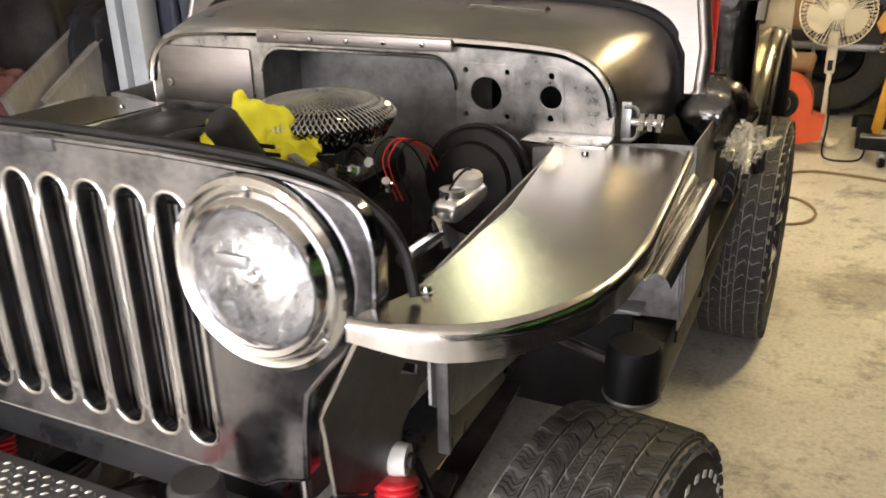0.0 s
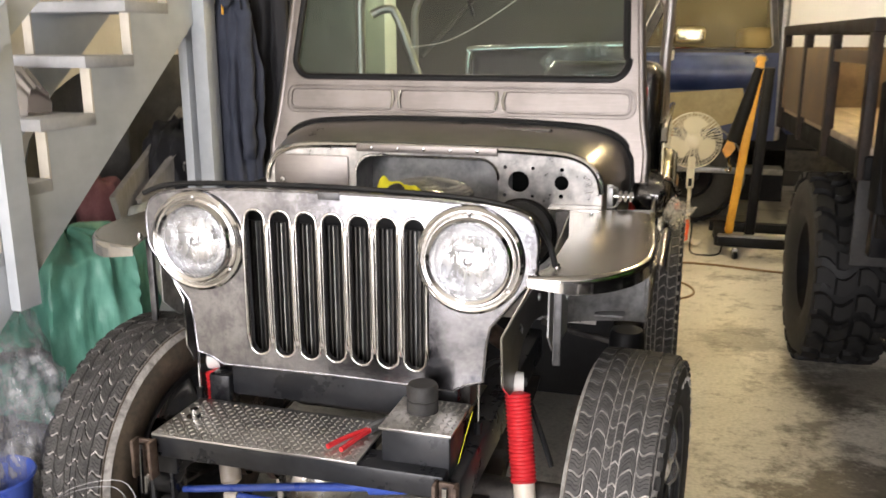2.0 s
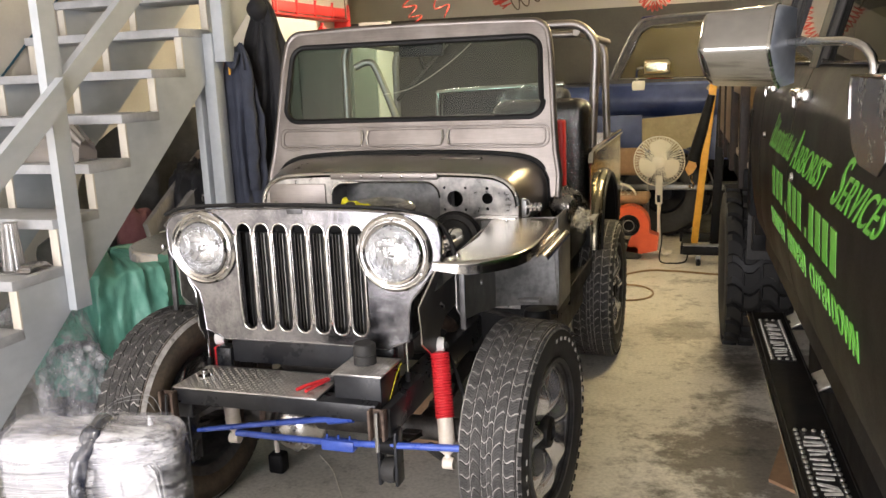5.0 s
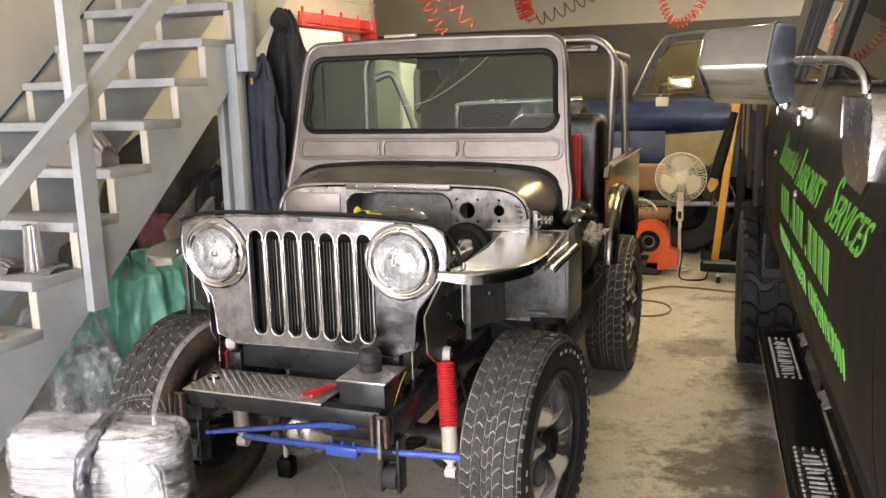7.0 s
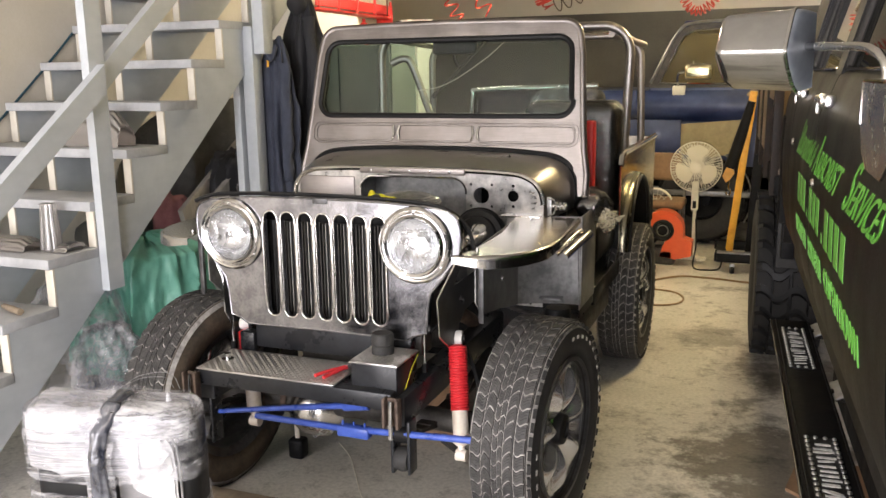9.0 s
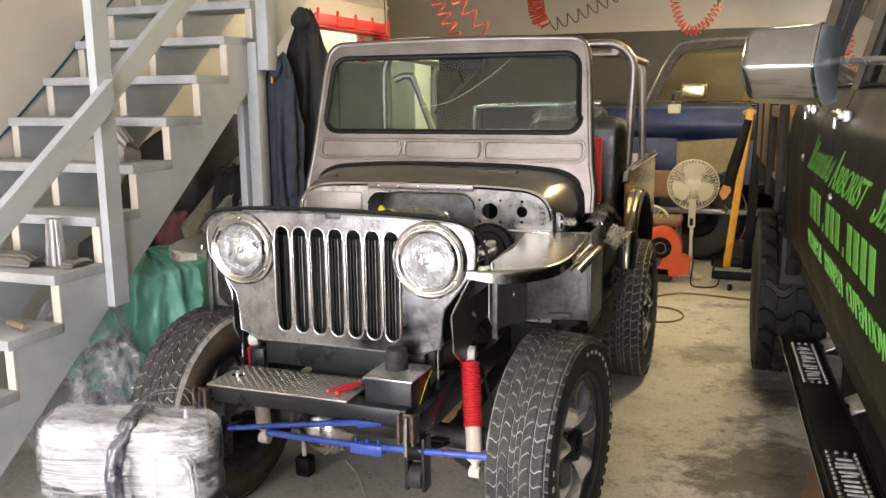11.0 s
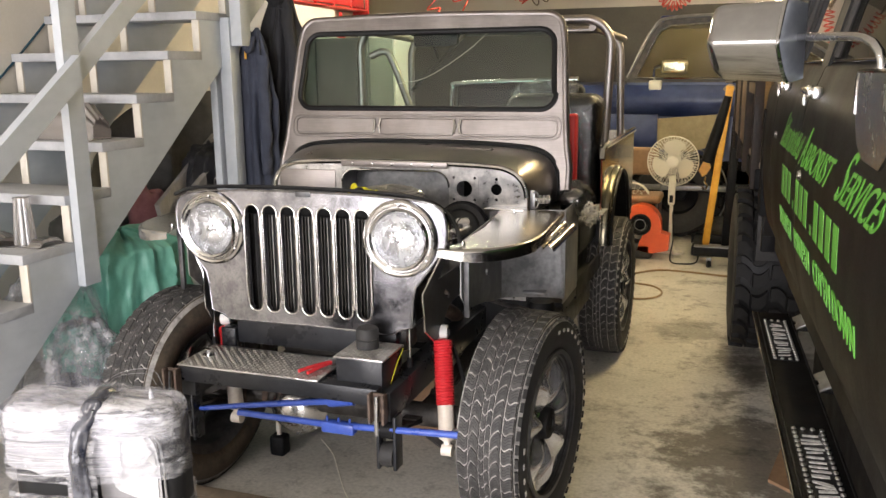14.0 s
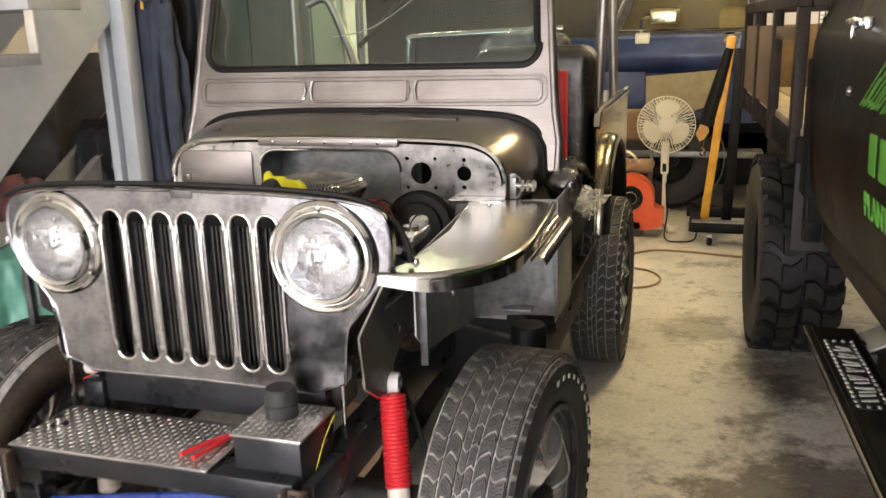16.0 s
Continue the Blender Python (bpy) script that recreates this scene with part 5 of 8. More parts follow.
link = part("tie_rod", add_tube(nb(), [(-1.20, 0.775, 0.398), (-0.93, 0.768, 0.450), (-0.60, 0.755, 0.510)], [0.0085, 0.010, 0.0115], 10), M_BLUEROD, jeep, "blue painted steering rod")
part("rod_end", add_tube(nb(), [(-0.69, 0.756, 0.495), (-0.60, 0.753, 0.512)], 0.019, 10), M_BLUEROD, link)
drag = part("drag_link", add_tube(nb(), [(-1.04, 0.765, 0.408), (-0.70, 0.755, 0.414), (-0.24, 0.75, 0.442)], 0.0112, 10), M_BLUEROD, jeep, "blue painted drag link")
part("rod_clamp", add_box(nb(), -0.715, -0.60, 0.738, 0.776, 0.392, 0.428, 0.006), M_BLUEROD, drag)
for k in range(3):
    part("clamp_bolt", add_tube(nb(), [(-0.70 + 0.04 * k, 0.757, 0.42), (-0.70 + 0.04 * k, 0.757, 0.442)], 0.004, 6), M_BLUEROD, drag)


def shock(top, bottom, label):
    a, b = Vector(top), Vector(bottom)
    d = (b - a).normalized()
    L = (b - a).length
    prof = [(0.0, 0.022)]
    z = 0.03
    k = 0
    while z < L * 0.62:
        prof += [(0.030, z), (0.034, z + 0.004), (0.030, z + 0.008)]
        z += 0.0095
    prof += [(0.030, z), (0.020, z + 0.001)]
    sh = part("shock_absorber", add_lathe(nb(), prof, a, d, 20), M_RED, jeep, label)
    part("shock_tube", add_lathe(nb(), [(0.010, L * 0.58), (0.0275, L * 0.58), (0.0275, L * 0.9), (0.012, L * 0.93), (0.012, L), (0.0, L)], a, d, 18), M_CREAMTUBE, sh, "cream lower tube")
    part("eye", add_lathe(nb(), [(0.0, -0.018), (0.024, -0.018), (0.026, 0.0), (0.024, 0.018), (0.0, 0.018)], a, (1, 0.2, 0), 16), M_WHITE, sh, "white top eye")
    part("eye_bush", add_lathe(nb(), [(0.0, -0.026), (0.012, -0.026), (0.012, 0.026), (0.0, 0.026)], a, (1, 0.2, 0), 12), M_RUBBER, sh)
    part("lower_eye", add_lathe(nb(), [(0.0, -0.018), (0.02, -0.018), (0.02, 0.018), (0.0, 0.018)], b, (1, 0, 0), 14), M_CREAMTUBE, sh)


shock((-0.413, 1.074, 0.660), (-0.348, 0.930, 0.297), "red gaitered shock absorber")
shock((-1.243, 1.030, 0.646), (-1.140, 0.905, 0.32), "red gaitered shock absorber")
part("spring_perch", add_tube(nb(), [(-0.45, 1.03, 0.30), (-0.34, 0.94, 0.297)], 0.018, 8), M_GREASE, jeep)
part("steering_arm", add_tube(nb(), [(-0.26, 0.755, 0.44), (-0.245, 0.90, 0.42), (-0.27, 1.02, 0.40)], 0.018, 8), M_GREASE, jeep)
part("steering_box", add_box(nb(), S(0.285), S(0.355), 0.99, 1.10, 0.60, 0.72, 0.02), M_GREASE, jeep)
part("brake_hose", add_tube(nb(), curve([(S(0.34), 1.05, 0.66), (S(0.40), 1.10, 0.70), (S(0.47), 1.12, 0.60), (S(0.55), 1.05, 0.45)], 6), 0.007, 8), M_SEAL, jeep)
part("exhaust_pipe", add_tube(nb(), curve([(S(0.30), 1.35, 0.70), (S(0.34), 1.5, 0.60), (S(0.30), 1.9, 0.46), (S(0.28), 3.0, 0.44)], 6), 0.028, 10), M_RUST, jeep, "rusty exhaust pipe")
part("gear_housing", add_box(nb(), S(-0.16), S(0.16), 1.75, 2.4, 0.36, 0.66, 0.05, 3), M_GREASE, jeep)
part("rear_axle", add_tube(nb(), [(S(-0.62), 3.03, 0.37), (S(0.62), 3.03, 0.37)], 0.042, 12), M_GREASE, jeep)

# ---------------------------------------------------------------- engine bay
eng = part("engine_block", add_box(nb(), S(-0.20), S(0.17), 1.10, 1.70, 0.50, 0.90, 0.03, 3), M_GREASE, jeep, "greasy dark engine")
part("valve_cover", add_box(nb(), S(-0.25), S(-0.10), 1.12, 1.66, 0.88, 0.965, 0.03, 3), M_BLACK, eng)
part("valve_cover", add_box(nb(), S(0.03), S(0.18), 1.12, 1.66, 0.88, 0.965, 0.03, 3), M_BLACK, eng)
part("carburettor", add_box(nb(), S(0.03), S(0.18), 1.42, 1.58, 0.93, 1.015, 0.012), M_GALV, eng)
for k in range(9):
    p = Vector((S(0.02 + 0.022 * k), 1.36 + 0.03 * (k % 3), 0.955 + 0.02 * ((k * 7) % 4)))
    part("fitting", add_lathe(nb(), [(0.0, 0.0), (0.012, 0.0), (0.014, 0.014), (0.010, 0.02), (0.010, 0.034), (0.0, 0.036)], p, (0.3 * (k % 2), -1, 0.4), 8), (M_GALV, M_GREASE, M_BLACK)[k % 3], eng)
AC = Vector((-0.780, 1.49, 1.046))
ac = part("air_cleaner", add_lathe(nb(), [(0.098, -0.040), (0.118, -0.030), (0.136, 0.000), (0.139, 0.008), (0.128, 0.022), (0.096, 0.036), (0.05, 0.046), (0.0, 0.048)], AC, (0, 0, 1), 48), M_BLACK, jeep, "round chrome mesh air cleaner")
bm = nb()
prof = [(0.102, -0.040), (0.121, -0.030), (0.140, 0.000), (0.143, 0.008), (0.131, 0.024), (0.100, 0.038)]
for sgn in (1, -1):
    for k in range(84):
        a0 = k * math.tau / 84
        add_tube(bm, [AC + Vector((r * math.cos(a0 + sgn * 0.075 * j), r * math.sin(a0 + sgn * 0.075 * j), h)) for j, (r, h) in enumerate(prof)], 0.0014, 4, caps=False)
tagged(part("mesh_screen", bm, M_CHROME, ac, "chrome diamond mesh"), kind="stuff")
bm = nb()
lid = [(0.104, 0.036), (0.080, 0.042), (0.055, 0.047), (0.028, 0.050), (0.006, 0.051)]
for sgn in (1, -1):
    for k in range(60):
        a0 = k * math.tau / 60
        add_tube(bm, [AC + Vector((r * math.cos(a0 + sgn * 0.17 * j), r * math.sin(a0 + sgn * 0.17 * j), h)) for j, (r, h) in enumerate(lid)], 0.0015, 4, caps=False)
tagged(part("mesh_lid", bm, M_GALV, ac, "dull woven mesh top"), kind="stuff")
part("base_ring", add_lathe(nb(), [(0.098, -0.046), (0.106, -0.042), (0.102, -0.034)], AC, (0, 0, 1), 40), M_CHROME, ac)
boost = part("brake_servo", add_lathe(nb(), [(0.0, 0.055), (0.045, 0.052), (0.075, 0.04), (0.080, 0.028), (0.100, 0.022), (0.108, 0.0), (0.108, -0.02), (0.095, -0.05), (0.06, -0.06)], (-0.515, 1.62, 0.915), (0, -1, 0.15), 36), M_SEAL, jeep, "black brake servo drum")
part("servo_rim", add_lathe(nb(), [(0.106, 0.012), (0.112, 0.006), (0.112, -0.004), (0.106, -0.010)], (-0.515, 1.62, 0.915), (0, -1, 0.15), 36), M_SEAL, boost)
mc = part("master_cylinder", add_box(nb(), -0.486, -0.434, 1.35, 1.49, 0.925, 0.965, 0.016, 3), M_ALLOY, jeep, "cast alloy master cylinder")
part("reservoir_cap", add_lathe(nb(), [(0.024, 0.0), (0.026, 0.005), (0.026, 0.016), (0.021, 0.022), (0.0, 0.024)], (-0.462, 1.455, 0.964), (0, 0, 1), 22), M_WHITE, mc, "pale round cap")
part("reservoir_cap", add_lathe(nb(), [(0.022, 0.0), (0.022, 0.012), (0.0, 0.015)], (-0.462, 1.39, 0.964), (0, 0, 1), 20), M_ALLOY, mc)
part("bail_wire", add_tube(nb(), curve([(-0.462, 1.49, 0.955), (-0.462, 1.455, 0.992), (-0.462, 1.39, 0.983), (-0.462, 1.352, 0.95)], 6), 0.0025, 6), M_BLACK, mc)
part("pipe_union", add_tube(nb(), curve([(-0.47, 1.36, 0.94), (-0.45, 1.28, 0.93), (-0.43, 1.26, 0.97), (-0.41, 1.25, 0.93)], 6), 0.008, 8), M_CHROME, mc)
part("strut_rod", add_tube(nb(), [(-0.40, 1.20, 0.97), (-0.37, 1.04, 1.0)], 0.010, 8), M_CHROME, jeep)
for k, (mat, dx) in enumerate(((M_REDPAINT, 0.0), (M_REDPAINT, 0.012), (M_SEAL, -0.02), (M_SEAL, 0.03))):
    part("wire", add_tube(nb(), curve([(-0.63 + dx, 1.50, 0.90), (-0.645 + dx, 1.48, 0.98), (-0.62 + dx, 1.50, 1.02), (-0.60 + dx, 1.56, 0.98), (-0.60 + dx, 1.62, 0.90)], 6), 0.002, 6), mat, jeep)
part("coolant_hose", add_tube(nb(), curve([(-0.745, 1.30, 0.93), (-0.758, 1.265, 1.00), (-0.772, 1.235, 1.06), (-0.784, 1.215, 1.10), (-0.792, 1.205, 1.118)], 6), [0.030] * 18 + [0.031, 0.030, 0.028, 0.024, 0.017, 0.010, 0.003], 16), M_RUBBER, jeep, "thick black hose end")
part("heater_hose", add_tube(nb(), curve([(-1.10, 1.70, 0.94), (-1.14, 1.5, 0.97), (-1.10, 1.3, 0.96), (-1.02, 1.15, 0.92)], 6), 0.018, 10), M_RUBBER, jeep)
part("battery_tray", add_box(nb(), S(-0.46), S(-0.28), 1.40, 1.68, 0.90, 0.985, 0.01), M_BLACK, jeep)

# pipes, unions and brackets crowded round the carburettor
rg = random.Random(31)
for k in range(34):
    p = Vector((rg.uniform(-0.86, -0.60), rg.uniform(1.30, 1.46), rg.uniform(0.93, 1.005)))
    kind = k % 4
    if kind == 0:
        part("union", add_lathe(nb(), [(0.0, 0.0), (0.011, 0.0), (0.013, 0.012), (0.008, 0.016), (0.008, 0.034), (0.0, 0.035)], p, (rg.uniform(-1, 1), -1, rg.uniform(0, 1)), 8), rg.choice((M_GALV, M_CHROME, M_GREASE)), eng)
    elif kind == 1:
        q = p + Vector((rg.uniform(-0.10, 0.10), rg.uniform(-0.05, 0.08), rg.uniform(-0.05, 0.03)))
        part("pipe", add_tube(nb(), curve([p, p.lerp(q, 0.5) + Vector((0, 0, 0.03)), q], 5), rg.uniform(0.003, 0.007), 6), rg.choice((M_SEAL, M_GREASE, M_GALV)), eng)
    elif kind == 2:
        part("bracket", add_box(nb(), -0.016, 0.016, -0.003, 0.003, -0.014, 0.014, 0.002, m=Matrix.Translation(p) @ pose(0, 0, 0, rg.uniform(-40, 40), rg.uniform(-60, 60), rg.uniform(-60, 60))), rg.choice((M_GALV, M_GREASE)), eng)
    else:
        part("bolt_head", add_lathe(nb(), [(0.010, 0.0), (0.010, 0.008), (0.0, 0.009)], p, (0, -1, 0.5), 6), rg.choice((M_GREASE, M_GALV)), eng)
part("carburettor_body", add_lathe(nb(), [(0.075, -0.06), (0.085, -0.04), (0.07, -0.02), (0.06, 0.02), (0.08, 0.03), (0.08, 0.045)], (-0.775, 1.49, 0.965), (0, 0, 1), 20), M_GALV, eng, "cast carburettor body")
part("choke_pot", add_lathe(nb(), [(0.0, 0.03), (0.022, 0.028), (0.026, 0.0)], (-0.70, 1.44, 0.985), (0.6, -1, 0.2), 16), M_SEAL, eng)

# seats and loose trim inside the tub
def seat(x, y, label, top=1.40):
    st = thing("seat", (x, y, 0.56), label, "seat", "seats in the jeep")
    part("cushion", add_box(nb(), x - 0.24, x + 0.24, y - 0.30, y + 0.22, 0.66, 0.86, 0.05, 4), M_SEAL, st)
    part("base", add_box(nb(), x - 0.20, x + 0.20, y - 0.26, y + 0.18, 0.56, 0.66, 0.01), M_BLACK, st)
    part("backrest", add_box(nb(), x - 0.24, x + 0.24, y + 0.16, y + 0.34, 0.78, top, 0.06, 4), M_SEAL, st, "black vinyl backrest")
    bm = nb()
    add_box(bm, x - 0.252, x + 0.252, y + 0.148, y + 0.352, 0.80, top + 0.012, 0.07, 4)
    for v in bm.verts:
        v.co += noise.noise_vector(v.co * 9) * 0.008
    part("plastic_cover", bm, M_SEATBAG, st, "crinkled clear plastic cover")


seat(-0.405, 2.56, "black vinyl seat under clear plastic")
seat(-1.25, 2.56, "black vinyl seat under clear plastic", 1.26)
bench = single("rear_bench", add_box(nb(), S(-0.235), S(0.52), 3.25, 3.40, 0.80, 1.455, 0.05, 4), M_SEAL, (S(0.2), 3.3, 0.56), "black rear bench back inside the jeep", "seat")
part("top_rail", add_tube(nb(), curve([(S(-0.245), 3.24, 1.30), (S(-0.235), 3.24, 1.43), (S(-0.17), 3.24, 1.455), (S(0.50), 3.24, 1.475)], 6), 0.017, 10), M_POLISH, bench)
film = nb()
def bundle(a, b):
    t = a * math.tau
    q = noise.noise(Vector((math.cos(t) * 2, math.sin(t) * 2, b * 7)))
    e = math.sin(b * math.pi) ** 0.5
    return (S(0.12 + 0.40 * b), 3.17 + 0.07 * e * math.cos(t) * (1 + 0.4 * q), 1.40 + 0.06 * e * math.sin(t) * (1 + 0.6 * q) + 0.04 * b)
add_sheet(film, bundle, 28, 36, 0.0, closed_u=True)
part("film", film, M_BAG, bench, "crumpled clear film over the bench rail", degrees=80)
part("seat_frame", add_box(nb(), S(-0.10), S(0.50), 3.26, 3.39, 0.56, 0.80, 0.01), M_BLACK, bench)
single("red_board", add_box(nb(), -0.240, -0.196, 2.30, 2.36, 0.62, 1.335, 0.012, 3), M_REDPAINT, (-0.215, 2.33, 0.62), "red padded board standing in the door opening", "board")


# ---------------------------------------------------------------- black truck
truck = thing("pickup_truck", (1.5, 1.5, 0), "flat black crew cab flatbed truck with green lettering", "truck")
SIDE = [(0.742, 1.548), (0.728, 1.530), (0.706, 1.470), (0.686, 1.42), (0.673, 1.25), (0.678, 1.08), (0.692, 0.96), (0.722, 0.86), (0.785, 0.77), (0.875, 0.72), (1.0, 0.70)]


def side_x(z):
    for (x0, z0), (x1, z1) in zip(SIDE, SIDE[1:]):
        if z0 >= z >= z1:
            return x0 + (x1 - x0) * (z0 - z) / (z0 - z1)
    return SIDE[0][0] if z > SIDE[0][1] else SIDE[-1][0]


SC = curve([(x, 0, z) for x, z in SIDE], 4)


def body_strip(name, y0, y1, label, mat=M_TRUCK, out=0.0):
    bm = nb()
    add_sheet(bm, lambda a, b: (SC[int(round(a * (len(SC) - 1)))].x - out, y0 + (y1 - y0) * b, SC[int(round(a * (len(SC) - 1)))].z), len(SC) - 1, 2, -0.012)
    return part(name, bm, mat, truck, label)


cab = part("cab", add_box(nb(), 0.75, 2.45, -1.9, 2.40, 0.72, 1.535, 0.03), M_TRUCK, truck, "flat black cab body")
rear_door = body_strip("rear_door", 1.080, 1.930, "flat black rear door")
front_door = body_strip("front_door", -0.230, 1.070, "flat black front door")
body_strip("front_fender", -1.90, -0.240, "")
body_strip("rear_quarter", 1.938, 2.42, "")
part("cab_back", add_box(nb(), 0.705, 2.4, 2.405, 2.43, 0.80, 1.49, 0.004), M_TRUCK, truck)
part("corner_post", add_box(nb(), 0.672, 0.740, 2.32, 2.44, 0.90, 1.36, 0.012), M_GRIT, truck, "dark corner post behind the cab")


def pillar(name, base, top, w, label=""):
    bm = nb()
    b, t = Vector(base), Vector(top)
    vs = []
    for p in (b, t):
        vs.append([bm.verts.new(p + Vector(o)) for o in ((-0.02, -w / 2, 0), (0.04, -w / 2, 0), (0.04, w / 2, 0), (-0.02, w / 2, 0))])
    for k in range(4):
        bm.faces.new((vs[0][k], vs[0][(k + 1) % 4], vs[1][(k + 1) % 4], vs[1][k]))
    bm.faces.new(vs[0][::-1])
    bm.faces.new(vs[1])
    bmesh.ops.bevel(bm, geom=list(bm.edges), offset=0.008, segments=2, affect="EDGES")
    return part(name, bm, M_SEAL, truck, label)


pillar("pillar", (0.735, 2.20, 1.53), (0.83, 2.16, 1.93), 0.42)
pillar("pillar", (0.745, 1.085, 1.53), (0.845, 1.05, 1.93), 0.15)
pillar("pillar", (0.745, -0.28, 1.53), (0.86, 0.16, 1.93), 0.07)
part("roof", add_box(nb(), 0.83, 2.36, 0.10, 2.42, 1.915, 2.0, 0.035, 3), M_TRUCK, truck)
for y0, y1 in ((1.17, 1.96), (-0.10, 0.99)):
    win = nb()
    q = [(0.750, y0 + 0.02, 1.55), (0.750, y1, 1.55), (0.845, y1 + 0.02, 1.915), (0.845, y0 + (0.18 if y0 < 0 else 0.02), 1.915)]
    win.faces.new([win.verts.new(p) for p in q])
    p = part("side_window", win, M_WINDOW, truck, "dark side window")
    p.visible_shadow = False
    part("belt_strip", add_box(nb(), 0.732, 0.744, y0 - 0.01, y1 + 0.01, 1.547, 1.555, 0.002), M_CHROME, truck, "chrome strip under the window")
part("vent_frame", add_tube(nb(), [(0.75, 0.10, 1.55), (0.842, 0.28, 1.915)], 0.010, 8), M_CHROME, truck)
for y in (0.2, 1.35):
    part("cab_seat", add_box(nb(), 0.95, 2.25, y + 0.25, y + 0.45, 1.1, 1.72, 0.06, 3), M_TAN, truck, "tan cab seat")
part("far_side", add_box(nb(), 2.40, 2.45, -0.3, 2.4, 1.48, 1.93), M_TRUCK, truck)
part("rear_trim", add_box(nb(), 0.80, 2.39, 2.30, 2.33, 1.54, 1.91, 0.01), M_SEAL, truck, "dark lining behind the rear seat")
part("window_gasket", add_tube(nb(), [(0.747, 1.965, 1.56), (0.842, 1.965, 1.905)], 0.012, 8), M_RUBBER, truck)
part("window_gasket", add_tube(nb(), [(0.747, 0.995, 1.56), (0.842, 0.985, 1.905)], 0.012, 8), M_RUBBER, truck)


def door_handle(y, z):
    h = part("door_handle", add_box(nb(), 0.668, 0.684, y - 0.085, y + 0.085, z + 0.006, z + 0.026, 0.006), M_ARM, truck, "bright door handle")
    part("handle_base", add_box(nb(), 0.680, 0.704, y - 0.095, y - 0.060, z - 0.002, z + 0.030, 0.006), M_ARM, h)
    part("handle_base", add_box(nb(), 0.680, 0.704, y + 0.055, y + 0.090, z - 0.002, z + 0.030, 0.006), M_ARM, h)
    part("thumb_lever", add_box(nb(), 0.666, 0.676, y - 0.01, y + 0.010, z - 0.022, z + 0.008, 0.003), M_ARM, h)


door_handle(0.985, 1.455)
door_handle(1.76, 1.455)
part("lock", add_lathe(nb(), [(0.0, 0.008), (0.010, 0.007), (0.014, 0.0)], (0.670, 0.945, 1.248), (-1, 0, 0), 14), M_CHROME, truck)
part("lock", add_lathe(nb(), [(0.0, 0.008), (0.010, 0.007), (0.014, 0.0)], (0.670, 1.72, 1.30), (-1, 0, 0), 14), M_CHROME, truck)

# towing mirror: a long chrome shell with a flat end
MAX = Vector((0.956, -0.29, 0))
MDEP = Vector((-0.29, -0.956, 0))
MC = Vector((0.512, 0.555, 1.592))
MP = [Vector(v) for v in curve([(0.0, 0, 0.088), (0.045, 0, 0.088), (0.068, 0, 0.080), (0.096, 0, 0.042), (0.116, 0, 0.010), (0.120, 0, -0.004), (0.110, 0, -0.018), (0.082, 0, -0.044), (0.042, 0, -0.072), (0.0, 0, -0.088)], 6)]
NP = len(MP) - 1
def shell(a, b):
    """Rounded box: the near end closes in a curve, the outer end in a swept back face."""
    q = MP[int(round(a * NP))]
    k = kz = 1.0
    if b < 0.25:
        e = b / 0.25
        k, kz = max((1 - (1 - e) ** 2.4) ** 0.5, 0.02), max((1 - (1 - e) ** 2.4) ** 0.3, 0.02)
        u = -0.095 + 0.036 * e
    elif b < 0.75:
        u = -0.059 + 0.131 * (b - 0.25) / 0.5
    else:
        e = (b - 0.75) / 0.25
        k, kz = 1 - e ** 2.3, 1 - 0.10 * e ** 2
        u = 0.072 + 0.034 * e
    grow = 0.92 + 0.08 * min(max((u + 0.095) / 0.17, 0), 1)
    return MC + MAX * u + MDEP * (q.x * k * (0.9 + 0.1 * grow)) + Vector((0, 0, q.z * kz * grow))
mir = part("towing_mirror", add_sheet(nb(), lambda a, b: shell(a, 0.75 * b), NP, 48, 0.0), M_SHELL, truck, "large chrome towing mirror", degrees=80)
part("end_cap", add_sheet(nb(), lambda a, b: shell(a, 0.75 + 0.25 * b), NP, 14, 0.0), M_ENDCAP, mir, "satin end face coloured like reflected sky", degrees=80)
seam = [MC + MAX * 0.0725 + MDEP * (q.x * 0.999) + Vector((0, 0, q.z * 0.999)) for q in MP]
part("end_rim", add_tube(nb(), seam, 0.0045, 8), M_ARM, mir)
bm = nb()
add_plate(bm, [(-0.086, -0.048), (-0.06, -0.068), (0.100, -0.070), (0.100, 0.072), (-0.06, 0.070), (-0.086, 0.050)], [], lambda u, v, w: MC + MAX * u - MDEP * w + Vector((0, 0, v)), 0.0, 0.006)
part("mirror_glass", bm, M_CHROME, mir)
part("mirror_arm", add_tube(nb(), [(0.588, 0.490, 1.6005), (0.626, 0.423, 1.598), (0.670, 0.332, 1.595), (0.680, 0.300, 1.593), (0.689, 0.270, 1.589), (0.699, 0.234, 1.579), (0.707, 0.214, 1.563), (0.710, 0.203, 1.545), (0.710, 0.203, 1.515)], 0.0088, 12), M_ARM, mir, "bright steel mirror arm")
bm = nb()
add_plate(bm, [(0.222, 1.532), (-0.06, 1.534), (-0.09, 1.50), (-0.08, 1.40), (-0.03, 1.372), (0.12, 1.375), (0.185, 1.40), (0.222, 1.45), (0.232, 1.515)], [], lambda u, v, w: (w, u, v), 0.676, 0.716)
bmesh.ops.bevel(bm, geom=[e for e in bm.edges if len(e.link_faces) == 2 and e.calc_face_angle(0) > 1.0], offset=0.008, segments=3, affect="EDGES")
part("arm_bracket", bm, M_ARM, mir, "bright steel arm bracket on the door", degrees=50)
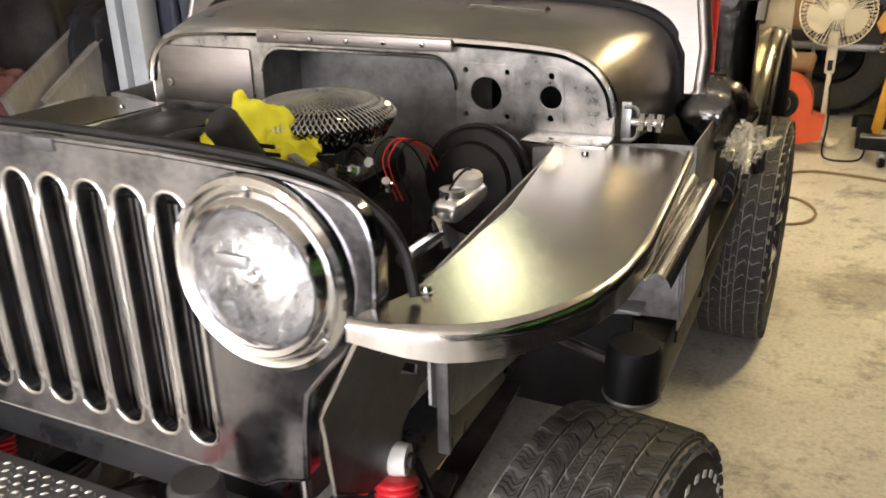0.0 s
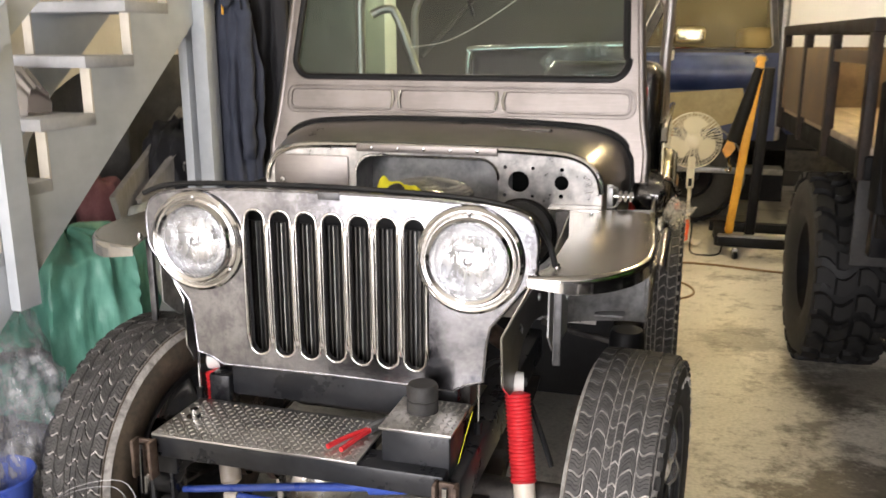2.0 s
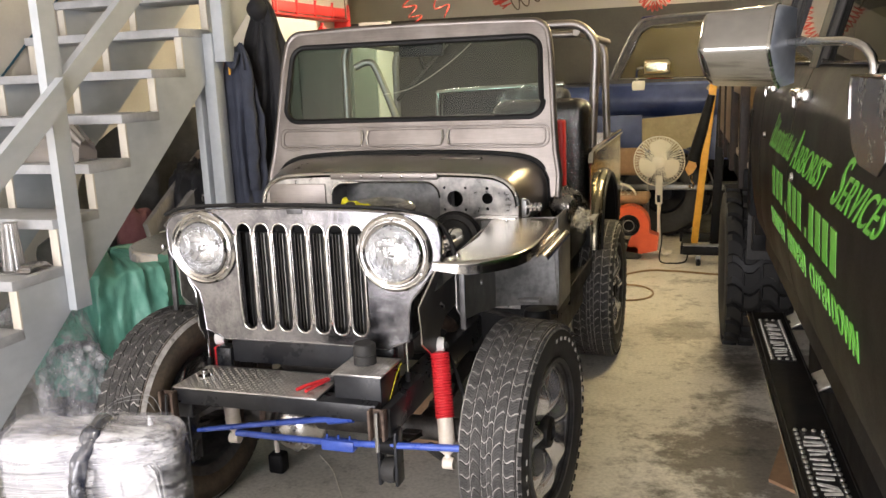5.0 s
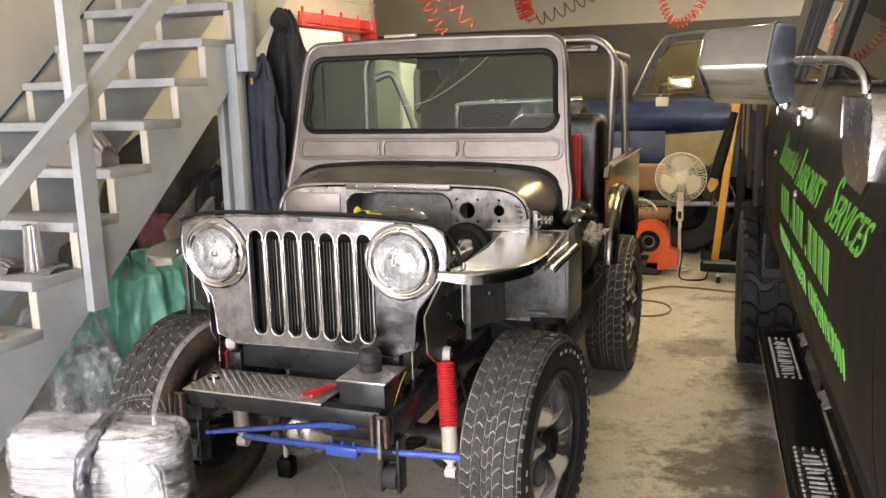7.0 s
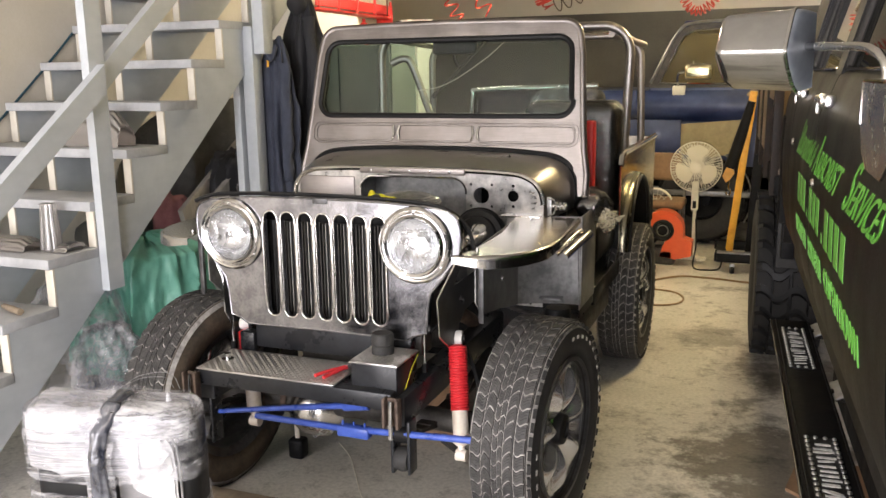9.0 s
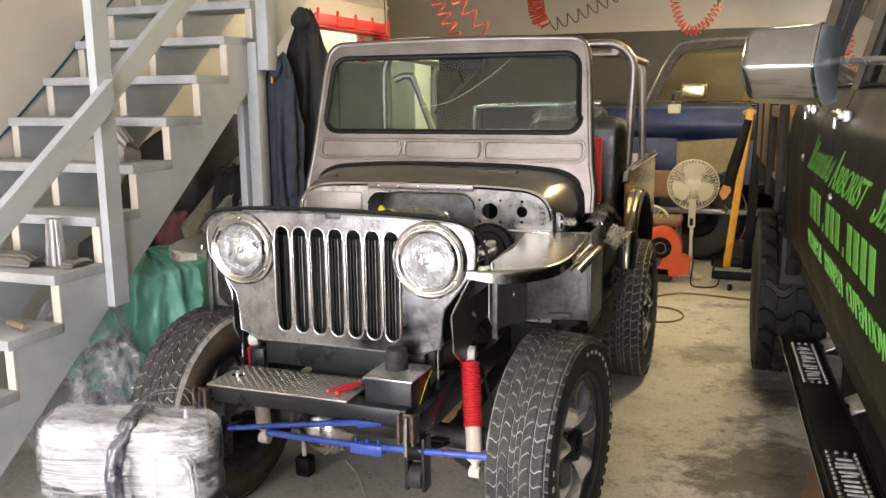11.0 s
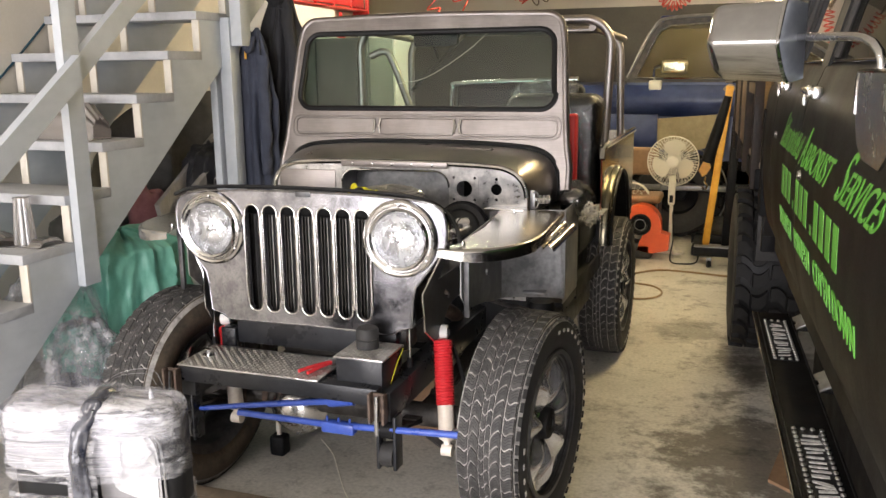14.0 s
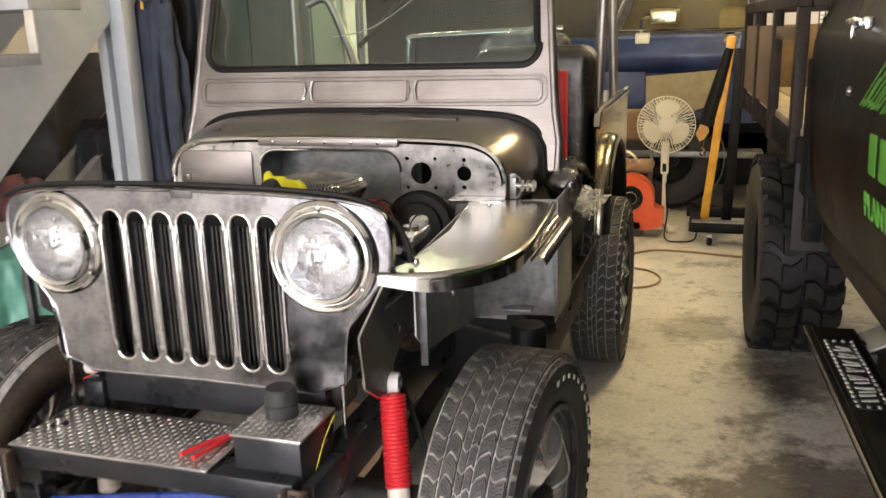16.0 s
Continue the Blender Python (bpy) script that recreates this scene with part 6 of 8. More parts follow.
part("bracket_edge", add_tube(nb(), [(0.677, 0.222, 1.45), (0.677, 0.230, 1.512), (0.677, 0.216, 1.529), (0.677, -0.05, 1.531)], 0.004, 8), M_CHROME, mir)

# lettering: the name and number become plain strokes, the other words are set as they read
def on_side(y, z):
    return Matrix(((0, 0, -1, side_x(z) - 0.0025), (-1, 0, 0, y), (0, 1, 0, z), (0, 0, 0, 1)))


def stroke(y, z, w, h, lean):
    bm = nb()
    pts = [(0, 0), (w, 0), (w + lean, h), (lean, h)]
    add_plate(bm, pts, [], lambda u, v, t: (side_x(z + v) - 0.001 - t, y - u, z + v), 0.0, 0.0015)
    return bm


rnd = random.Random(4)
for y0, y1 in ((1.61, 1.07),):
    y, first = y0, True
    while y > y1:
        h = 0.120 if first else rnd.choice((0.060, 0.064, 0.068, 0.076, 0.100))
        z = 1.277 + rnd.uniform(-0.004, 0.004)
        part("script_stroke", stroke(y, z, 0.013, h, 1.7 * h), M_LETTER, truck)
        part("script_stroke", stroke(y - 0.010 - 1.3 * h * (lift := rnd.choice((0.05, 0.45, 0.85))), z + h * lift, 0.026, 0.011, 0.016), M_LETTER, truck)
        first = False
        y -= rnd.uniform(0.026, 0.034)
for k in range(12):
    yy = 1.460 - 0.1025 * k
    if k in (3, 7):
        part("number_bar", stroke(yy - 0.03, 1.130, 0.026, 0.024, 0.0), M_LETTER, truck)
    else:
        part("number_bar", stroke(yy, 1.130, 0.066, 0.094, 0.0), M_LETTER, truck, "green block standing for a digit")
SLOGAN = (("PLANT'EM", 1.490, 1.026, 1.140, 0.086, 0.0), ("PRUNE'EM", 1.050, 1.027, 0.700, 0.086, 0.0), ("CUT'EM DOWN", 0.620, 1.030, 0.040, 0.086, 0.0),
          ("A", 1.030, 1.270, 0.955, 0.165, 1.5), ("RBORIST", 0.940, 1.272, 0.500, 0.108, 1.5), ("S", 0.370, 1.270, 0.312, 0.165, 1.5), ("ERVICES", 0.300, 1.272, -0.060, 0.108, 1.5))
for text, y, z, ys, sz, lean in SLOGAN:
    ob = letters(text, sz, M_LETTER, on_side(y, z), truck, label="green block capitals reading " + text.lower().replace("'", " "))
    wide = max(v.co.x for v in ob.data.vertices)
    for v in ob.data.vertices:
        v.co.x = v.co.x * (y - ys) / wide + lean * v.co.y
    for v in ob.data.vertices:
        v.co.z += side_x(z) - side_x(z + max(v.co.y, -0.02))
    # each letter is a part of its own
    src = bmesh.new()
    src.from_mesh(ob.data)
    todo = set(src.verts)
    while todo:
        seen, queue = set(), [todo.pop()]
        while queue:
            q = queue.pop()
            if q not in seen:
                seen.add(q)
                queue += [e.other_vert(q) for e in q.link_edges]
        todo -= seen
        one = nb()
        vm = {q: one.verts.new(q.co) for q in seen}
        for f in src.faces:
            if f.verts[0] in seen:
                one.faces.new([vm[q] for q in f.verts])
        me = to_mesh("letter", one, M_LETTER, degrees=20)
        part_of("letter", me, truck, on_side(y, z))
    src.free()
    bpy.data.objects.remove(ob)

# running board
board = part("running_board", add_box(nb(), 0.652, 0.790, -1.6, 1.965, 0.535, 0.575, 0.006), M_GRIT, truck, "black running board with bright edge")
part("bright_edge", add_box(nb(), 0.646, 0.651, -1.6, 1.965, 0.560, 0.577, 0.0015), M_CHROME, board)
part("board_rib", add_box(nb(), 0.664, 0.667, -1.6, 1.95, 0.5752, 0.580, 0.001), M_BLACK, board)
part("board_rib", add_box(nb(), 0.780, 0.784, -1.6, 1.95, 0.5752, 0.580, 0.001), M_BLACK, board)


def step_plate(yc):
    p = part("step_plate", add_box(nb(), 0.678, 0.762, yc - 0.235, yc + 0.235, 0.5755, 0.579, 0.001), M_BLACK, board, "black step plate with bright studs and strokes")
    stud = add_lathe(nb(), [(0.0062, 0.0), (0.006, 0.004), (0.003, 0.006), (0.0, 0.006)], (0, 0, 0), (0, 0, 1), 8)
    me = to_mesh("stud", stud, M_PLATE)
    n = 17
    for i in range(n):
        for x in (0.685, 0.755):
            part_of("stud", me, p, pose(x, yc - 0.225 + 0.45 * i / (n - 1), 0.579))
    for x in (0.708, 0.732):
        for sy in (-1, 1):
            part_of("stud", me, p, pose(x, yc + sy * 0.226, 0.579))
    rr = random.Random(int(yc * 100))
    for i in range(15):
        bm = nb()
        y0 = yc - 0.198 + 0.0265 * i + rr.uniform(-0.004, 0.004)
        k = rr.choice((-1, 1, 0.3)) * 0.013
        x0, x1 = 0.694 + rr.uniform(0, 0.010), 0.747 - rr.uniform(0, 0.010)
        wide = rr.uniform(0.010, 0.016)
        add_plate(bm, [(x0, y0 + 0.004), (0.72, y0 + k * 0.6), (x1, y0 + k), (x1, y0 + k + wide * 0.7), (0.72, y0 + k * 0.4 + wide), (x0, y0 + wide)], [], lambda u, v, w: (u, v, w), 0.579, 0.5815)
        part("bright_stroke", bm, M_STROKE, p)


step_plate(1.60)
step_plate(0.56)
for yy in (1.86, 1.20, 0.2, -0.8):
    part("board_bracket", add_box(nb(), 0.0, 0.17, yy - 0.07, yy + 0.08, 0.0, 0.007, 0.002, m=Matrix.Translation((0.795, 0, 0.560)) @ pose(0, 0, 0, 0, -28, 0)), M_GALV, board, "grey steel bracket")
    part("bracket_arm", add_box(nb(), 0.79, 1.1, yy - 0.02, yy + 0.02, 0.54, 0.57, 0.004), M_BLACK, board)
# Unseen front pieces and a dark box, added to keep the floor below dim.
part("front_shade_block", add_box(nb(), 0.70, 2.50, -2.12, -1.98, 0.42, 0.72, 0.02), M_GRIT, truck)
part("lower_shade_block", add_box(nb(), 0.76, 2.44, -1.97, -1.90, 0.40, 0.74, 0.01), M_GRIT, truck)
part("underbody_shade_box", add_box(nb(), 0.93, 1.30, -0.55, 2.30, 0.17, 0.70, 0.05, 3), M_GRIT, truck)
part("chassis", add_box(nb(), 0.98, 1.12, -1.8, 4.5, 0.58, 0.75, 0.01), M_BLACK, truck)
part("underbody", add_box(nb(), 0.95, 2.35, -1.7, 4.5, 0.70, 0.73), M_BLACK, truck)

# flat bed
bed = part("bed_frame", add_box(nb(), 0.655, 2.5, 2.46, 4.55, 1.00, 1.09, 0.008), M_GRIT, truck, "black steel bed frame")
for k in range(13):
    part("deck_plank", add_box(nb(), 0.665 + 0.14 * k, 0.665 + 0.14 * k + 0.135, 2.47, 4.54, 1.091, 1.122, 0.004), M_WOOD, bed, "worn wooden deck plank")
rack = part("side_rack", add_box(nb(), 0.635, 0.675, 2.46, 4.55, 1.525, 1.575, 0.004), M_RACK, truck, "black steel stake rack")
for yy in (2.47, 3.15, 3.80, 4.48):
    part("stake", add_box(nb(), 0.635, 0.675, yy, yy + 0.055, 1.00, 1.525, 0.004), M_RACK, rack)
part("rack_board", add_box(nb(), 0.645, 0.665, 3.21, 4.47, 1.12, 1.46, 0.003), M_PLY, rack, "brown plywood side board")
part("rack_slat", add_box(nb(), 0.645, 0.665, 2.53, 3.14, 1.41, 1.46, 0.003), M_PLY, rack)
for yy in (2.47, 4.50):
    part("end_rack", add_box(nb(), 0.68, 2.5, yy, yy + 0.04, 1.525, 1.575, 0.004), M_RACK, rack)
part("front_board", add_box(nb(), 0.68, 2.5, 4.46, 4.485, 1.12, 1.46, 0.003), M_PLY, rack)
part("far_board", add_box(nb(), 2.46, 2.48, 2.5, 4.45, 1.12, 1.46, 0.003), M_PLY, rack)
bm = nb()
for k in range(26):
    add_box(bm, 0.70 + 0.018 * k, 0.7035 + 0.018 * k, 2.476, 2.480, 1.375, 1.522)
for k in range(12):
    add_box(bm, 0.70, 1.155, 2.481, 2.484, 1.377 + 0.013 * k, 1.3795 + 0.013 * k)
tagged(part("mesh_guard", bm, M_BLACK, rack, "perforated steel guard behind the cab"), kind="stuff")
part("strut", add_box(nb(), 0.70, 0.76, 2.44, 2.50, 0.72, 1.05, 0.006), M_BLACK, truck)

TRUCK_TYRE = tyre_meshes(0.452, 0.33, 0.225, 0.026, [(-0.50, -0.27), (-0.25, -0.02), (0.02, 0.25), (0.27, 0.50)], 24, 0.34, 0.3, M_SEAL, M_MUDTYRE, M_MUDTYRE)
TRIM = to_mesh("rim", add_lathe(nb(), [(0.225, 0.13), (0.232, 0.14), (0.235, 0.13), (0.21, 0.10), (0.20, 0.02), (0.09, -0.02), (0.08, 0.06), (0.0, 0.06)], (0, 0, 0), (1, 0, 0), 48), M_BLACK)
for x, yy, turn in ((0.790, 3.36, 180), (2.3, 3.36, 0), (0.95, -1.25, 180), (2.15, -1.25, 0)):
    m = pose(x, yy, 0.449, 0, 0, turn)
    w = part_of("wheel", TRUCK_TYRE[1], truck, m, "coarse black mud tyre")
    for nm, me in (("tread", TRUCK_TYRE[3]), ("tread_base", TRUCK_TYRE[0]), ("inner_sidewall", TRUCK_TYRE[2]), ("rim", TRIM)):
        part_of(nm, me, w, m)
part("rear_axle", add_tube(nb(), [(0.85, 3.36, 0.45), (2.2, 3.36, 0.45)], 0.06, 12), M_GREASE, truck)
part("mudflap", add_box(nb(), 0.70, 0.92, 2.72, 2.73, 0.62, 1.0, 0.002), M_RUBBER, truck)

# the truck stands a few degrees askew
truck.matrix_basis = Matrix.Translation((0.7, 1.0, 0)) @ pose(0, 0, 0, 0, 0, 3.0) @ Matrix.Translation((-0.7, -1.0, 0)) @ pose(1.5, 1.5, 0)


# ---------------------------------------------------------------- rear of the garage
# pedestal fan on a crossed foot
FX, FY2 = -0.012, 5.62
fan = thing("pedestal_fan", (FX, FY2, 0), "off white pedestal fan standing on a flat crossed foot", "fan")
part("foot_bar", add_box(nb(), FX - 0.165, FX + 0.105, FY2 + 0.03, FY2 + 0.07, 0.0, 0.028, 0.008), M_FANWHITE, fan)
part("foot_bar", add_box(nb(), -0.020, 0.020, -0.19, 0.12, 0.0285, 0.052, 0.008, m=Matrix.Translation((FX + 0.02, FY2 + 0.04, 0)) @ pose(0, 0, 0, 0, 0, 14)), M_FANWHITE, fan)
part("pole", add_tube(nb(), [(FX, FY2 + 0.04, 0.05), (FX, FY2 + 0.04, 0.46)], 0.015, 12), M_FANWHITE, fan)
part("pole_cone", add_lathe(nb(), [(0.042, 0.0), (0.028, 0.05), (0.016, 0.14)], (FX, FY2 + 0.04, 0.05), (0, 0, 1), 18), M_FANWHITE, fan)
part("neck", add_box(nb(), FX - 0.030, FX + 0.026, FY2 + 0.01, FY2 + 0.06, 0.42, 0.66, 0.012, 3), M_FANWHITE, fan)
part("control", add_box(nb(), FX - 0.016, FX + 0.012, FY2 + 0.004, FY2 + 0.0095, 0.44, 0.50, 0.002), M_SEAL, fan)
part("motor", add_lathe(nb(), [(0.0, 0.10), (0.05, 0.09), (0.058, 0.03), (0.05, -0.04)], (FX, FY2 + 0.06, 0.779), (0, 1, 0), 20), M_FANWHITE, fan)
HC = Vector((FX, FY2, 0.782))
guard = part("guard", add_lathe(nb(), [(0.200, -0.012), (0.206, -0.008), (0.206, 0.012), (0.200, 0.016)], HC, (0, -1, 0), 48), M_FANWHITE, fan, "round wire guard")
for k in range(60):
    a = k * math.tau / 60
    d = Vector((math.cos(a), 0, math.sin(a)))
    part("guard_wire", add_tube(nb(), [HC + d * 0.045 + Vector((0, -0.062, 0)), HC + d * 0.12 + Vector((0, -0.055, 0)), HC + d * 0.18 + Vector((0, -0.03, 0)), HC + d * 0.203], 0.0021, 4), M_FANWHITE, guard)
for r, dy in ((0.09, -0.059), (0.14, -0.05), (0.18, -0.03)):
    part("guard_ring", add_tube(nb(), [HC + Vector((r * math.cos(k * math.tau / 40), dy, r * math.sin(k * math.tau / 40))) for k in range(40)], 0.0015, 4, closed=True), M_FANWHITE, guard)
for k in range(44):
    a = k * math.tau / 44
    d = Vector((math.cos(a), 0, math.sin(a)))
    part("guard_wire", add_tube(nb(), [HC + d * 0.05 + Vector((0, 0.075, 0)), HC + d * 0.16 + Vector((0, 0.06, 0)), HC + d * 0.203], 0.0026, 4), M_FANWHITE, guard)
part("badge", add_lathe(nb(), [(0.0, 0.07), (0.035, 0.068), (0.047, 0.06)], HC, (0, -1, 0), 24), M_FANWHITE, fan)
for k in range(3):
    a0 = radians(100 + 120 * k)
    def blade(u, v):
        r = 0.035 + 0.138 * u * (1 - 0.12 * abs(2 * v - 1) ** 2)
        a = a0 + (v - 0.5) * (0.70 + 0.60 * math.sin(u * math.pi * 0.72)) - 0.25 * u
        return HC + Vector((r * math.cos(a), 0.02 - 0.035 * (v - 0.5), r * math.sin(a)))
    part("blade", add_sheet(nb(), blade, 8, 8, 0.003), M_FANWHITE, fan)

# red blower
BX, BZ = -0.230, 0.287
blower = thing("blower", (BX, 5.42, 0), "orange red snail shaped floor blower with dark inlet", "blower")
scroll = arc(BX, BZ, 0.160, 178, 0, 22) + [(BX + 0.163, BZ - 0.06), (BX + 0.232, BZ - 0.085), (BX + 0.225, BZ - 0.205), (BX + 0.10, BZ - 0.235), (BX - 0.02, BZ - 0.215), (BX + 0.0, BZ - 0.13)] + arc(BX, BZ, 0.088, -75, 176, 22)
bm = nb()
add_plate(bm, scroll, [], lambda u, v, w: (u, w, v), 5.38, 5.53)
bmesh.ops.bevel(bm, geom=[e for e in bm.edges if len(e.link_faces) == 2 and e.calc_face_angle(0) > 1.2 and abs(e.verts[0].co.y - e.verts[1].co.y) < 1e-4], offset=0.010, segments=2, affect="EDGES")
part("volute", bm, M_ORANGE, blower)
part("inlet", add_lathe(nb(), [(0.088, -0.02), (0.088, 0.004), (0.076, 0.010), (0.062, 0.006), (0.055, -0.05), (0.0, -0.05)], (BX, 5.38, BZ), (0, -1, 0), 28), M_BLACK, blower, "black inlet ring")
part("inlet_ring", add_lathe(nb(), [(0.040, 0.010), (0.044, 0.014), (0.048, 0.010)], (BX, 5.375, BZ), (0, -1, 0), 24), M_GALV, blower)
part("motor", add_lathe(nb(), [(0.0, 0.0), (0.085, 0.0), (0.09, 0.02), (0.09, 0.16), (0.0, 0.17)], (BX - 0.13, 5.44, BZ - 0.06), (0, 1, 0), 20), M_BLACK, blower, "dark motor drum")
part("stand", add_box(nb(), BX - 0.19, BX + 0.10, 5.38, 5.56, 0.0, 0.14, 0.03, 3), M_GREASE, blower)

# round floor fan half hidden behind the blower
drum = thing("floor_fan", (-0.342, 5.75, 0), "round pale floor fan behind the red blower", "fan")
DC = Vector((-0.342, 5.75, 0.436))
part("rim", add_lathe(nb(), [(0.140, -0.02), (0.148, -0.015), (0.148, 0.05), (0.140, 0.055)], DC, (0, -1, 0), 40), M_FANWHITE, drum)
for r in (0.06, 0.10):
    part("ring", add_tube(nb(), [DC + Vector((r * math.cos(k * math.tau / 32), -0.045, r * math.sin(k * math.tau / 32))) for k in range(32)], 0.002, 5, closed=True), M_FANWHITE, drum)
for k in range(18):
    a = k * math.tau / 18
    part("wire", add_tube(nb(), [DC + Vector((0.03 * math.cos(a), -0.05, 0.03 * math.sin(a))), DC + Vector((0.142 * math.cos(a), -0.03, 0.142 * math.sin(a)))], 0.0016, 4), M_FANWHITE, drum)
part("hub", add_lathe(nb(), [(0.0, 0.06), (0.034, 0.056), (0.036, -0.03)], DC, (0, -1, 0), 20), M_FANWHITE, drum)
part("stand", add_box(nb(), DC.x - 0.10, DC.x + 0.10, 5.72, 5.80, 0.0, DC.z - 0.14, 0.012), M_FANWHITE, drum)

# grey crate and a round chair behind
single("floor_crate", add_box(nb(), -0.42, -0.30, 5.08, 5.30, 0.0, 0.19, 0.01), M_LOCKER, (-0.36, 5.19, 0), "small grey crate on the floor", "crate")
chair = thing("shop_chair", (-0.35, 6.0, 0), "brown padded shop chair before the blue pickup", "chair")
part("backrest", add_box(nb(), -0.50, -0.16, 5.95, 6.03, 0.62, 0.86, 0.035, 4), M_CARD, chair, "pinkish brown padded back")
part("seat", add_box(nb(), -0.50, -0.10, 5.60, 5.96, 0.42, 0.49, 0.03, 3), M_CARD, chair)
for x, yy in ((-0.47, 5.65), (-0.13, 5.65), (-0.47, 5.98), (-0.13, 5.98)):
    part("leg", add_tube(nb(), [(x, yy, 0.0), (x, yy, 0.44 if yy < 5.9 else 0.7)], 0.012, 8), M_GALV, chair)

# engine hoist
hoist = thing("engine_hoist", (0.33, 5.4, 0), "orange and black folding engine hoist with chain hook", "hoist")
part("mast", add_box(nb(), -0.028, 0.028, -0.028, 0.028, 0.0, 1.32, 0.006, m=Matrix.Translation((0.275, 5.52, 0.08)) @ pose(0, 0, 0, 3, 5.5, 0)), M_HOIST, hoist, "orange steel mast")
part("post", add_box(nb(), -0.035, 0.035, -0.035, 0.035, 0.0, 1.25, 0.006, m=Matrix.Translation((0.43, 5.62, 0.06)) @ pose(0, 0, 0, 0, 2, 0)), M_BLACK, hoist, "black steel post")
ram = part("ram", add_tube(nb(), [(0.392, 5.44, 1.315), (0.330, 5.46, 1.06), (0.262, 5.48, 0.800)], [0.030, 0.044, 0.052], 14), M_BLACK, hoist, "black hydraulic ram")
part("ram_cap", add_lathe(nb(), [(0.0, 0.05), (0.022, 0.045), (0.028, 0.0), (0.0, 0.0)], (0.400, 5.50, 1.290), (0.1, 0, 1), 14), M_CHROME, ram)
part("strap", add_tube(nb(), curve([(0.36, 5.48, 1.36), (0.40, 5.46, 1.39), (0.43, 5.48, 1.36)], 5), 0.018, 8), M_WOOD, hoist)
blk = part("chain_block", add_plate(nb(), [(0.195, 0.72), (0.225, 0.79), (0.27, 0.80), (0.285, 0.74), (0.255, 0.69), (0.225, 0.67)], [], lambda u, v, w: (u, w, v), 5.56, 5.62), M_HOIST, hoist, "orange chain block")
part("hook", add_tube(nb(), curve([(0.245, 5.59, 0.67), (0.245, 5.59, 0.62), (0.262, 5.59, 0.60), (0.255, 5.59, 0.57), (0.235, 5.59, 0.57), (0.228, 5.59, 0.59)], 6), 0.009, 8), M_CHROME, blk, "steel hook")
part("leg", add_box(nb(), 0.20, 0.78, 5.28, 5.36, 0.075, 0.145, 0.006), M_BLACK, hoist, "black base leg")
part("leg_cap", add_box(nb(), 0.20, 0.78, 5.281, 5.358, 0.1455, 0.155, 0.003), M_GALV, hoist)
part("leg", add_box(nb(), 0.18, 0.26, 5.3, 5.9, 0.075, 0.145, 0.006), M_BLACK, hoist)
part("leg", add_box(nb(), 0.15, 0.80, 5.80, 5.88, 0.075, 0.145, 0.006), M_BLACK, hoist)
for x, yy in ((0.32, 5.23), (0.2, 5.88), (0.74, 5.25), (0.76, 5.86)):
    c = part("caster", add_lathe(nb(), [(0.0, -0.014), (0.026, -0.014), (0.029, 0.0), (0.026, 0.014), (0.0, 0.014)], (x, yy, 0.029), (1, 0.3, 0), 16), M_BLACK, hoist, "swivel caster")
    part("fork", add_box(nb(), x - 0.02, x + 0.02, yy - 0.005, yy + 0.03, 0.03, 0.078, 0.004), M_GALV, c)

# blue pickup standing across the rear
blue = thing("blue_pickup", (0.2, 7.3, 0), "faded blue old pickup with its front wing removed", "truck")
BY = 6.50
bm = nb()
door = [(-0.56, 0.70), (-0.54, 1.36), (-0.505, 1.435), (-0.30, 1.86)] + arc(-0.13, 1.80, 0.16, 140, 90, 5) + [(0.44, 1.975), (0.545, 1.90), (0.60, 1.44), (0.62, 0.70)]
window = [(-0.445, 1.44), (-0.285, 1.77), (-0.235, 1.85), (-0.15, 1.90), (0.40, 1.925), (0.495, 1.87), (0.545, 1.46), (0.52, 1.43)]
add_plate(bm, door, [window], lambda u, v, w: (u, w + 0.06 * max(v - 1.4, 0), v), BY, BY + 0.06)
part("door", bm, M_BLUE, blue, "blue door with a brightwork window frame")
bm = nb()
bm.faces.new([bm.verts.new((u, BY + 0.05 + 0.06 * max(v - 1.4, 0), v)) for u, v in window])
gl2 = part("door_window", bm, M_PALEGLASS, blue, "door window with amber light in its glass")
gl2.visible_shadow = False
part("window_frame", add_tube(nb(), [(u, BY - 0.002 + 0.06 * max(v - 1.4, 0), v) for u, v in window], 0.009, 8, closed=True), M_CHROME, blue)
trimline = [(-0.535, 1.40), (-0.505, 1.435), (-0.30, 1.86)] + arc(-0.13, 1.80, 0.16, 140, 90, 5) + [(0.44, 1.975), (0.545, 1.90), (0.60, 1.44), (0.60, 1.40)]
bm = nb()
add_plate(bm, trimline, [window], lambda u, v, w: (u, w + 0.06 * max(v - 1.4, 0), v), BY - 0.006, BY - 0.002)
part("window_surround", bm, M_GREASE, blue, "dark stained window surround")
part("gutter", add_tube(nb(), curve([(-0.52, BY, 1.44), (-0.30, BY + 0.02, 1.88), (-0.12, BY + 0.03, 1.97), (0.45, BY + 0.03, 1.985)], 6), 0.014, 8), M_GALV, blue)
part("cab_roof", add_box(nb(), -0.25, 0.60, BY + 0.03, BY + 1.6, 1.93, 1.99, 0.025, 3), M_BLUE, blue)
part("cab_rear", add_box(nb(), 0.60, 0.66, BY + 0.02, BY + 1.6, 0.7, 1.93, 0.02), M_GALV, blue, "grey rear cab pillar")
part("far_door", add_box(nb(), -0.5, 0.6, BY + 1.55, BY + 1.62, 0.7, 1.42), M_BLUE, blue)
part("bench_seat", add_box(nb(), 0.32, 0.56, BY + 0.12, BY + 1.45, 0.9, 1.60, 0.05, 3), M_TAN, blue, "tan bench seat")
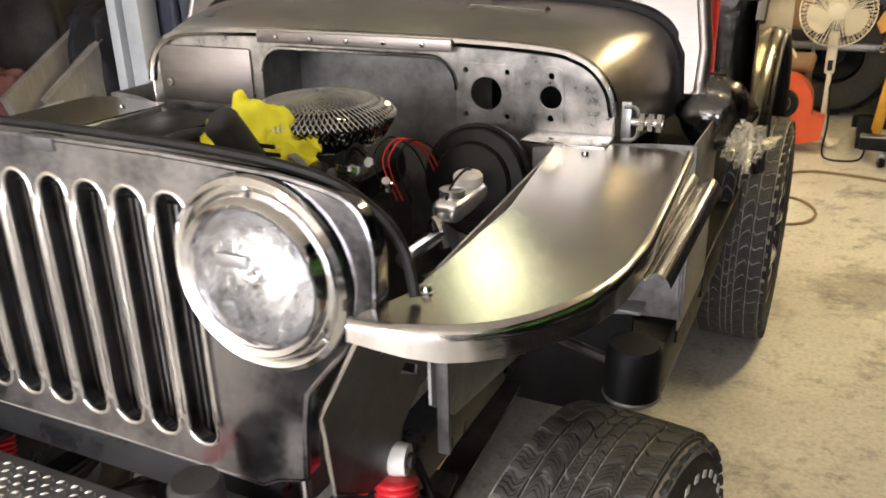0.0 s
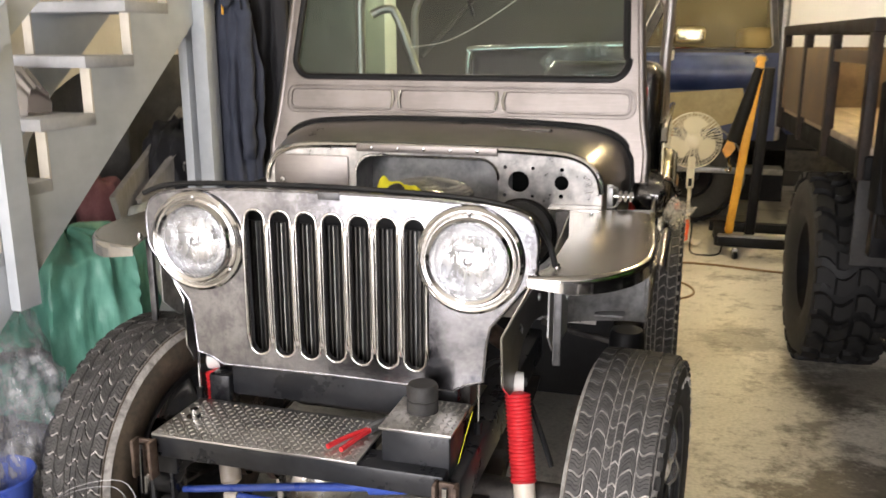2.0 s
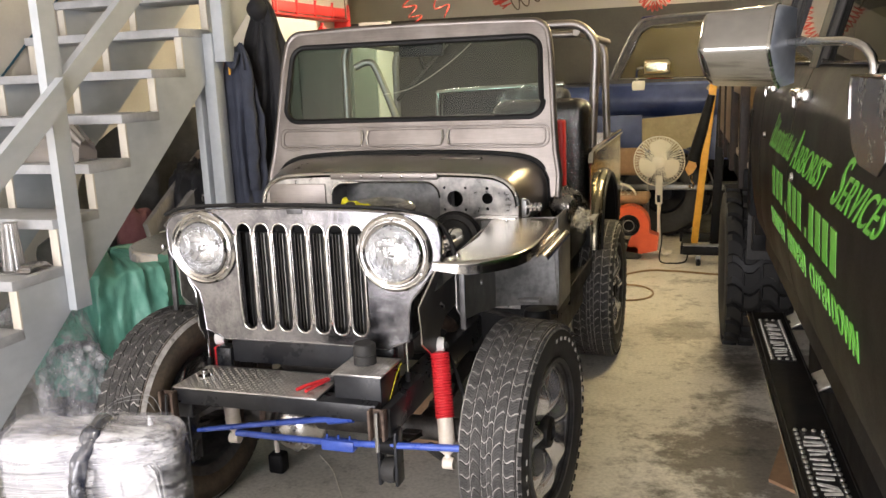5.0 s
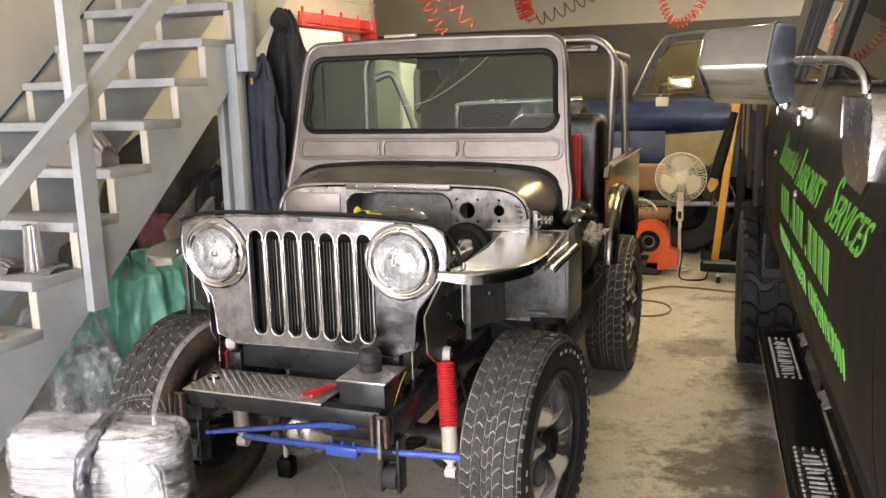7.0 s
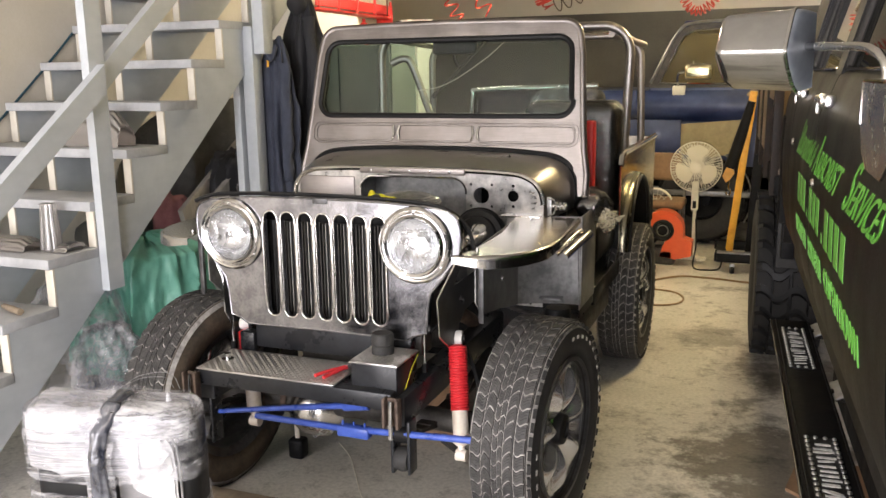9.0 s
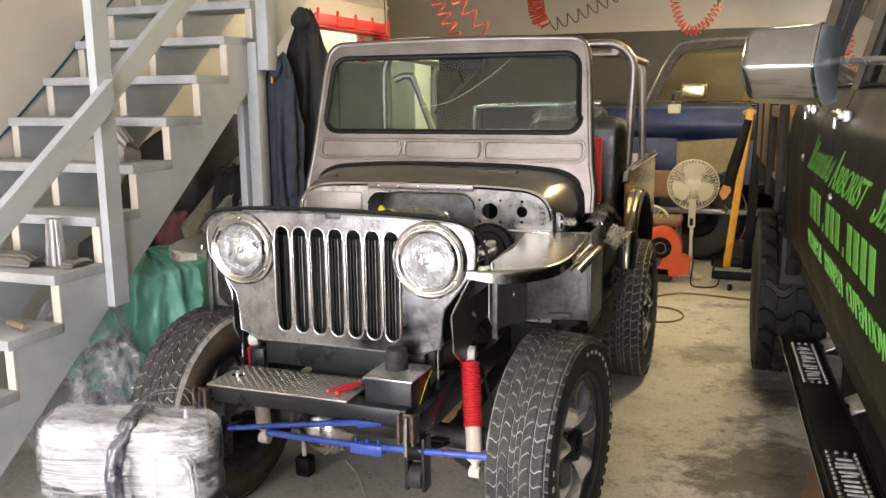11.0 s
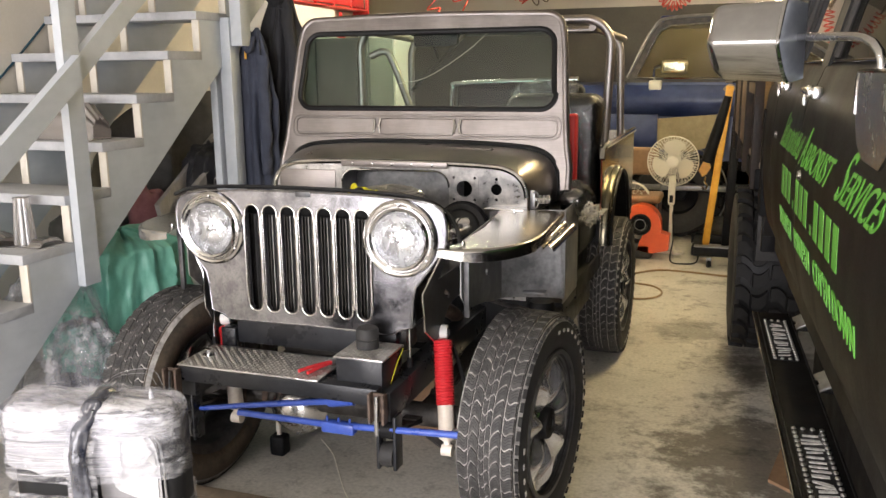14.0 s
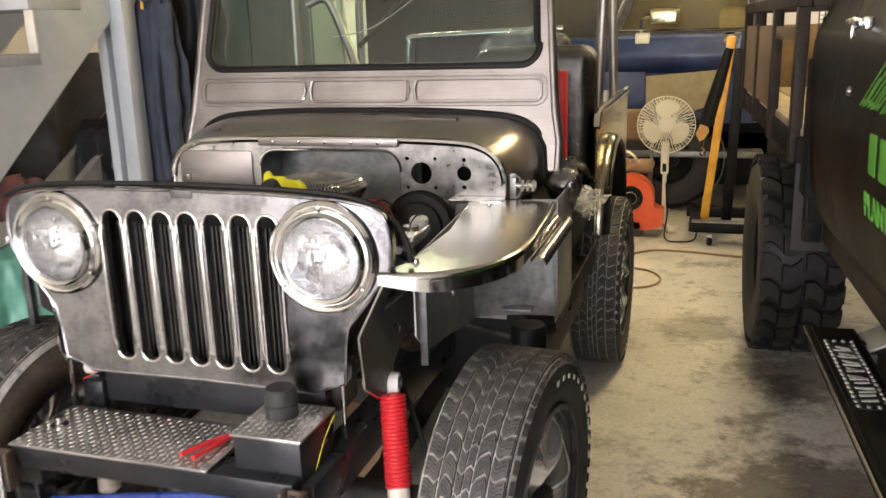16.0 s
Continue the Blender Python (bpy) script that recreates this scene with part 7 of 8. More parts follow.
def fender(a, b):
    x = -1.5 + 1.98 * a
    return (x, BY - 0.05 - 0.10 * math.sin(b * math.pi) + 0.02, 1.37 - 0.26 * b)
part("front_wing", add_sheet(nb(), fender, 12, 10, 0.01), M_BLUE, blue, "blue wing remnant with a highlight")
part("door_handle", add_tube(nb(), [(0.34, BY - 0.03, 1.405), (0.48, BY - 0.03, 1.41)], 0.014, 8), M_CHROME, blue)
bm = nb()
add_plate(bm, [(-0.215, 1.085), (0.34, 1.13), (0.36, 1.0), (0.30, 0.86), (0.10, 0.80), (-0.12, 0.80), (-0.21, 0.83)], [], lambda u, v, w: (u, w, v), BY - 0.19, BY - 0.16)
part("inner_wing", bm, M_TAN, blue, "tan primer inner wing")
part("blue_skirt", add_box(nb(), -1.5, -0.22, BY - 0.14, BY - 0.11, 0.75, 1.12, 0.004), M_BLUE, blue)
bonnet = part("bonnet", add_box(nb(), -1.6, -0.5, BY, BY + 1.6, 1.33, 1.38, 0.02), M_BLUE, blue)
pm = part("wing_mirror", add_box(nb(), -0.20, 0.03, BY - 0.26, BY - 0.17, 1.475, 1.605, 0.03, 4), M_BRASS, blue, "yellowed chrome rectangular door mirror")
part("mirror_arm", add_tube(nb(), curve([(-0.19, BY - 0.22, 1.54), (-0.25, BY - 0.2, 1.53), (-0.27, BY - 0.12, 1.46), (-0.26, BY - 0.03, 1.40)], 6), 0.011, 8), M_CHROME, pm)
part("mirror_foot", add_box(nb(), -0.315, -0.205, BY - 0.09, BY - 0.001, 1.335, 1.42, 0.012), M_FANWHITE, pm)
for x in (-0.02, 2.6):
    m = pose(x, BY + 0.02, 0.40, 0, 0, -90) @ Matrix.Scale(0.88, 4)
    w = part_of("wheel", TRUCK_TYRE[1], blue, m, "black pickup tyre")
    for nm, me in (("tread", TRUCK_TYRE[3]), ("tread_base", TRUCK_TYRE[0]), ("inner_sidewall", TRUCK_TYRE[2]), ("rim", TRIM)):
        part_of(nm, me, w, m)
part("chassis", add_box(nb(), -1.5, 3.2, BY + 0.3, BY + 0.42, 0.42, 0.60, 0.01), M_GREASE, blue)
part("arch_lip", add_tube(nb(), [(-0.02 + 0.43 * math.cos(radians(q)), BY - 0.10, 0.42 + 0.43 * math.sin(radians(q))) for q in range(-30, 75, 7)], 0.008, 6), M_GALV, blue, "grey arch edge")
part("inner_arch", add_box(nb(), -0.75, 0.75, BY + 0.30, BY + 0.34, 0.15, 1.05), M_BLACK, blue)
part("splash_tray", add_box(nb(), -0.6, 0.7, BY - 0.15, BY + 0.1, 0.44, 0.49, 0.01), M_GALV, blue)
part("rear_bed", add_box(nb(), 0.70, 3.0, BY + 0.02, BY + 1.6, 0.75, 1.36, 0.03), M_BLUE, blue)


# coil hoses
def coil(name, pts, r, turns, wire, mat, label):
    path = curve(pts, 24)
    n = turns * 14
    out = []
    for k in range(n + 1):
        f = k / n * (len(path) - 1)
        i = min(int(f), len(path) - 2)
        p = path[i].lerp(path[i + 1], f - i)
        d = (path[i + 1] - path[i]).normalized()
        u = d.orthogonal().normalized()
        w = d.cross(u)
        a = k / 14 * math.tau
        out.append(p + (u * math.cos(a) + w * math.sin(a)) * r)
    bm = nb()
    add_tube(bm, out, wire, 6)
    return single(name, bm, mat, pts[0], label, "air hose", "coiled air hoses")


coil("air_hose", [(-2.30, 5.7, 2.745), (-2.30, 5.7, 2.55), (-2.28, 5.7, 2.38), (-2.20, 5.75, 2.20), (-2.12, 5.8, 2.02)], 0.055, 9, 0.007, M_HOSE, "red coiled air hose hanging from the ceiling")
coil("air_hose", [(-2.22, 5.72, 2.745), (-2.20, 5.72, 2.50), (-2.10, 5.75, 2.36), (-1.98, 5.8, 2.22), (-1.85, 5.85, 2.08)], 0.055, 6, 0.007, M_HOSE, "red coiled air hose hanging from the ceiling")
coil("air_hose", [(-1.70, 6.6, 2.72), (-1.66, 6.6, 2.50), (-1.58, 6.6, 2.32), (-1.50, 6.6, 2.15)], 0.05, 9, 0.007, M_HOSE, "red coiled air hose hanging from the ceiling")
coil("air_hose", [(-1.60, 6.6, 2.42), (-1.58, 6.58, 2.30), (-1.55, 6.6, 2.20)], 0.075, 9, 0.008, M_HOSE, "red coiled air hose bunched below its hook")
coil("air_hose", [(-1.45, 6.6, 2.16), (-1.15, 6.6, 2.26), (-0.85, 6.6, 2.40), (-0.55, 6.6, 2.60)], 0.055, 10, 0.006, M_CORD, "brown coiled air hose stretched across the ceiling")
coil("air_hose", [(-0.31, 6.6, 2.45), (-0.30, 6.6, 2.30), (-0.24, 6.6, 2.14), (-0.14, 6.6, 2.07), (-0.02, 6.6, 2.14), (0.07, 6.6, 2.28)], 0.04, 20, 0.006, M_HOSE, "red coiled air hose hanging in a loop")
for x, z in ((-0.31, 2.44), (0.07, 2.28)):
    single("hose_hanger", add_tube(nb(), [(x, 6.6, z), (x + 0.006, 6.6, 2.749)], 0.008, 6), M_CORD, (x, 6.6, z), "dark cord from the ceiling holding the hose loop", "cord")
single("hose_hook", add_tube(nb(), [(0.08, 6.6, 2.30), (0.09, 6.6, 2.48), (0.09, 6.6, 2.75)], [0.022, 0.010, 0.008], 8), M_CORD, (0.09, 6.6, 2.75), "dark hose hanger below the ceiling", "hook")
single("ceiling_cord", add_tube(nb(), curve([(0.09, 6.6, 2.47), (0.5, 6.65, 2.40), (1.4, 6.75, 2.36), (2.9, 6.9, 2.48), (4.395, 7.0, 2.62)], 8), 0.004, 6), M_CORD, (0, 6.7, 2.36), "thin cord strung below the ceiling", "cord")
single("pull_cord", add_tube(nb(), [(-2.45, 4.95, 2.75), (-2.43, 4.95, 2.02)], 0.006, 6), M_CORD, (-2.43, 4.95, 2.75), "dark cord hanging from the ceiling", "cord")

# wall rack, bin and bottle on the wall beyond the stairs
rackw = thing("wall_rack", (-2.90, 5.1, 2.0), "red painted tray rack on the cream wall", "rack")
part("front_rail", add_box(nb(), -2.80, -2.785, 4.42, 5.82, 2.085, 2.165, 0.004), M_REDPAINT, rackw)
part("tray", add_box(nb(), -2.945, -2.785, 4.42, 5.82, 2.06, 2.072, 0.003), M_REDPAINT, rackw)
for k in range(5):
    part("hook", add_tube(nb(), [(-2.79, 4.46 + 0.33 * k, 2.07), (-2.78, 4.46 + 0.33 * k, 2.20)], 0.012, 8), M_REDPAINT, rackw)
part("end_plate", add_box(nb(), -2.945, -2.785, 5.82, 5.835, 1.98, 2.17, 0.003), M_REDPAINT, rackw)
single("storage_bin", add_box(nb(), -2.945, -2.70, 3.95, 4.98, 1.80, 2.03, 0.03, 3), M_WHITE, (-2.82, 4.4, 1.80), "white plastic storage bin on a wall shelf", "bin")
structure("trim_shelf", add_box(nb(), -2.948, -2.66, 3.6, 6.1, 1.765, 1.799, 0.004), M_LOCKER, "grey wall shelf")
single("spray_can", add_lathe(nb(), [(0.0, 0.0), (0.035, 0.0), (0.036, 0.16), (0.028, 0.18), (0.014, 0.185), (0.014, 0.215), (0.0, 0.216)], (-2.72, 5.10, 1.80), (0, 0, 1), 18), M_REDPAINT, (-2.72, 5.10, 1.80), "red spray can with white cap", "can")

# lockers and shelf seen through the windscreen
lock = thing("locker", (-2.45, 4.2, 0), "grey green steel lockers by the wall", "locker")
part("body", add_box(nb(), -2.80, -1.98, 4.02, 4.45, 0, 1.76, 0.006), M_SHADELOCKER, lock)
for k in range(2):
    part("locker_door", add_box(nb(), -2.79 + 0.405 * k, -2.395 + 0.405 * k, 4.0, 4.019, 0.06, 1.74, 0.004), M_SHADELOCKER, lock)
shelf = thing("shelf_unit", (-2.60, 5.7, 0), "pale shelf unit holding bottles", "shelf")
for z in (0.5, 0.95, 1.475):
    part("shelf", add_box(nb(), -2.76, -2.44, 5.55, 5.95, z, z + 0.025, 0.003), M_WHITE, shelf)
for x in (-2.76, -2.44):
    part("upright", add_box(nb(), x - 0.015, x + 0.015, 5.55, 5.95, 0, 1.95, 0.003), M_WHITE, shelf)
part("back", add_box(nb(), -2.76, -2.44, 5.95, 5.97, 0, 2.05), M_WHITE, shelf)
rb = random.Random(7)
for z in (0.975, 1.50):
    for k in range(3):
        x = -2.70 + 0.10 * k
        h = rb.uniform(0.14, 0.26)
        single("bottle", add_lathe(nb(), [(0.0, 0.0), (0.036, 0.0), (0.038, h * 0.7), (0.02, h * 0.85), (0.016, h), (0.0, h)], (x, 5.68, z), (0, 0, 1), 14), (M_FANWHITE, M_LOCKER, M_WHITE, M_LOCKER, M_FANWHITE)[k % 5], (x, 5.68, z), "plastic bottle standing on the pale shelf", "bottle", "bottles")


# ---------------------------------------------------------------- cloth and clutter by the stairs
def hanging(name, x, y, z0, z1, w, d, folds, mat, label, cat, seed, shoulder=0.25, hem=1.0):
    """Cloth hanging in folds: a closed, gathered tube."""
    rr = random.Random(seed)
    ph = [rr.uniform(0, 6) for _ in range(4)]
    def f(a, b):
        t = a * math.tau
        s = min(1, shoulder + (1 - shoulder) * (b / 0.22) ** 0.7) if b < 0.22 else 1 + (hem - 1) * (b - 0.22) / 0.78
        k = 1 + 0.22 * math.sin(folds * t + ph[0] + 1.5 * b) * min(1, b * 3) + 0.13 * math.sin((folds + 4) * t + ph[1] - 3 * b) + 0.30 * noise.noise(Vector((math.cos(t) * 2.5, math.sin(t) * 2.5, b * 9 + seed)))
        return (x + w / 2 * s * k * math.cos(t) + 0.015 * math.sin(5 * b + ph[2]), y + d / 2 * s * k * math.sin(t), z1 - (z1 - z0) * b + 0.012 * math.sin(3 * t + ph[3]))
    bm = nb()
    add_sheet(bm, f, 60, 34, 0.0, closed_u=True)
    return single(name, bm, mat, (x, y, z1), label, cat, degrees=80)


cov = hanging("coverall", -1.925, 2.42, 0.62, 1.75, 0.20, 0.13, 6, M_DENIM, "blue grey coverall hanging from the stair post", "clothing", 3, 0.30, 1.12)
part("collar", add_tube(nb(), curve([(-1.97, 2.38, 1.76), (-1.93, 2.34, 1.69), (-1.905, 2.34, 1.64), (-1.885, 2.36, 1.71)], 6), 0.016, 8), M_DENIM, cov)
part("zip", add_tube(nb(), [(-1.925, 2.345, 1.68), (-1.92, 2.335, 1.60)], 0.006, 6), M_HOIST, cov)
jk = hanging("jacket", -1.86, 2.60, 0.80, 1.985, 0.21, 0.14, 5, M_JACKET, "black jacket hanging behind the coverall", "clothing", 9, 0.22, 1.15)


def sleeve(parent, pts, r, mat):
    n = 18
    path = curve(pts, 6)
    def f(a, b):
        k = b * (len(path) - 1)
        i = min(int(k), len(path) - 2)
        p = path[i].lerp(path[i + 1], k - i)
        t = a * math.tau
        w = noise.noise(Vector((math.cos(t) * 1.5, math.sin(t) * 1.5, b * 9 + r * 100)))
        return (p.x + r * (1 - 0.25 * b + 0.35 * w) * math.cos(t), p.y + 0.7 * r * (1 + 0.35 * w) * math.sin(t), p.z)
    return part("sleeve", add_sheet(nb(), f, n, 40, 0.0, closed_u=True), mat, parent, degrees=80)


sleeve(cov, [(-1.855, 2.38, 1.62), (-1.835, 2.36, 1.40), (-1.842, 2.36, 1.15), (-1.85, 2.37, 1.00)], 0.036, M_DENIM)
sleeve(cov, [(-1.995, 2.38, 1.62), (-2.01, 2.37, 1.40), (-2.0, 2.37, 1.15)], 0.034, M_DENIM)
sleeve(jk, [(-1.80, 2.55, 1.86), (-1.765, 2.54, 1.65), (-1.76, 2.54, 1.40), (-1.77, 2.55, 1.22)], 0.040, M_JACKET)
part("hood", add_sheet(nb(), lambda a, b: (-1.86 + 0.055 * (1 - 0.5 * b) * math.cos(a * math.tau) * (0.3 + math.sin(b * 3.0)), 2.56 + 0.05 * (0.3 + math.sin(b * 3.0)) * math.sin(a * math.tau), 1.87 + 0.13 * b), 20, 12, 0.0, closed_u=True), M_JACKET, jk)


def heap(name, x, y, z0, sx, sy, h, mat, label, cat, seed, amp=0.08, freq=3.0, folds=0.0, seg=48):
    """A draped lump standing on its base."""
    off = Vector((seed * 7.1, seed * 3.3, 0))
    def f(a, b):
        t = a * math.tau
        e = math.sin(b * math.pi / 2)
        r = (math.cos((1 - b) * math.pi / 2)) ** 0.5 if b < 1 else 1
        r = max(r, 0.02)
        n = noise.noise(Vector((math.cos(t) * freq * 0.5, math.sin(t) * freq * 0.5, b * freq)) + off)
        fold = folds * math.sin(9 * t + 4 * n) * b
        k = 1 + amp * 3 * n + fold
        return (x + sx * r * k * math.cos(t), y + sy * r * k * math.sin(t), z0 + h * (1 - b ** 2.2) + amp * 0.4 * n * (1 - b))
    bm = nb()
    add_sheet(bm, f, seg, 26, 0.0, closed_u=True)
    return single(name, bm, mat, (x, y, z0), label, cat, degrees=80)


tarp = nb()
def drape(a, b):
    t = a * math.tau
    n1 = noise.noise(Vector((math.cos(t) * 2.2, math.sin(t) * 2.2, b * 1.6 + 3.0)))
    n2 = noise.noise(Vector((math.cos(t) * 5.5, math.sin(t) * 5.5, b * 3.0)))
    if b < 0.28:
        r = 0.05 + 0.83 * (b / 0.28) ** 0.8
        z = 0.80 - 0.06 * (b / 0.28) ** 2
    else:
        f = (b - 0.28) / 0.72
        r = 0.88 + 0.20 * f
        z = 0.74 - 0.54 * f
    ridge = 1 - abs(math.sin(4.5 * t + 2.2 * n1 + 1.2 * b))
    n3 = noise.noise(Vector((math.cos(t) * 13, math.sin(t) * 13, b * 9.0)))
    r *= 1 + (0.15 * ridge ** 1.5 - 0.06) * min(1, b * 2.0) + 0.10 * n1 + 0.08 * n2 + 0.035 * n3
    hem = 0.07 * math.sin(3 * t + 1) * max(0, b - 0.6)
    return (-2.27 + 0.305 * r * math.cos(t), 1.70 + 0.36 * r * math.sin(t), z + 0.035 * n1 + 0.02 * n2 + 0.007 * n3 + hem)
add_sheet(tarp, drape, 220, 80, 0.0, closed_u=True)
single("tarpaulin", tarp, M_GREEN, (-2.24, 1.72, 0.0), "green tarpaulin draped in folds over a heap under the stairs", "tarpaulin", degrees=50)
heap("dark_bag", -2.24, 1.72, 0.0, 0.25, 0.26, 0.66, M_JACKET, "dark bundle beneath the green tarpaulin", "bundle", 21, 0.05)
heap("dark_bag", -1.80, 1.98, 0.0, 0.17, 0.20, 0.60, M_JACKET, "dark cloth bundle behind the wheel", "bundle", 27, 0.08)
heap("dark_bag", -1.86, 1.20, 0.0, 0.12, 0.14, 0.34, M_JACKET, "black cloth bag beside the tyre", "bag", 5, 0.08)
heap("plastic_bag", -2.20, 1.16, 0.0, 0.17, 0.26, 0.72, M_BAG, "clear crumpled plastic bag against the stairs", "bag", 6, 0.09, 9.0, 0.05, 90)
heap("plastic_bag", -2.10, 1.22, 0.0, 0.15, 0.16, 0.50, M_BAG, "clear crumpled plastic bag on the floor", "bag", 8, 0.10, 9.0, 0.05, 90)
tub = single("plastic_tub", add_lathe(nb(), [(0.0, 0.0), (0.10, 0.0), (0.125, 0.20), (0.135, 0.205), (0.13, 0.21), (0.118, 0.195), (0.09, 0.01)], (-2.02, 0.97, 0.0), (0, 0, 1), 32), M_BLUEROD, (-2.02, 0.97, 0), "blue plastic tub on the floor", "tub")
heap("stored_cloth", -2.33, 2.00, 0.0, 0.13, 0.14, 0.95, M_PINK, "faded red cloth bundle under the stairs", "cloth", 13, 0.10)
heap("stored_cloth", -2.12, 2.05, 0.0, 0.18, 0.26, 0.84, M_LOCKER, "grey cloth bundle under the stairs", "cloth", 15, 0.10)
# Added grey cloth: darkens the wall where shade and clutter lie under the stairs.
bk = nb()
def blanket(a, b):
    y = 1.45 + 2.1 * a
    top = min(EDGE[1] + EDGE[2] * (y - EDGE[0]) - 0.06, 1.43)
    n = noise.noise(Vector((a * 7, b * 3, 4.0)))
    m = noise.noise(Vector((a * 22, b * 6, 9.0)))
    return (-2.44 + 0.06 * math.sin(21 * a + 3 * n) + 0.05 * n + 0.025 * m - 0.05 * (1 - b), y, top * b)
add_sheet(bk, blanket, 120, 50, 0.004)
single("blanket", bk, M_GREYCLOTH, (-2.44, 2.4, 0.0), "dark grey cloth in folds, added to darken under the stairs", "blanket", degrees=80)
heap("stored_cloth", -2.22, 2.42, 0.0, 0.16, 0.28, 1.14, M_JACKET, "dark cloth bundle under the stairs", "cloth", 17, 0.14, 6.0, 0.06)
for k, (a, b) in enumerate((((-2.20, 1.92, 0.82), (-2.32, 2.62, 1.12)), ((-2.16, 2.05, 0.80), (-2.15, 2.68, 1.17)))):
    a, b = Vector(a), Vector(b)
    bm = nb()
    d = (b - a)
    add_box(bm, -0.085, 0.085, -0.014, 0.014, 0, d.length, 0.004, m=Matrix.Translation(a) @ d.to_track_quat("Z", "X").to_matrix().to_4x4())
    for j in (0.2, 0.45, 0.7):
        add_lathe(bm, [(0.0, 0.003), (0.006, 0.003), (0.007, 0.0)], a + d * j + Vector((0.02, -0.02, 0.012)), (0, -1, 1), 8)
    single("plank", bm, M_OLDWOOD, a, "weathered wooden plank leaning under the stairs", "plank", "leaning planks")


# clear plastic lamp covers on the treads
def cover(x, y, z, turn):
    c = thing("lamp_cover", (x, y, z), "clear ribbed plastic lamp cover standing on a stair tread", "lamp cover", "lamp covers", turn=turn)
    R0 = ROOT[c]
    def f(a, b):
        t = a * math.tau
        k = 1 - 0.32 * b
        rib = 1 + 0.03 * math.cos(16 * t)
        cx, sx = math.cos(t), math.sin(t)
        p = Vector((0.040 * k * rib * math.copysign(abs(cx) ** 0.6, cx), 0.034 * k * rib * math.copysign(abs(sx) ** 0.6, sx), 0.004 + 0.185 * b))
        return R0 @ p
    part("shell", add_sheet(nb(), f, 64, 6, 0.0, closed_u=True), M_COVER, c)
    bm = nb()
    add_box(bm, -0.026, 0.026, -0.022, 0.022, 0.188, 0.192, 0.001, m=R0)
    part("top", bm, M_COVER, c)
    bm = nb()
    add_box(bm, -0.09, 0.075, -0.06, 0.06, 0.0, 0.004, 0.001, m=R0)
    part("flange", bm, M_COVER, c)


for x, y, z, turn in ((-2.150, 1.02, 0.872, 10),):
    cover(x, y, z, turn)


def lying_cover(x0, x1, y, z, h):
    c = thing("lamp_cover", ((x0 + x1) / 2, y, z), "clear ribbed plastic lamp cover lying on a stair tread", "lamp cover", "lamp covers")
    def f(a, b):
        t = a * math.pi
        rib = 1 + 0.05 * math.cos(40 * a)
        return (x0 + (x1 - x0) * b, y - 0.055 * math.cos(t) * rib, z + 0.002 + h * math.sin(t) ** 0.6 * rib * (1 if 0.02 < b < 0.98 else 0.6))
    part("shell", add_sheet(nb(), f, 60, 8, 0.001), M_COVER, c)
    part("lip", add_box(nb(), x0, x1, y - 0.07, y + 0.07, z + 0.001, z + 0.004, 0.001), M_COVER, c)


lying_cover(-2.50, -2.21, 0.99, 0.872, 0.05)
lying_cover(-2.095, -2.03, 1.03, 0.872, 0.03)
lying_cover(-2.52, -2.11, 1.46, 1.254, 0.150)
single("brush_handle", add_tube(nb(), [(-2.17, 0.775, 0.698), (-2.10, 0.752, 0.697), (-2.040, 0.735, 0.696)], [0.011, 0.014, 0.013], 10), M_WOOD, (-2.08, 0.75, 0.66), "short wooden brush handle lying on a tread", "handle")
single("wall_cable", add_tube(nb(), curve([(-2.94, 0.9, 0.86), (-2.94, 1.757, 1.535), (-2.94, 2.126, 1.849), (-2.94, 2.341, 2.044), (-2.94, 2.573, 2.241), (-2.94, 3.1, 2.68)], 8), 0.006, 8), M_CABLE, (-2.94, 1.9, 1.95), "blue green cable along the wall", "cable")

# ---------------------------------------------------------------- loose things on the jeep and the floor
rag = nb()
def cloth(a, b):
    n = noise.noise_vector(Vector((a * 4.5, b * 4.5, 2.2)))
    m = noise.noise_vector(Vector((a * 11, b * 11, 7.0)))
    return (-0.935 + 0.235 * a + 0.03 * n.x, 1.27 + 0.10 * b + 0.025 * n.y, 0.975 + 0.085 * b + 0.045 * math.sin(a * math.pi * 1.15) * b + 0.035 * n.z + 0.014 * m.z)
add_sheet(rag, cloth, 40, 24, 0.003)
yr = single("yellow_rag", rag, M_YELLOW, (-0.92, 1.42, 0.96), "bright yellow rag lying over the engine", "rag", degrees=80)
for k in range(4):
    part("printed_bar", add_box(nb(), -0.745 + 0.010 * (k % 3), -0.715 + 0.010 * (k % 3), 1.252, 1.256, 1.055 - 0.013 * k, 1.062 - 0.013 * k, 0.001), M_SEAL, yr)
pl = thing("pliers", (-0.74, 0.79, 0.586), "red handled pliers lying on the plate", "pliers")
part("handle", add_tube(nb(), curve([(-0.780, 0.728, 0.597), (-0.760, 0.775, 0.598), (-0.725, 0.835, 0.597)], 6), [0.0062] * 13, 8), M_RED, pl)
part("handle", add_tube(nb(), curve([(-0.745, 0.722, 0.597), (-0.733, 0.775, 0.598), (-0.718, 0.835, 0.597)], 6), [0.0062] * 13, 8), M_RED, pl)
part("jaw", add_tube(nb(), [(-0.722, 0.835, 0.597), (-0.712, 0.86, 0.597), (-0.700, 0.905, 0.597)], [0.012, 0.013, 0.005], 8), M_GALV, pl)
bag = nb()
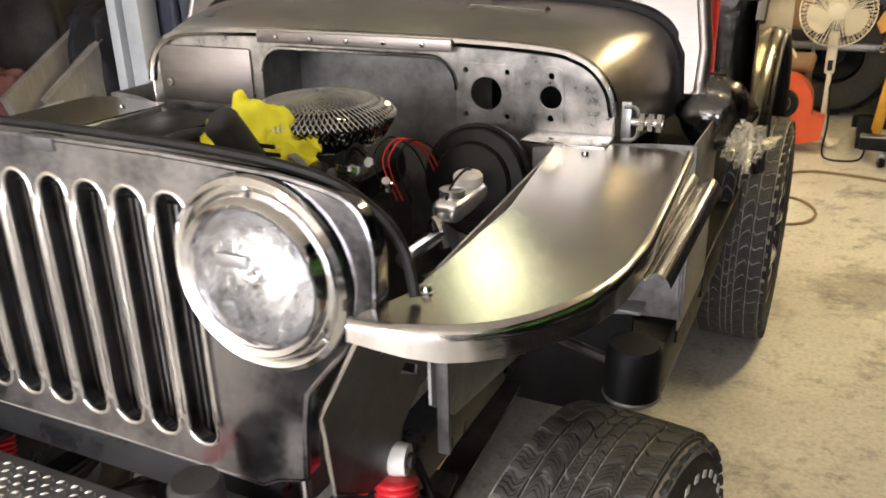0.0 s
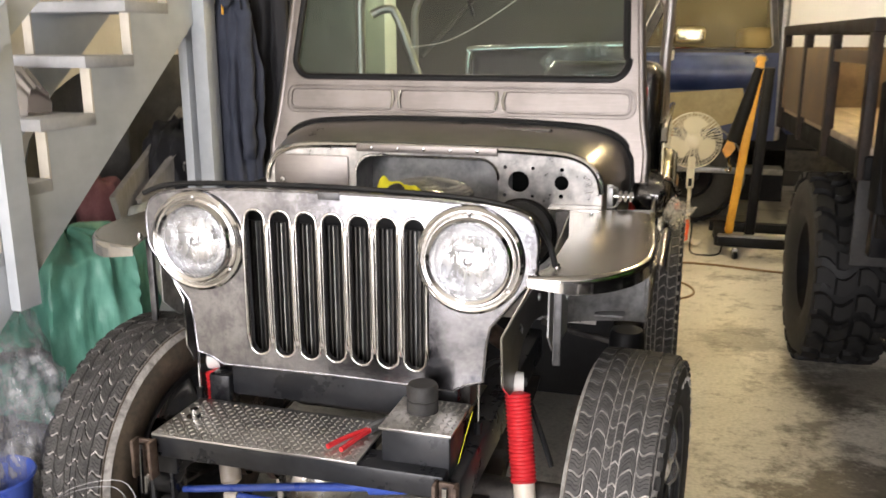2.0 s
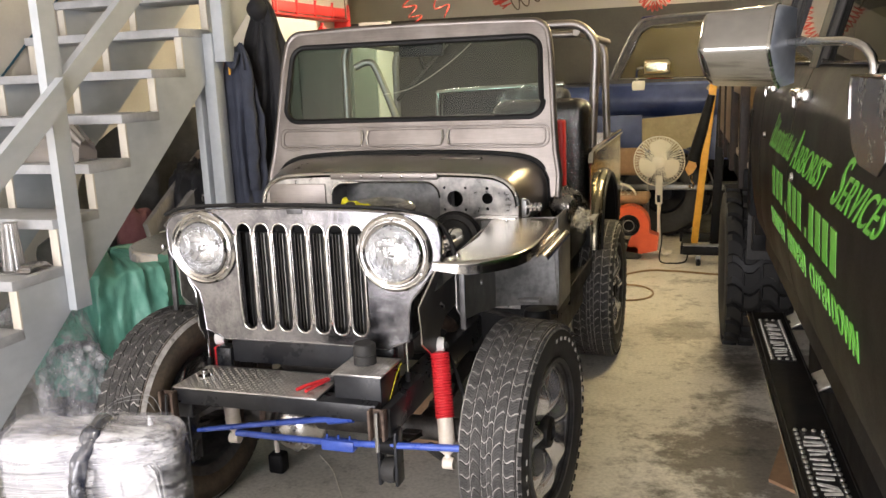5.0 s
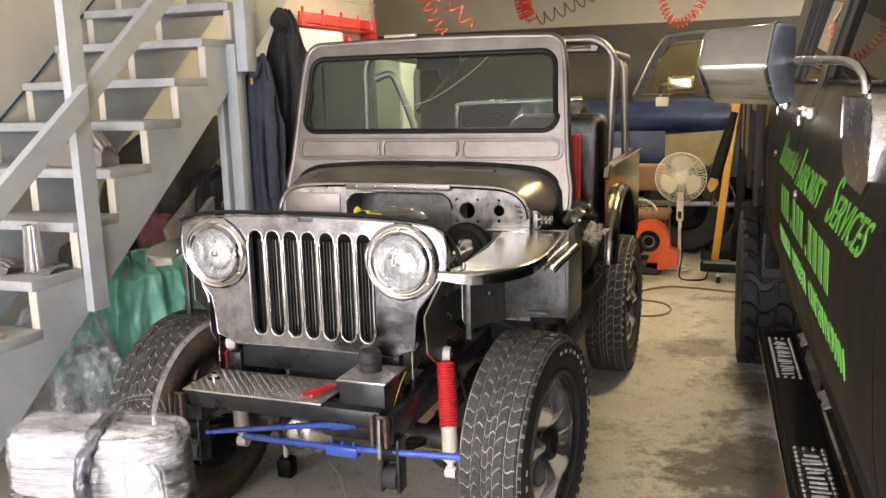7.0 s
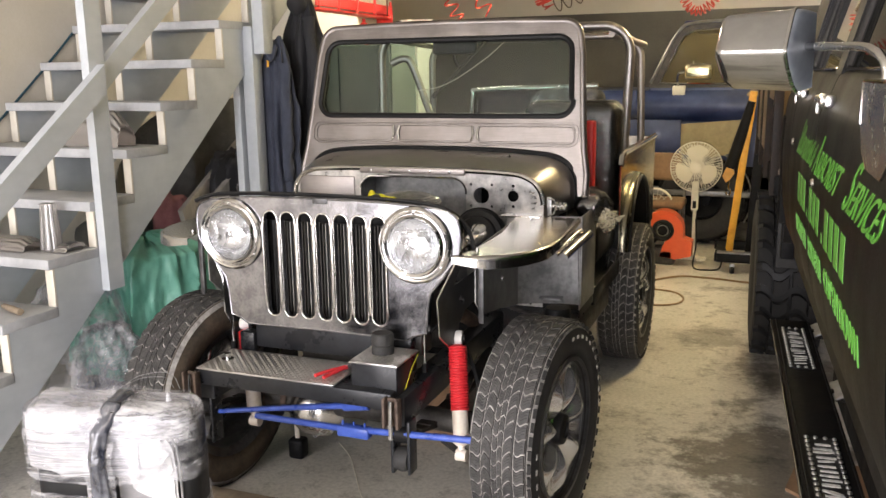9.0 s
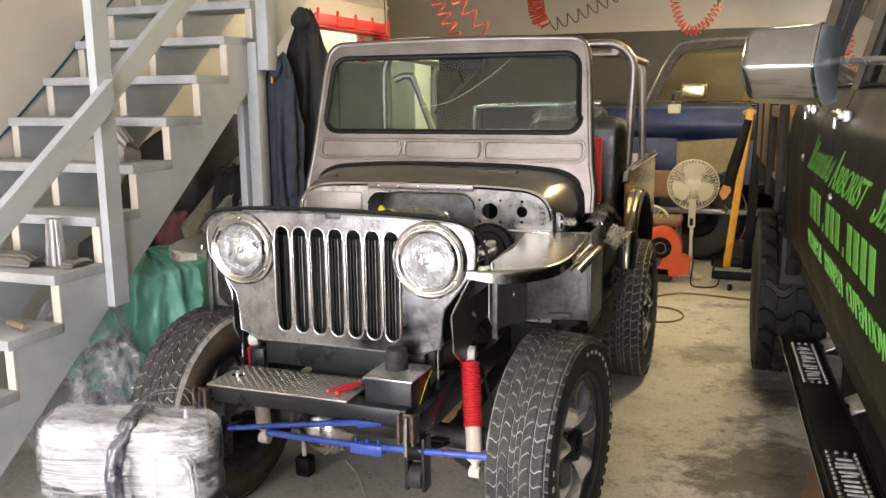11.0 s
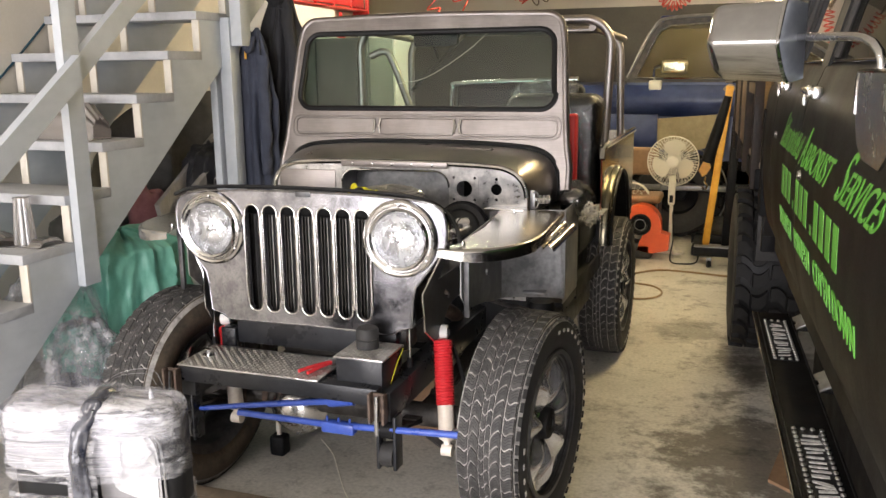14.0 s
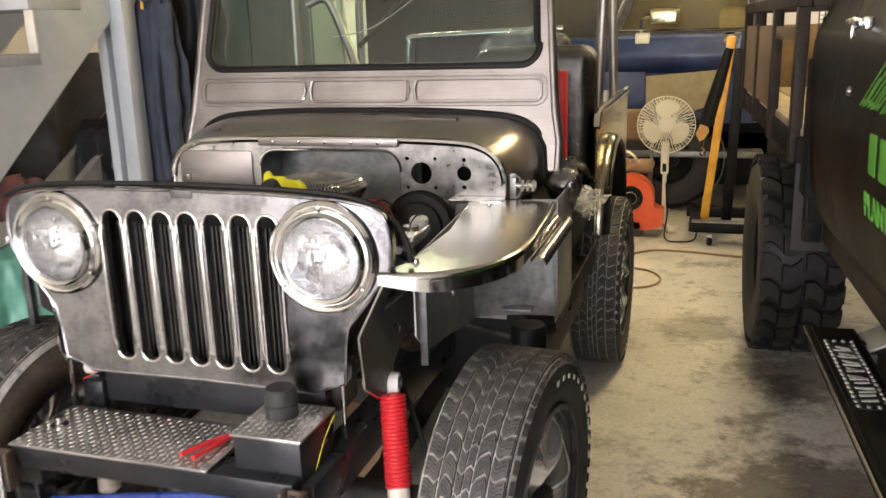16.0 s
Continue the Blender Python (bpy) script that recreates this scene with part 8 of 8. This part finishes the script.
def lump(a, b):
    t, p = a * math.tau, (b - 0.5) * math.pi
    n = noise.noise(Vector((math.cos(t) * 2, math.sin(t) * 2, b * 5)))
    r = 0.082 * (1 + 0.26 * n) * (1 + 0.04 * math.sin(13 * t + 9 * b))
    return (-0.142 + r * 0.90 * math.cos(p) * math.cos(t), 2.03 + r * 0.75 * math.cos(p) * math.sin(t), 0.990 + r * 0.92 * math.sin(p))
add_sheet(bag, lump, 36, 20, 0.0, closed_u=True)
tl = single("bagged_lamp", bag, M_LAMPFILM, (-0.142, 2.03, 0.91), "lamp wrapped in a clear plastic bag on the body side", "lamp", degrees=80)
part("lamp_body", add_lathe(nb(), [(0.0, 0.062), (0.025, 0.058), (0.045, 0.044), (0.057, 0.022), (0.060, 0.0), (0.055, -0.03), (0.03, -0.05), (0.0, -0.055)], (-0.155, 2.035, 0.978), (0.4, -1, 0.1), 24), M_GLOSSBLACK, tl, "glossy black lamp body")
tail = nb()
def tailf(a, b):
    n = noise.noise(Vector((a * 6, b * 6, 1.0)))
    fold = noise.noise(Vector((a * 14 + 3 * b, b * 3, 4.0)))
    return (-0.108 + 0.050 * b + 0.062 * a * (0.4 + 0.6 * b) + 0.012 * n, 1.96 + 0.04 * n + 0.02 * fold, 0.915 + 0.080 * a - 0.03 * b + 0.012 * fold)
add_sheet(tail, tailf, 22, 22, 0.0)
part("bag_tail", tail, M_LAMPBAG, tl, "twisted end of the plastic bag")

# film wrapped seat in the foreground, standing askew
wr = thing("wrapped_seat", (-0.96, 0.09, 0), "black seat wrapped in white crinkled stretch film", "seat")
SM = pose(-0.92, 0.03, 0, 0, 0, 19.8)
def block(x0, x1, y0, y1, z0, z1, bev, mat, name, label=""):
    bm = nb()
    add_box(bm, x0, x1, y0, y1, z0, z1, bev, 5, m=SM)
    return part(name, bm, mat, wr, label, degrees=70)
block(-0.270, 0.160, 0.016, 0.150, 0.25, 0.690, 0.04, M_SEAL, "upper_half", "dark upper half under the film")
block(-0.265, 0.155, 0.010, 0.210, 0.0, 0.36, 0.05, M_SEAL, "lower_half", "black lower half")
block(-0.060, 0.122, 0.012, 0.10, 0.455, 0.682, 0.03, M_GREYVINYL, "side_panel", "pale grey vinyl panel under the film")
bm = nb()
add_plate(bm, [(-0.037, 0.636), (-0.030, 0.654), (-0.005, 0.666), (0.055, 0.666), (0.088, 0.652), (0.106, 0.622), (0.112, 0.56), (0.113, 0.452), (0.06, 0.478), (-0.001, 0.506)], [], lambda u, v, w: SM @ Vector((u, w, v)), 0.001, 0.016)
bmesh.ops.bevel(bm, geom=[e for e in bm.edges if len(e.link_faces) == 2], offset=0.006, segments=3, affect="EDGES")
part("bolster", bm, M_FILMWHITE, wr, "bright white rounded panel", degrees=70)
part("bolster_piping", add_tube(nb(), [SM @ Vector((u, 0.008, v)) for u, v in ((-0.02, 0.676), (0.055, 0.677), (0.095, 0.662), (0.117, 0.628), (0.122, 0.56), (0.123, 0.455))], 0.0035, 8), M_GALV, wr, "grey piping")


def wrapping(z_low, z_high, grow, seed, amp, cap, lean=0.0, start=0.0, stop=1.0):
    def f(a, b):
        t = (start + (stop - start) * a) * math.tau
        cx, sx = math.cos(t), math.sin(t)
        u, v = math.copysign(abs(cx) ** 0.4, cx), math.copysign(abs(sx) ** 0.4, sx)
        if cap and b < 0.3:
            e = b / 0.3
            k = 0.05 + 0.95 * (1 - (1 - e) ** 2.4)
            z = z_high + 0.018 - 0.050 * e ** 3
        else:
            e = (b - 0.3) / 0.7 if cap else b
            k = 1.0
            z = z_high - (0.032 if cap else 0) - (z_high - 0.032 - z_low) * e
        p = Vector((-0.066 + (0.211 + grow) * k * u, 0.082 + (0.078 + grow) * k * v, z))
        p.z += lean * (p.x + 0.05)
        n = noise.noise_vector(Vector((p.x * 9, p.y * 9, p.z * 9 + seed)))
        q = noise.noise_vector(Vector((p.x * 22, p.y * 22, p.z * 26 + seed)))
        return SM @ (p + n * amp + q * amp * 0.5)
    return f


part("film", add_sheet(nb(), wrapping(0.520, 0.705, 0.008, 3.0, 0.009, False, -0.10, 0.24, 0.765), 170, 60, 0.0), M_WRAP, wr, "layers of white crinkled stretch film", degrees=60)
part("film", add_sheet(nb(), wrapping(0.535, 0.718, 0.013, 9.0, 0.015, True, -0.05), 160, 54, 0.0, closed_u=True), M_WRAPTHIN, wr, "loose outer stretch film", degrees=60)
part("film", add_sheet(nb(), wrapping(0.655, 0.716, 0.010, 21.0, 0.012, True, -0.05), 140, 50, 0.0, closed_u=True), M_WRAPMID, wr, "white film gathered over the top", degrees=60)
part("film", add_sheet(nb(), wrapping(0.02, 0.490, 0.012, 6.0, 0.009, False, -0.1), 130, 60, 0.0, closed_u=True), M_WRAPTHIN, wr, "thin stretch film over black", degrees=60)
part("film", add_sheet(nb(), wrapping(0.30, 0.440, 0.020, 14.0, 0.012, False, 0.12), 130, 30, 0.0, closed_u=True), M_WRAP, wr, "white stretch film band", degrees=60)
rs = random.Random(12)
for k in range(9):
    z = 0.565 + 0.013 * k + rs.uniform(-0.002, 0.002)
    x1 = rs.choice((-0.10, -0.09, 0.02, 0.11))
    tilt = rs.uniform(-0.012, 0.006)
    pts = [(-0.276, 0.020, z), (-0.270, -0.008, z), (-0.19, -0.019 - rs.uniform(0, 0.004), z + 0.5 * tilt), (x1, -0.019, z + tilt)]
    part("film_strand", add_tube(nb(), [SM @ Vector(p) for p in pts], rs.uniform(0.0004, 0.0007), 4), M_FILMWHITE, wr)
# rope of gathered dark film round the middle
def rope(a, b):
    path = [(-0.035, 0.19, 0.60), (-0.035, 0.155, 0.715), (-0.036, 0.09, 0.742), (-0.048, 0.020, 0.735), (-0.066, -0.024, 0.68), (-0.074, -0.034, 0.60), (-0.070, -0.034, 0.50), (-0.066, -0.032, 0.30), (-0.066, -0.03, 0.10)]
    path = [Vector(p) for p in path]
    f = b * (len(path) - 1)
    i = min(int(f), len(path) - 2)
    p = path[i].lerp(path[i + 1], f - i)
    d = (path[i + 1] - path[i]).normalized()
    side = Vector((1, 0, 0))
    up = side.cross(d)
    t = a * math.tau
    n = noise.noise(Vector((math.cos(t) * 1.5, math.sin(t) * 1.5, b * 10)))
    return SM @ (p + side * 0.023 * math.cos(t) * (1 + 0.35 * n) + up * 0.010 * math.sin(t) * (1 + 0.6 * n))
part("strap", add_sheet(nb(), rope, 30, 170, 0.0, closed_u=True), M_STRAPFILM, wr, "gathered dark plastic strap", degrees=60)
def sleeve_film(a, b):
    p = Vector(((0.072 * (a - 0.5)), 0, 0))
    n = noise.noise_vector(Vector((a * 3, b * 14, 5.0)))
    c = sum((Vector(rope(k / 4, b)) for k in range(4)), Vector()) / 4
    return c + SM.to_3x3() @ (p + Vector((0.004 * n.x, 0.004 + 0.006 * n.y, 0.004 * n.z)))
part("strap_film", add_sheet(nb(), sleeve_film, 14, 120, 0.0), M_WRAPTHIN, wr, "clear film flanking the strap", degrees=60)
part("film_peak", add_lathe(nb(), [(0.010, -0.02), (0.006, 0.005), (0.0, 0.018)], (-0.86, 0.118, 0.738), (-0.1, 0, 1), 7), M_WRAP, wr)
for k in range(2):
    part("loose_strand", add_tube(nb(), curve([(-1.00 - 0.02 * k, 0.10, 0.735), (-1.0 + 0.01 * k, 0.16, 0.755 + 0.012 * k), (-0.94 + 0.02 * k, 0.20, 0.757 + 0.014 * k), (-0.90 + 0.02 * k, 0.19, 0.735)], 5), 0.0007, 4), M_GALV, wr)

# cables, card and odds on the floor
single("extension_cord", add_tube(nb(), curve([(-0.45, 4.45, 0.008), (-0.10, 4.95, 0.008), (0.15, 5.0, 0.008), (0.5, 4.93, 0.008), (1.1, 4.85, 0.008)], 8), 0.008, 8), M_FLOORCORD, (0.1, 4.9, 0), "brown extension cord across the floor", "cord")
single("extension_cord", add_tube(nb(), curve([(-0.35, 4.55, 0.008), (-0.05, 4.50, 0.008), (0.05, 4.30, 0.008), (-0.05, 4.12, 0.008), (-0.40, 4.08, 0.008)], 8), 0.007, 8), M_FLOORCORD, (0.0, 4.3, 0), "loop of brown cord on the floor", "cord")
single("fan_cord", add_tube(nb(), curve([(0.0, 5.66, 0.36), (0.02, 5.55, 0.15), (0.02, 5.35, 0.012), (0.12, 5.25, 0.012), (0.22, 5.34, 0.012), (0.235, 5.40, 0.10)], 8), 0.006, 8), M_SEAL, (0.05, 5.0, 0), "black fan cord looping to the floor", "cord")
single("cardboard", add_box(nb(), -0.84, -0.62, -0.003, 0.003, 0.0, 0.30, m=Matrix.Translation((0, 1.62, 0)) @ pose(0, 0, 0, -14, 0, 0)), M_CARD, (-0.6, 1.65, 0), "brown cardboard leaning under the jeep", "cardboard")
single("cardboard", add_box(nb(), 0.66, 1.15, 0.35, 1.25, 0.0, 0.006), M_CARD, (0.9, 0.8, 0), "flat brown cardboard under the truck", "cardboard")
ped = single("block", add_box(nb(), -1.232, -1.165, 1.25, 1.31, 0.0, 0.085, 0.012, 3), M_BLACK, (-1.19, 1.23, 0), "small black block on the floor", "block")
part("block_stem", add_tube(nb(), [(-1.20, 1.28, 0.085), (-1.205, 1.28, 0.19)], 0.010, 8), M_CREAMTUBE, ped)
single("wire_offcut", add_tube(nb(), curve([(-1.10, 1.45, 0.003), (-0.99, 1.34, 0.003), (-0.904, 1.214, 0.003), (-0.80, 1.06, 0.003), (-0.727, 0.98, 0.003)], 6), 0.0018, 6), M_FANWHITE, (-0.74, 0.9, 0), "pale wire offcut on the floor", "wire")


# loose pieces on the floor
bm = nb()
add_plate(bm, [(0.685, 1.64), (0.80, 1.54), (1.22, 1.36), (1.27, 1.86), (0.745, 1.97)], [], lambda u, v, w: (u, v, w), 0.0, 0.012)
single("cardboard_sheet", bm, M_CARD, (0.69, 1.58, 0), "flat brown cardboard under the running board", "cardboard")
crate = thing("wooden_board", (-1.16, 0.80, 0), "weathered wooden boards lying on the floor", "board")
for k in range(3):
    part("plank", add_box(nb(), -1.37, -0.972 - 0.01 * (k % 2), 0.66 + 0.075 * k, 0.73 + 0.075 * k, 0.0, 0.042, 0.005), M_WOOD, crate)
pin = thing("hitch_pin", (-0.80, 0.885, 0), "black steel hitch pin lying on the floor", "tool")
part("shank", add_tube(nb(), [(-0.852, 0.872, 0.013), (-0.792, 0.890, 0.013)], 0.012, 10), M_BLACK, pin)
part("collar", add_lathe(nb(), [(0.0, -0.012), (0.020, -0.012), (0.022, 0.0), (0.020, 0.012), (0.0, 0.012)], (-0.783, 0.893, 0.021), (1, 0.3, 0), 14), M_SEAL, pin)
part("clip", add_lathe(nb(), [(0.0, 0.0), (0.006, 0.0), (0.006, 0.004), (0.0, 0.005)], (-0.783, 0.875, 0.030), (0, -1, 0.4), 8), M_GALV, pin)
clev = thing("steel_clevis", (-0.69, 0.92, 0), "black steel clevis with a bright plate", "tool")
part("bow", add_tube(nb(), curve([(-0.735, 0.875, 0.011), (-0.738, 0.915, 0.016), (-0.715, 0.940, 0.018), (-0.690, 0.922, 0.016), (-0.688, 0.880, 0.011)], 6), 0.010, 8), M_BLACK, clev)
part("plate", add_box(nb(), -0.695, -0.630, 0.885, 0.925, 0.0, 0.010, 0.002, m=None), M_GALV, clev, "bright steel plate")
single("steel_strip", add_tube(nb(), [(-0.897, 0.84, 0.006), (-0.893, 0.875, 0.006), (-0.886, 0.905, 0.006)], 0.005, 6), M_BLACK, (-0.893, 0.875, 0), "short black strip on the floor", "strip")
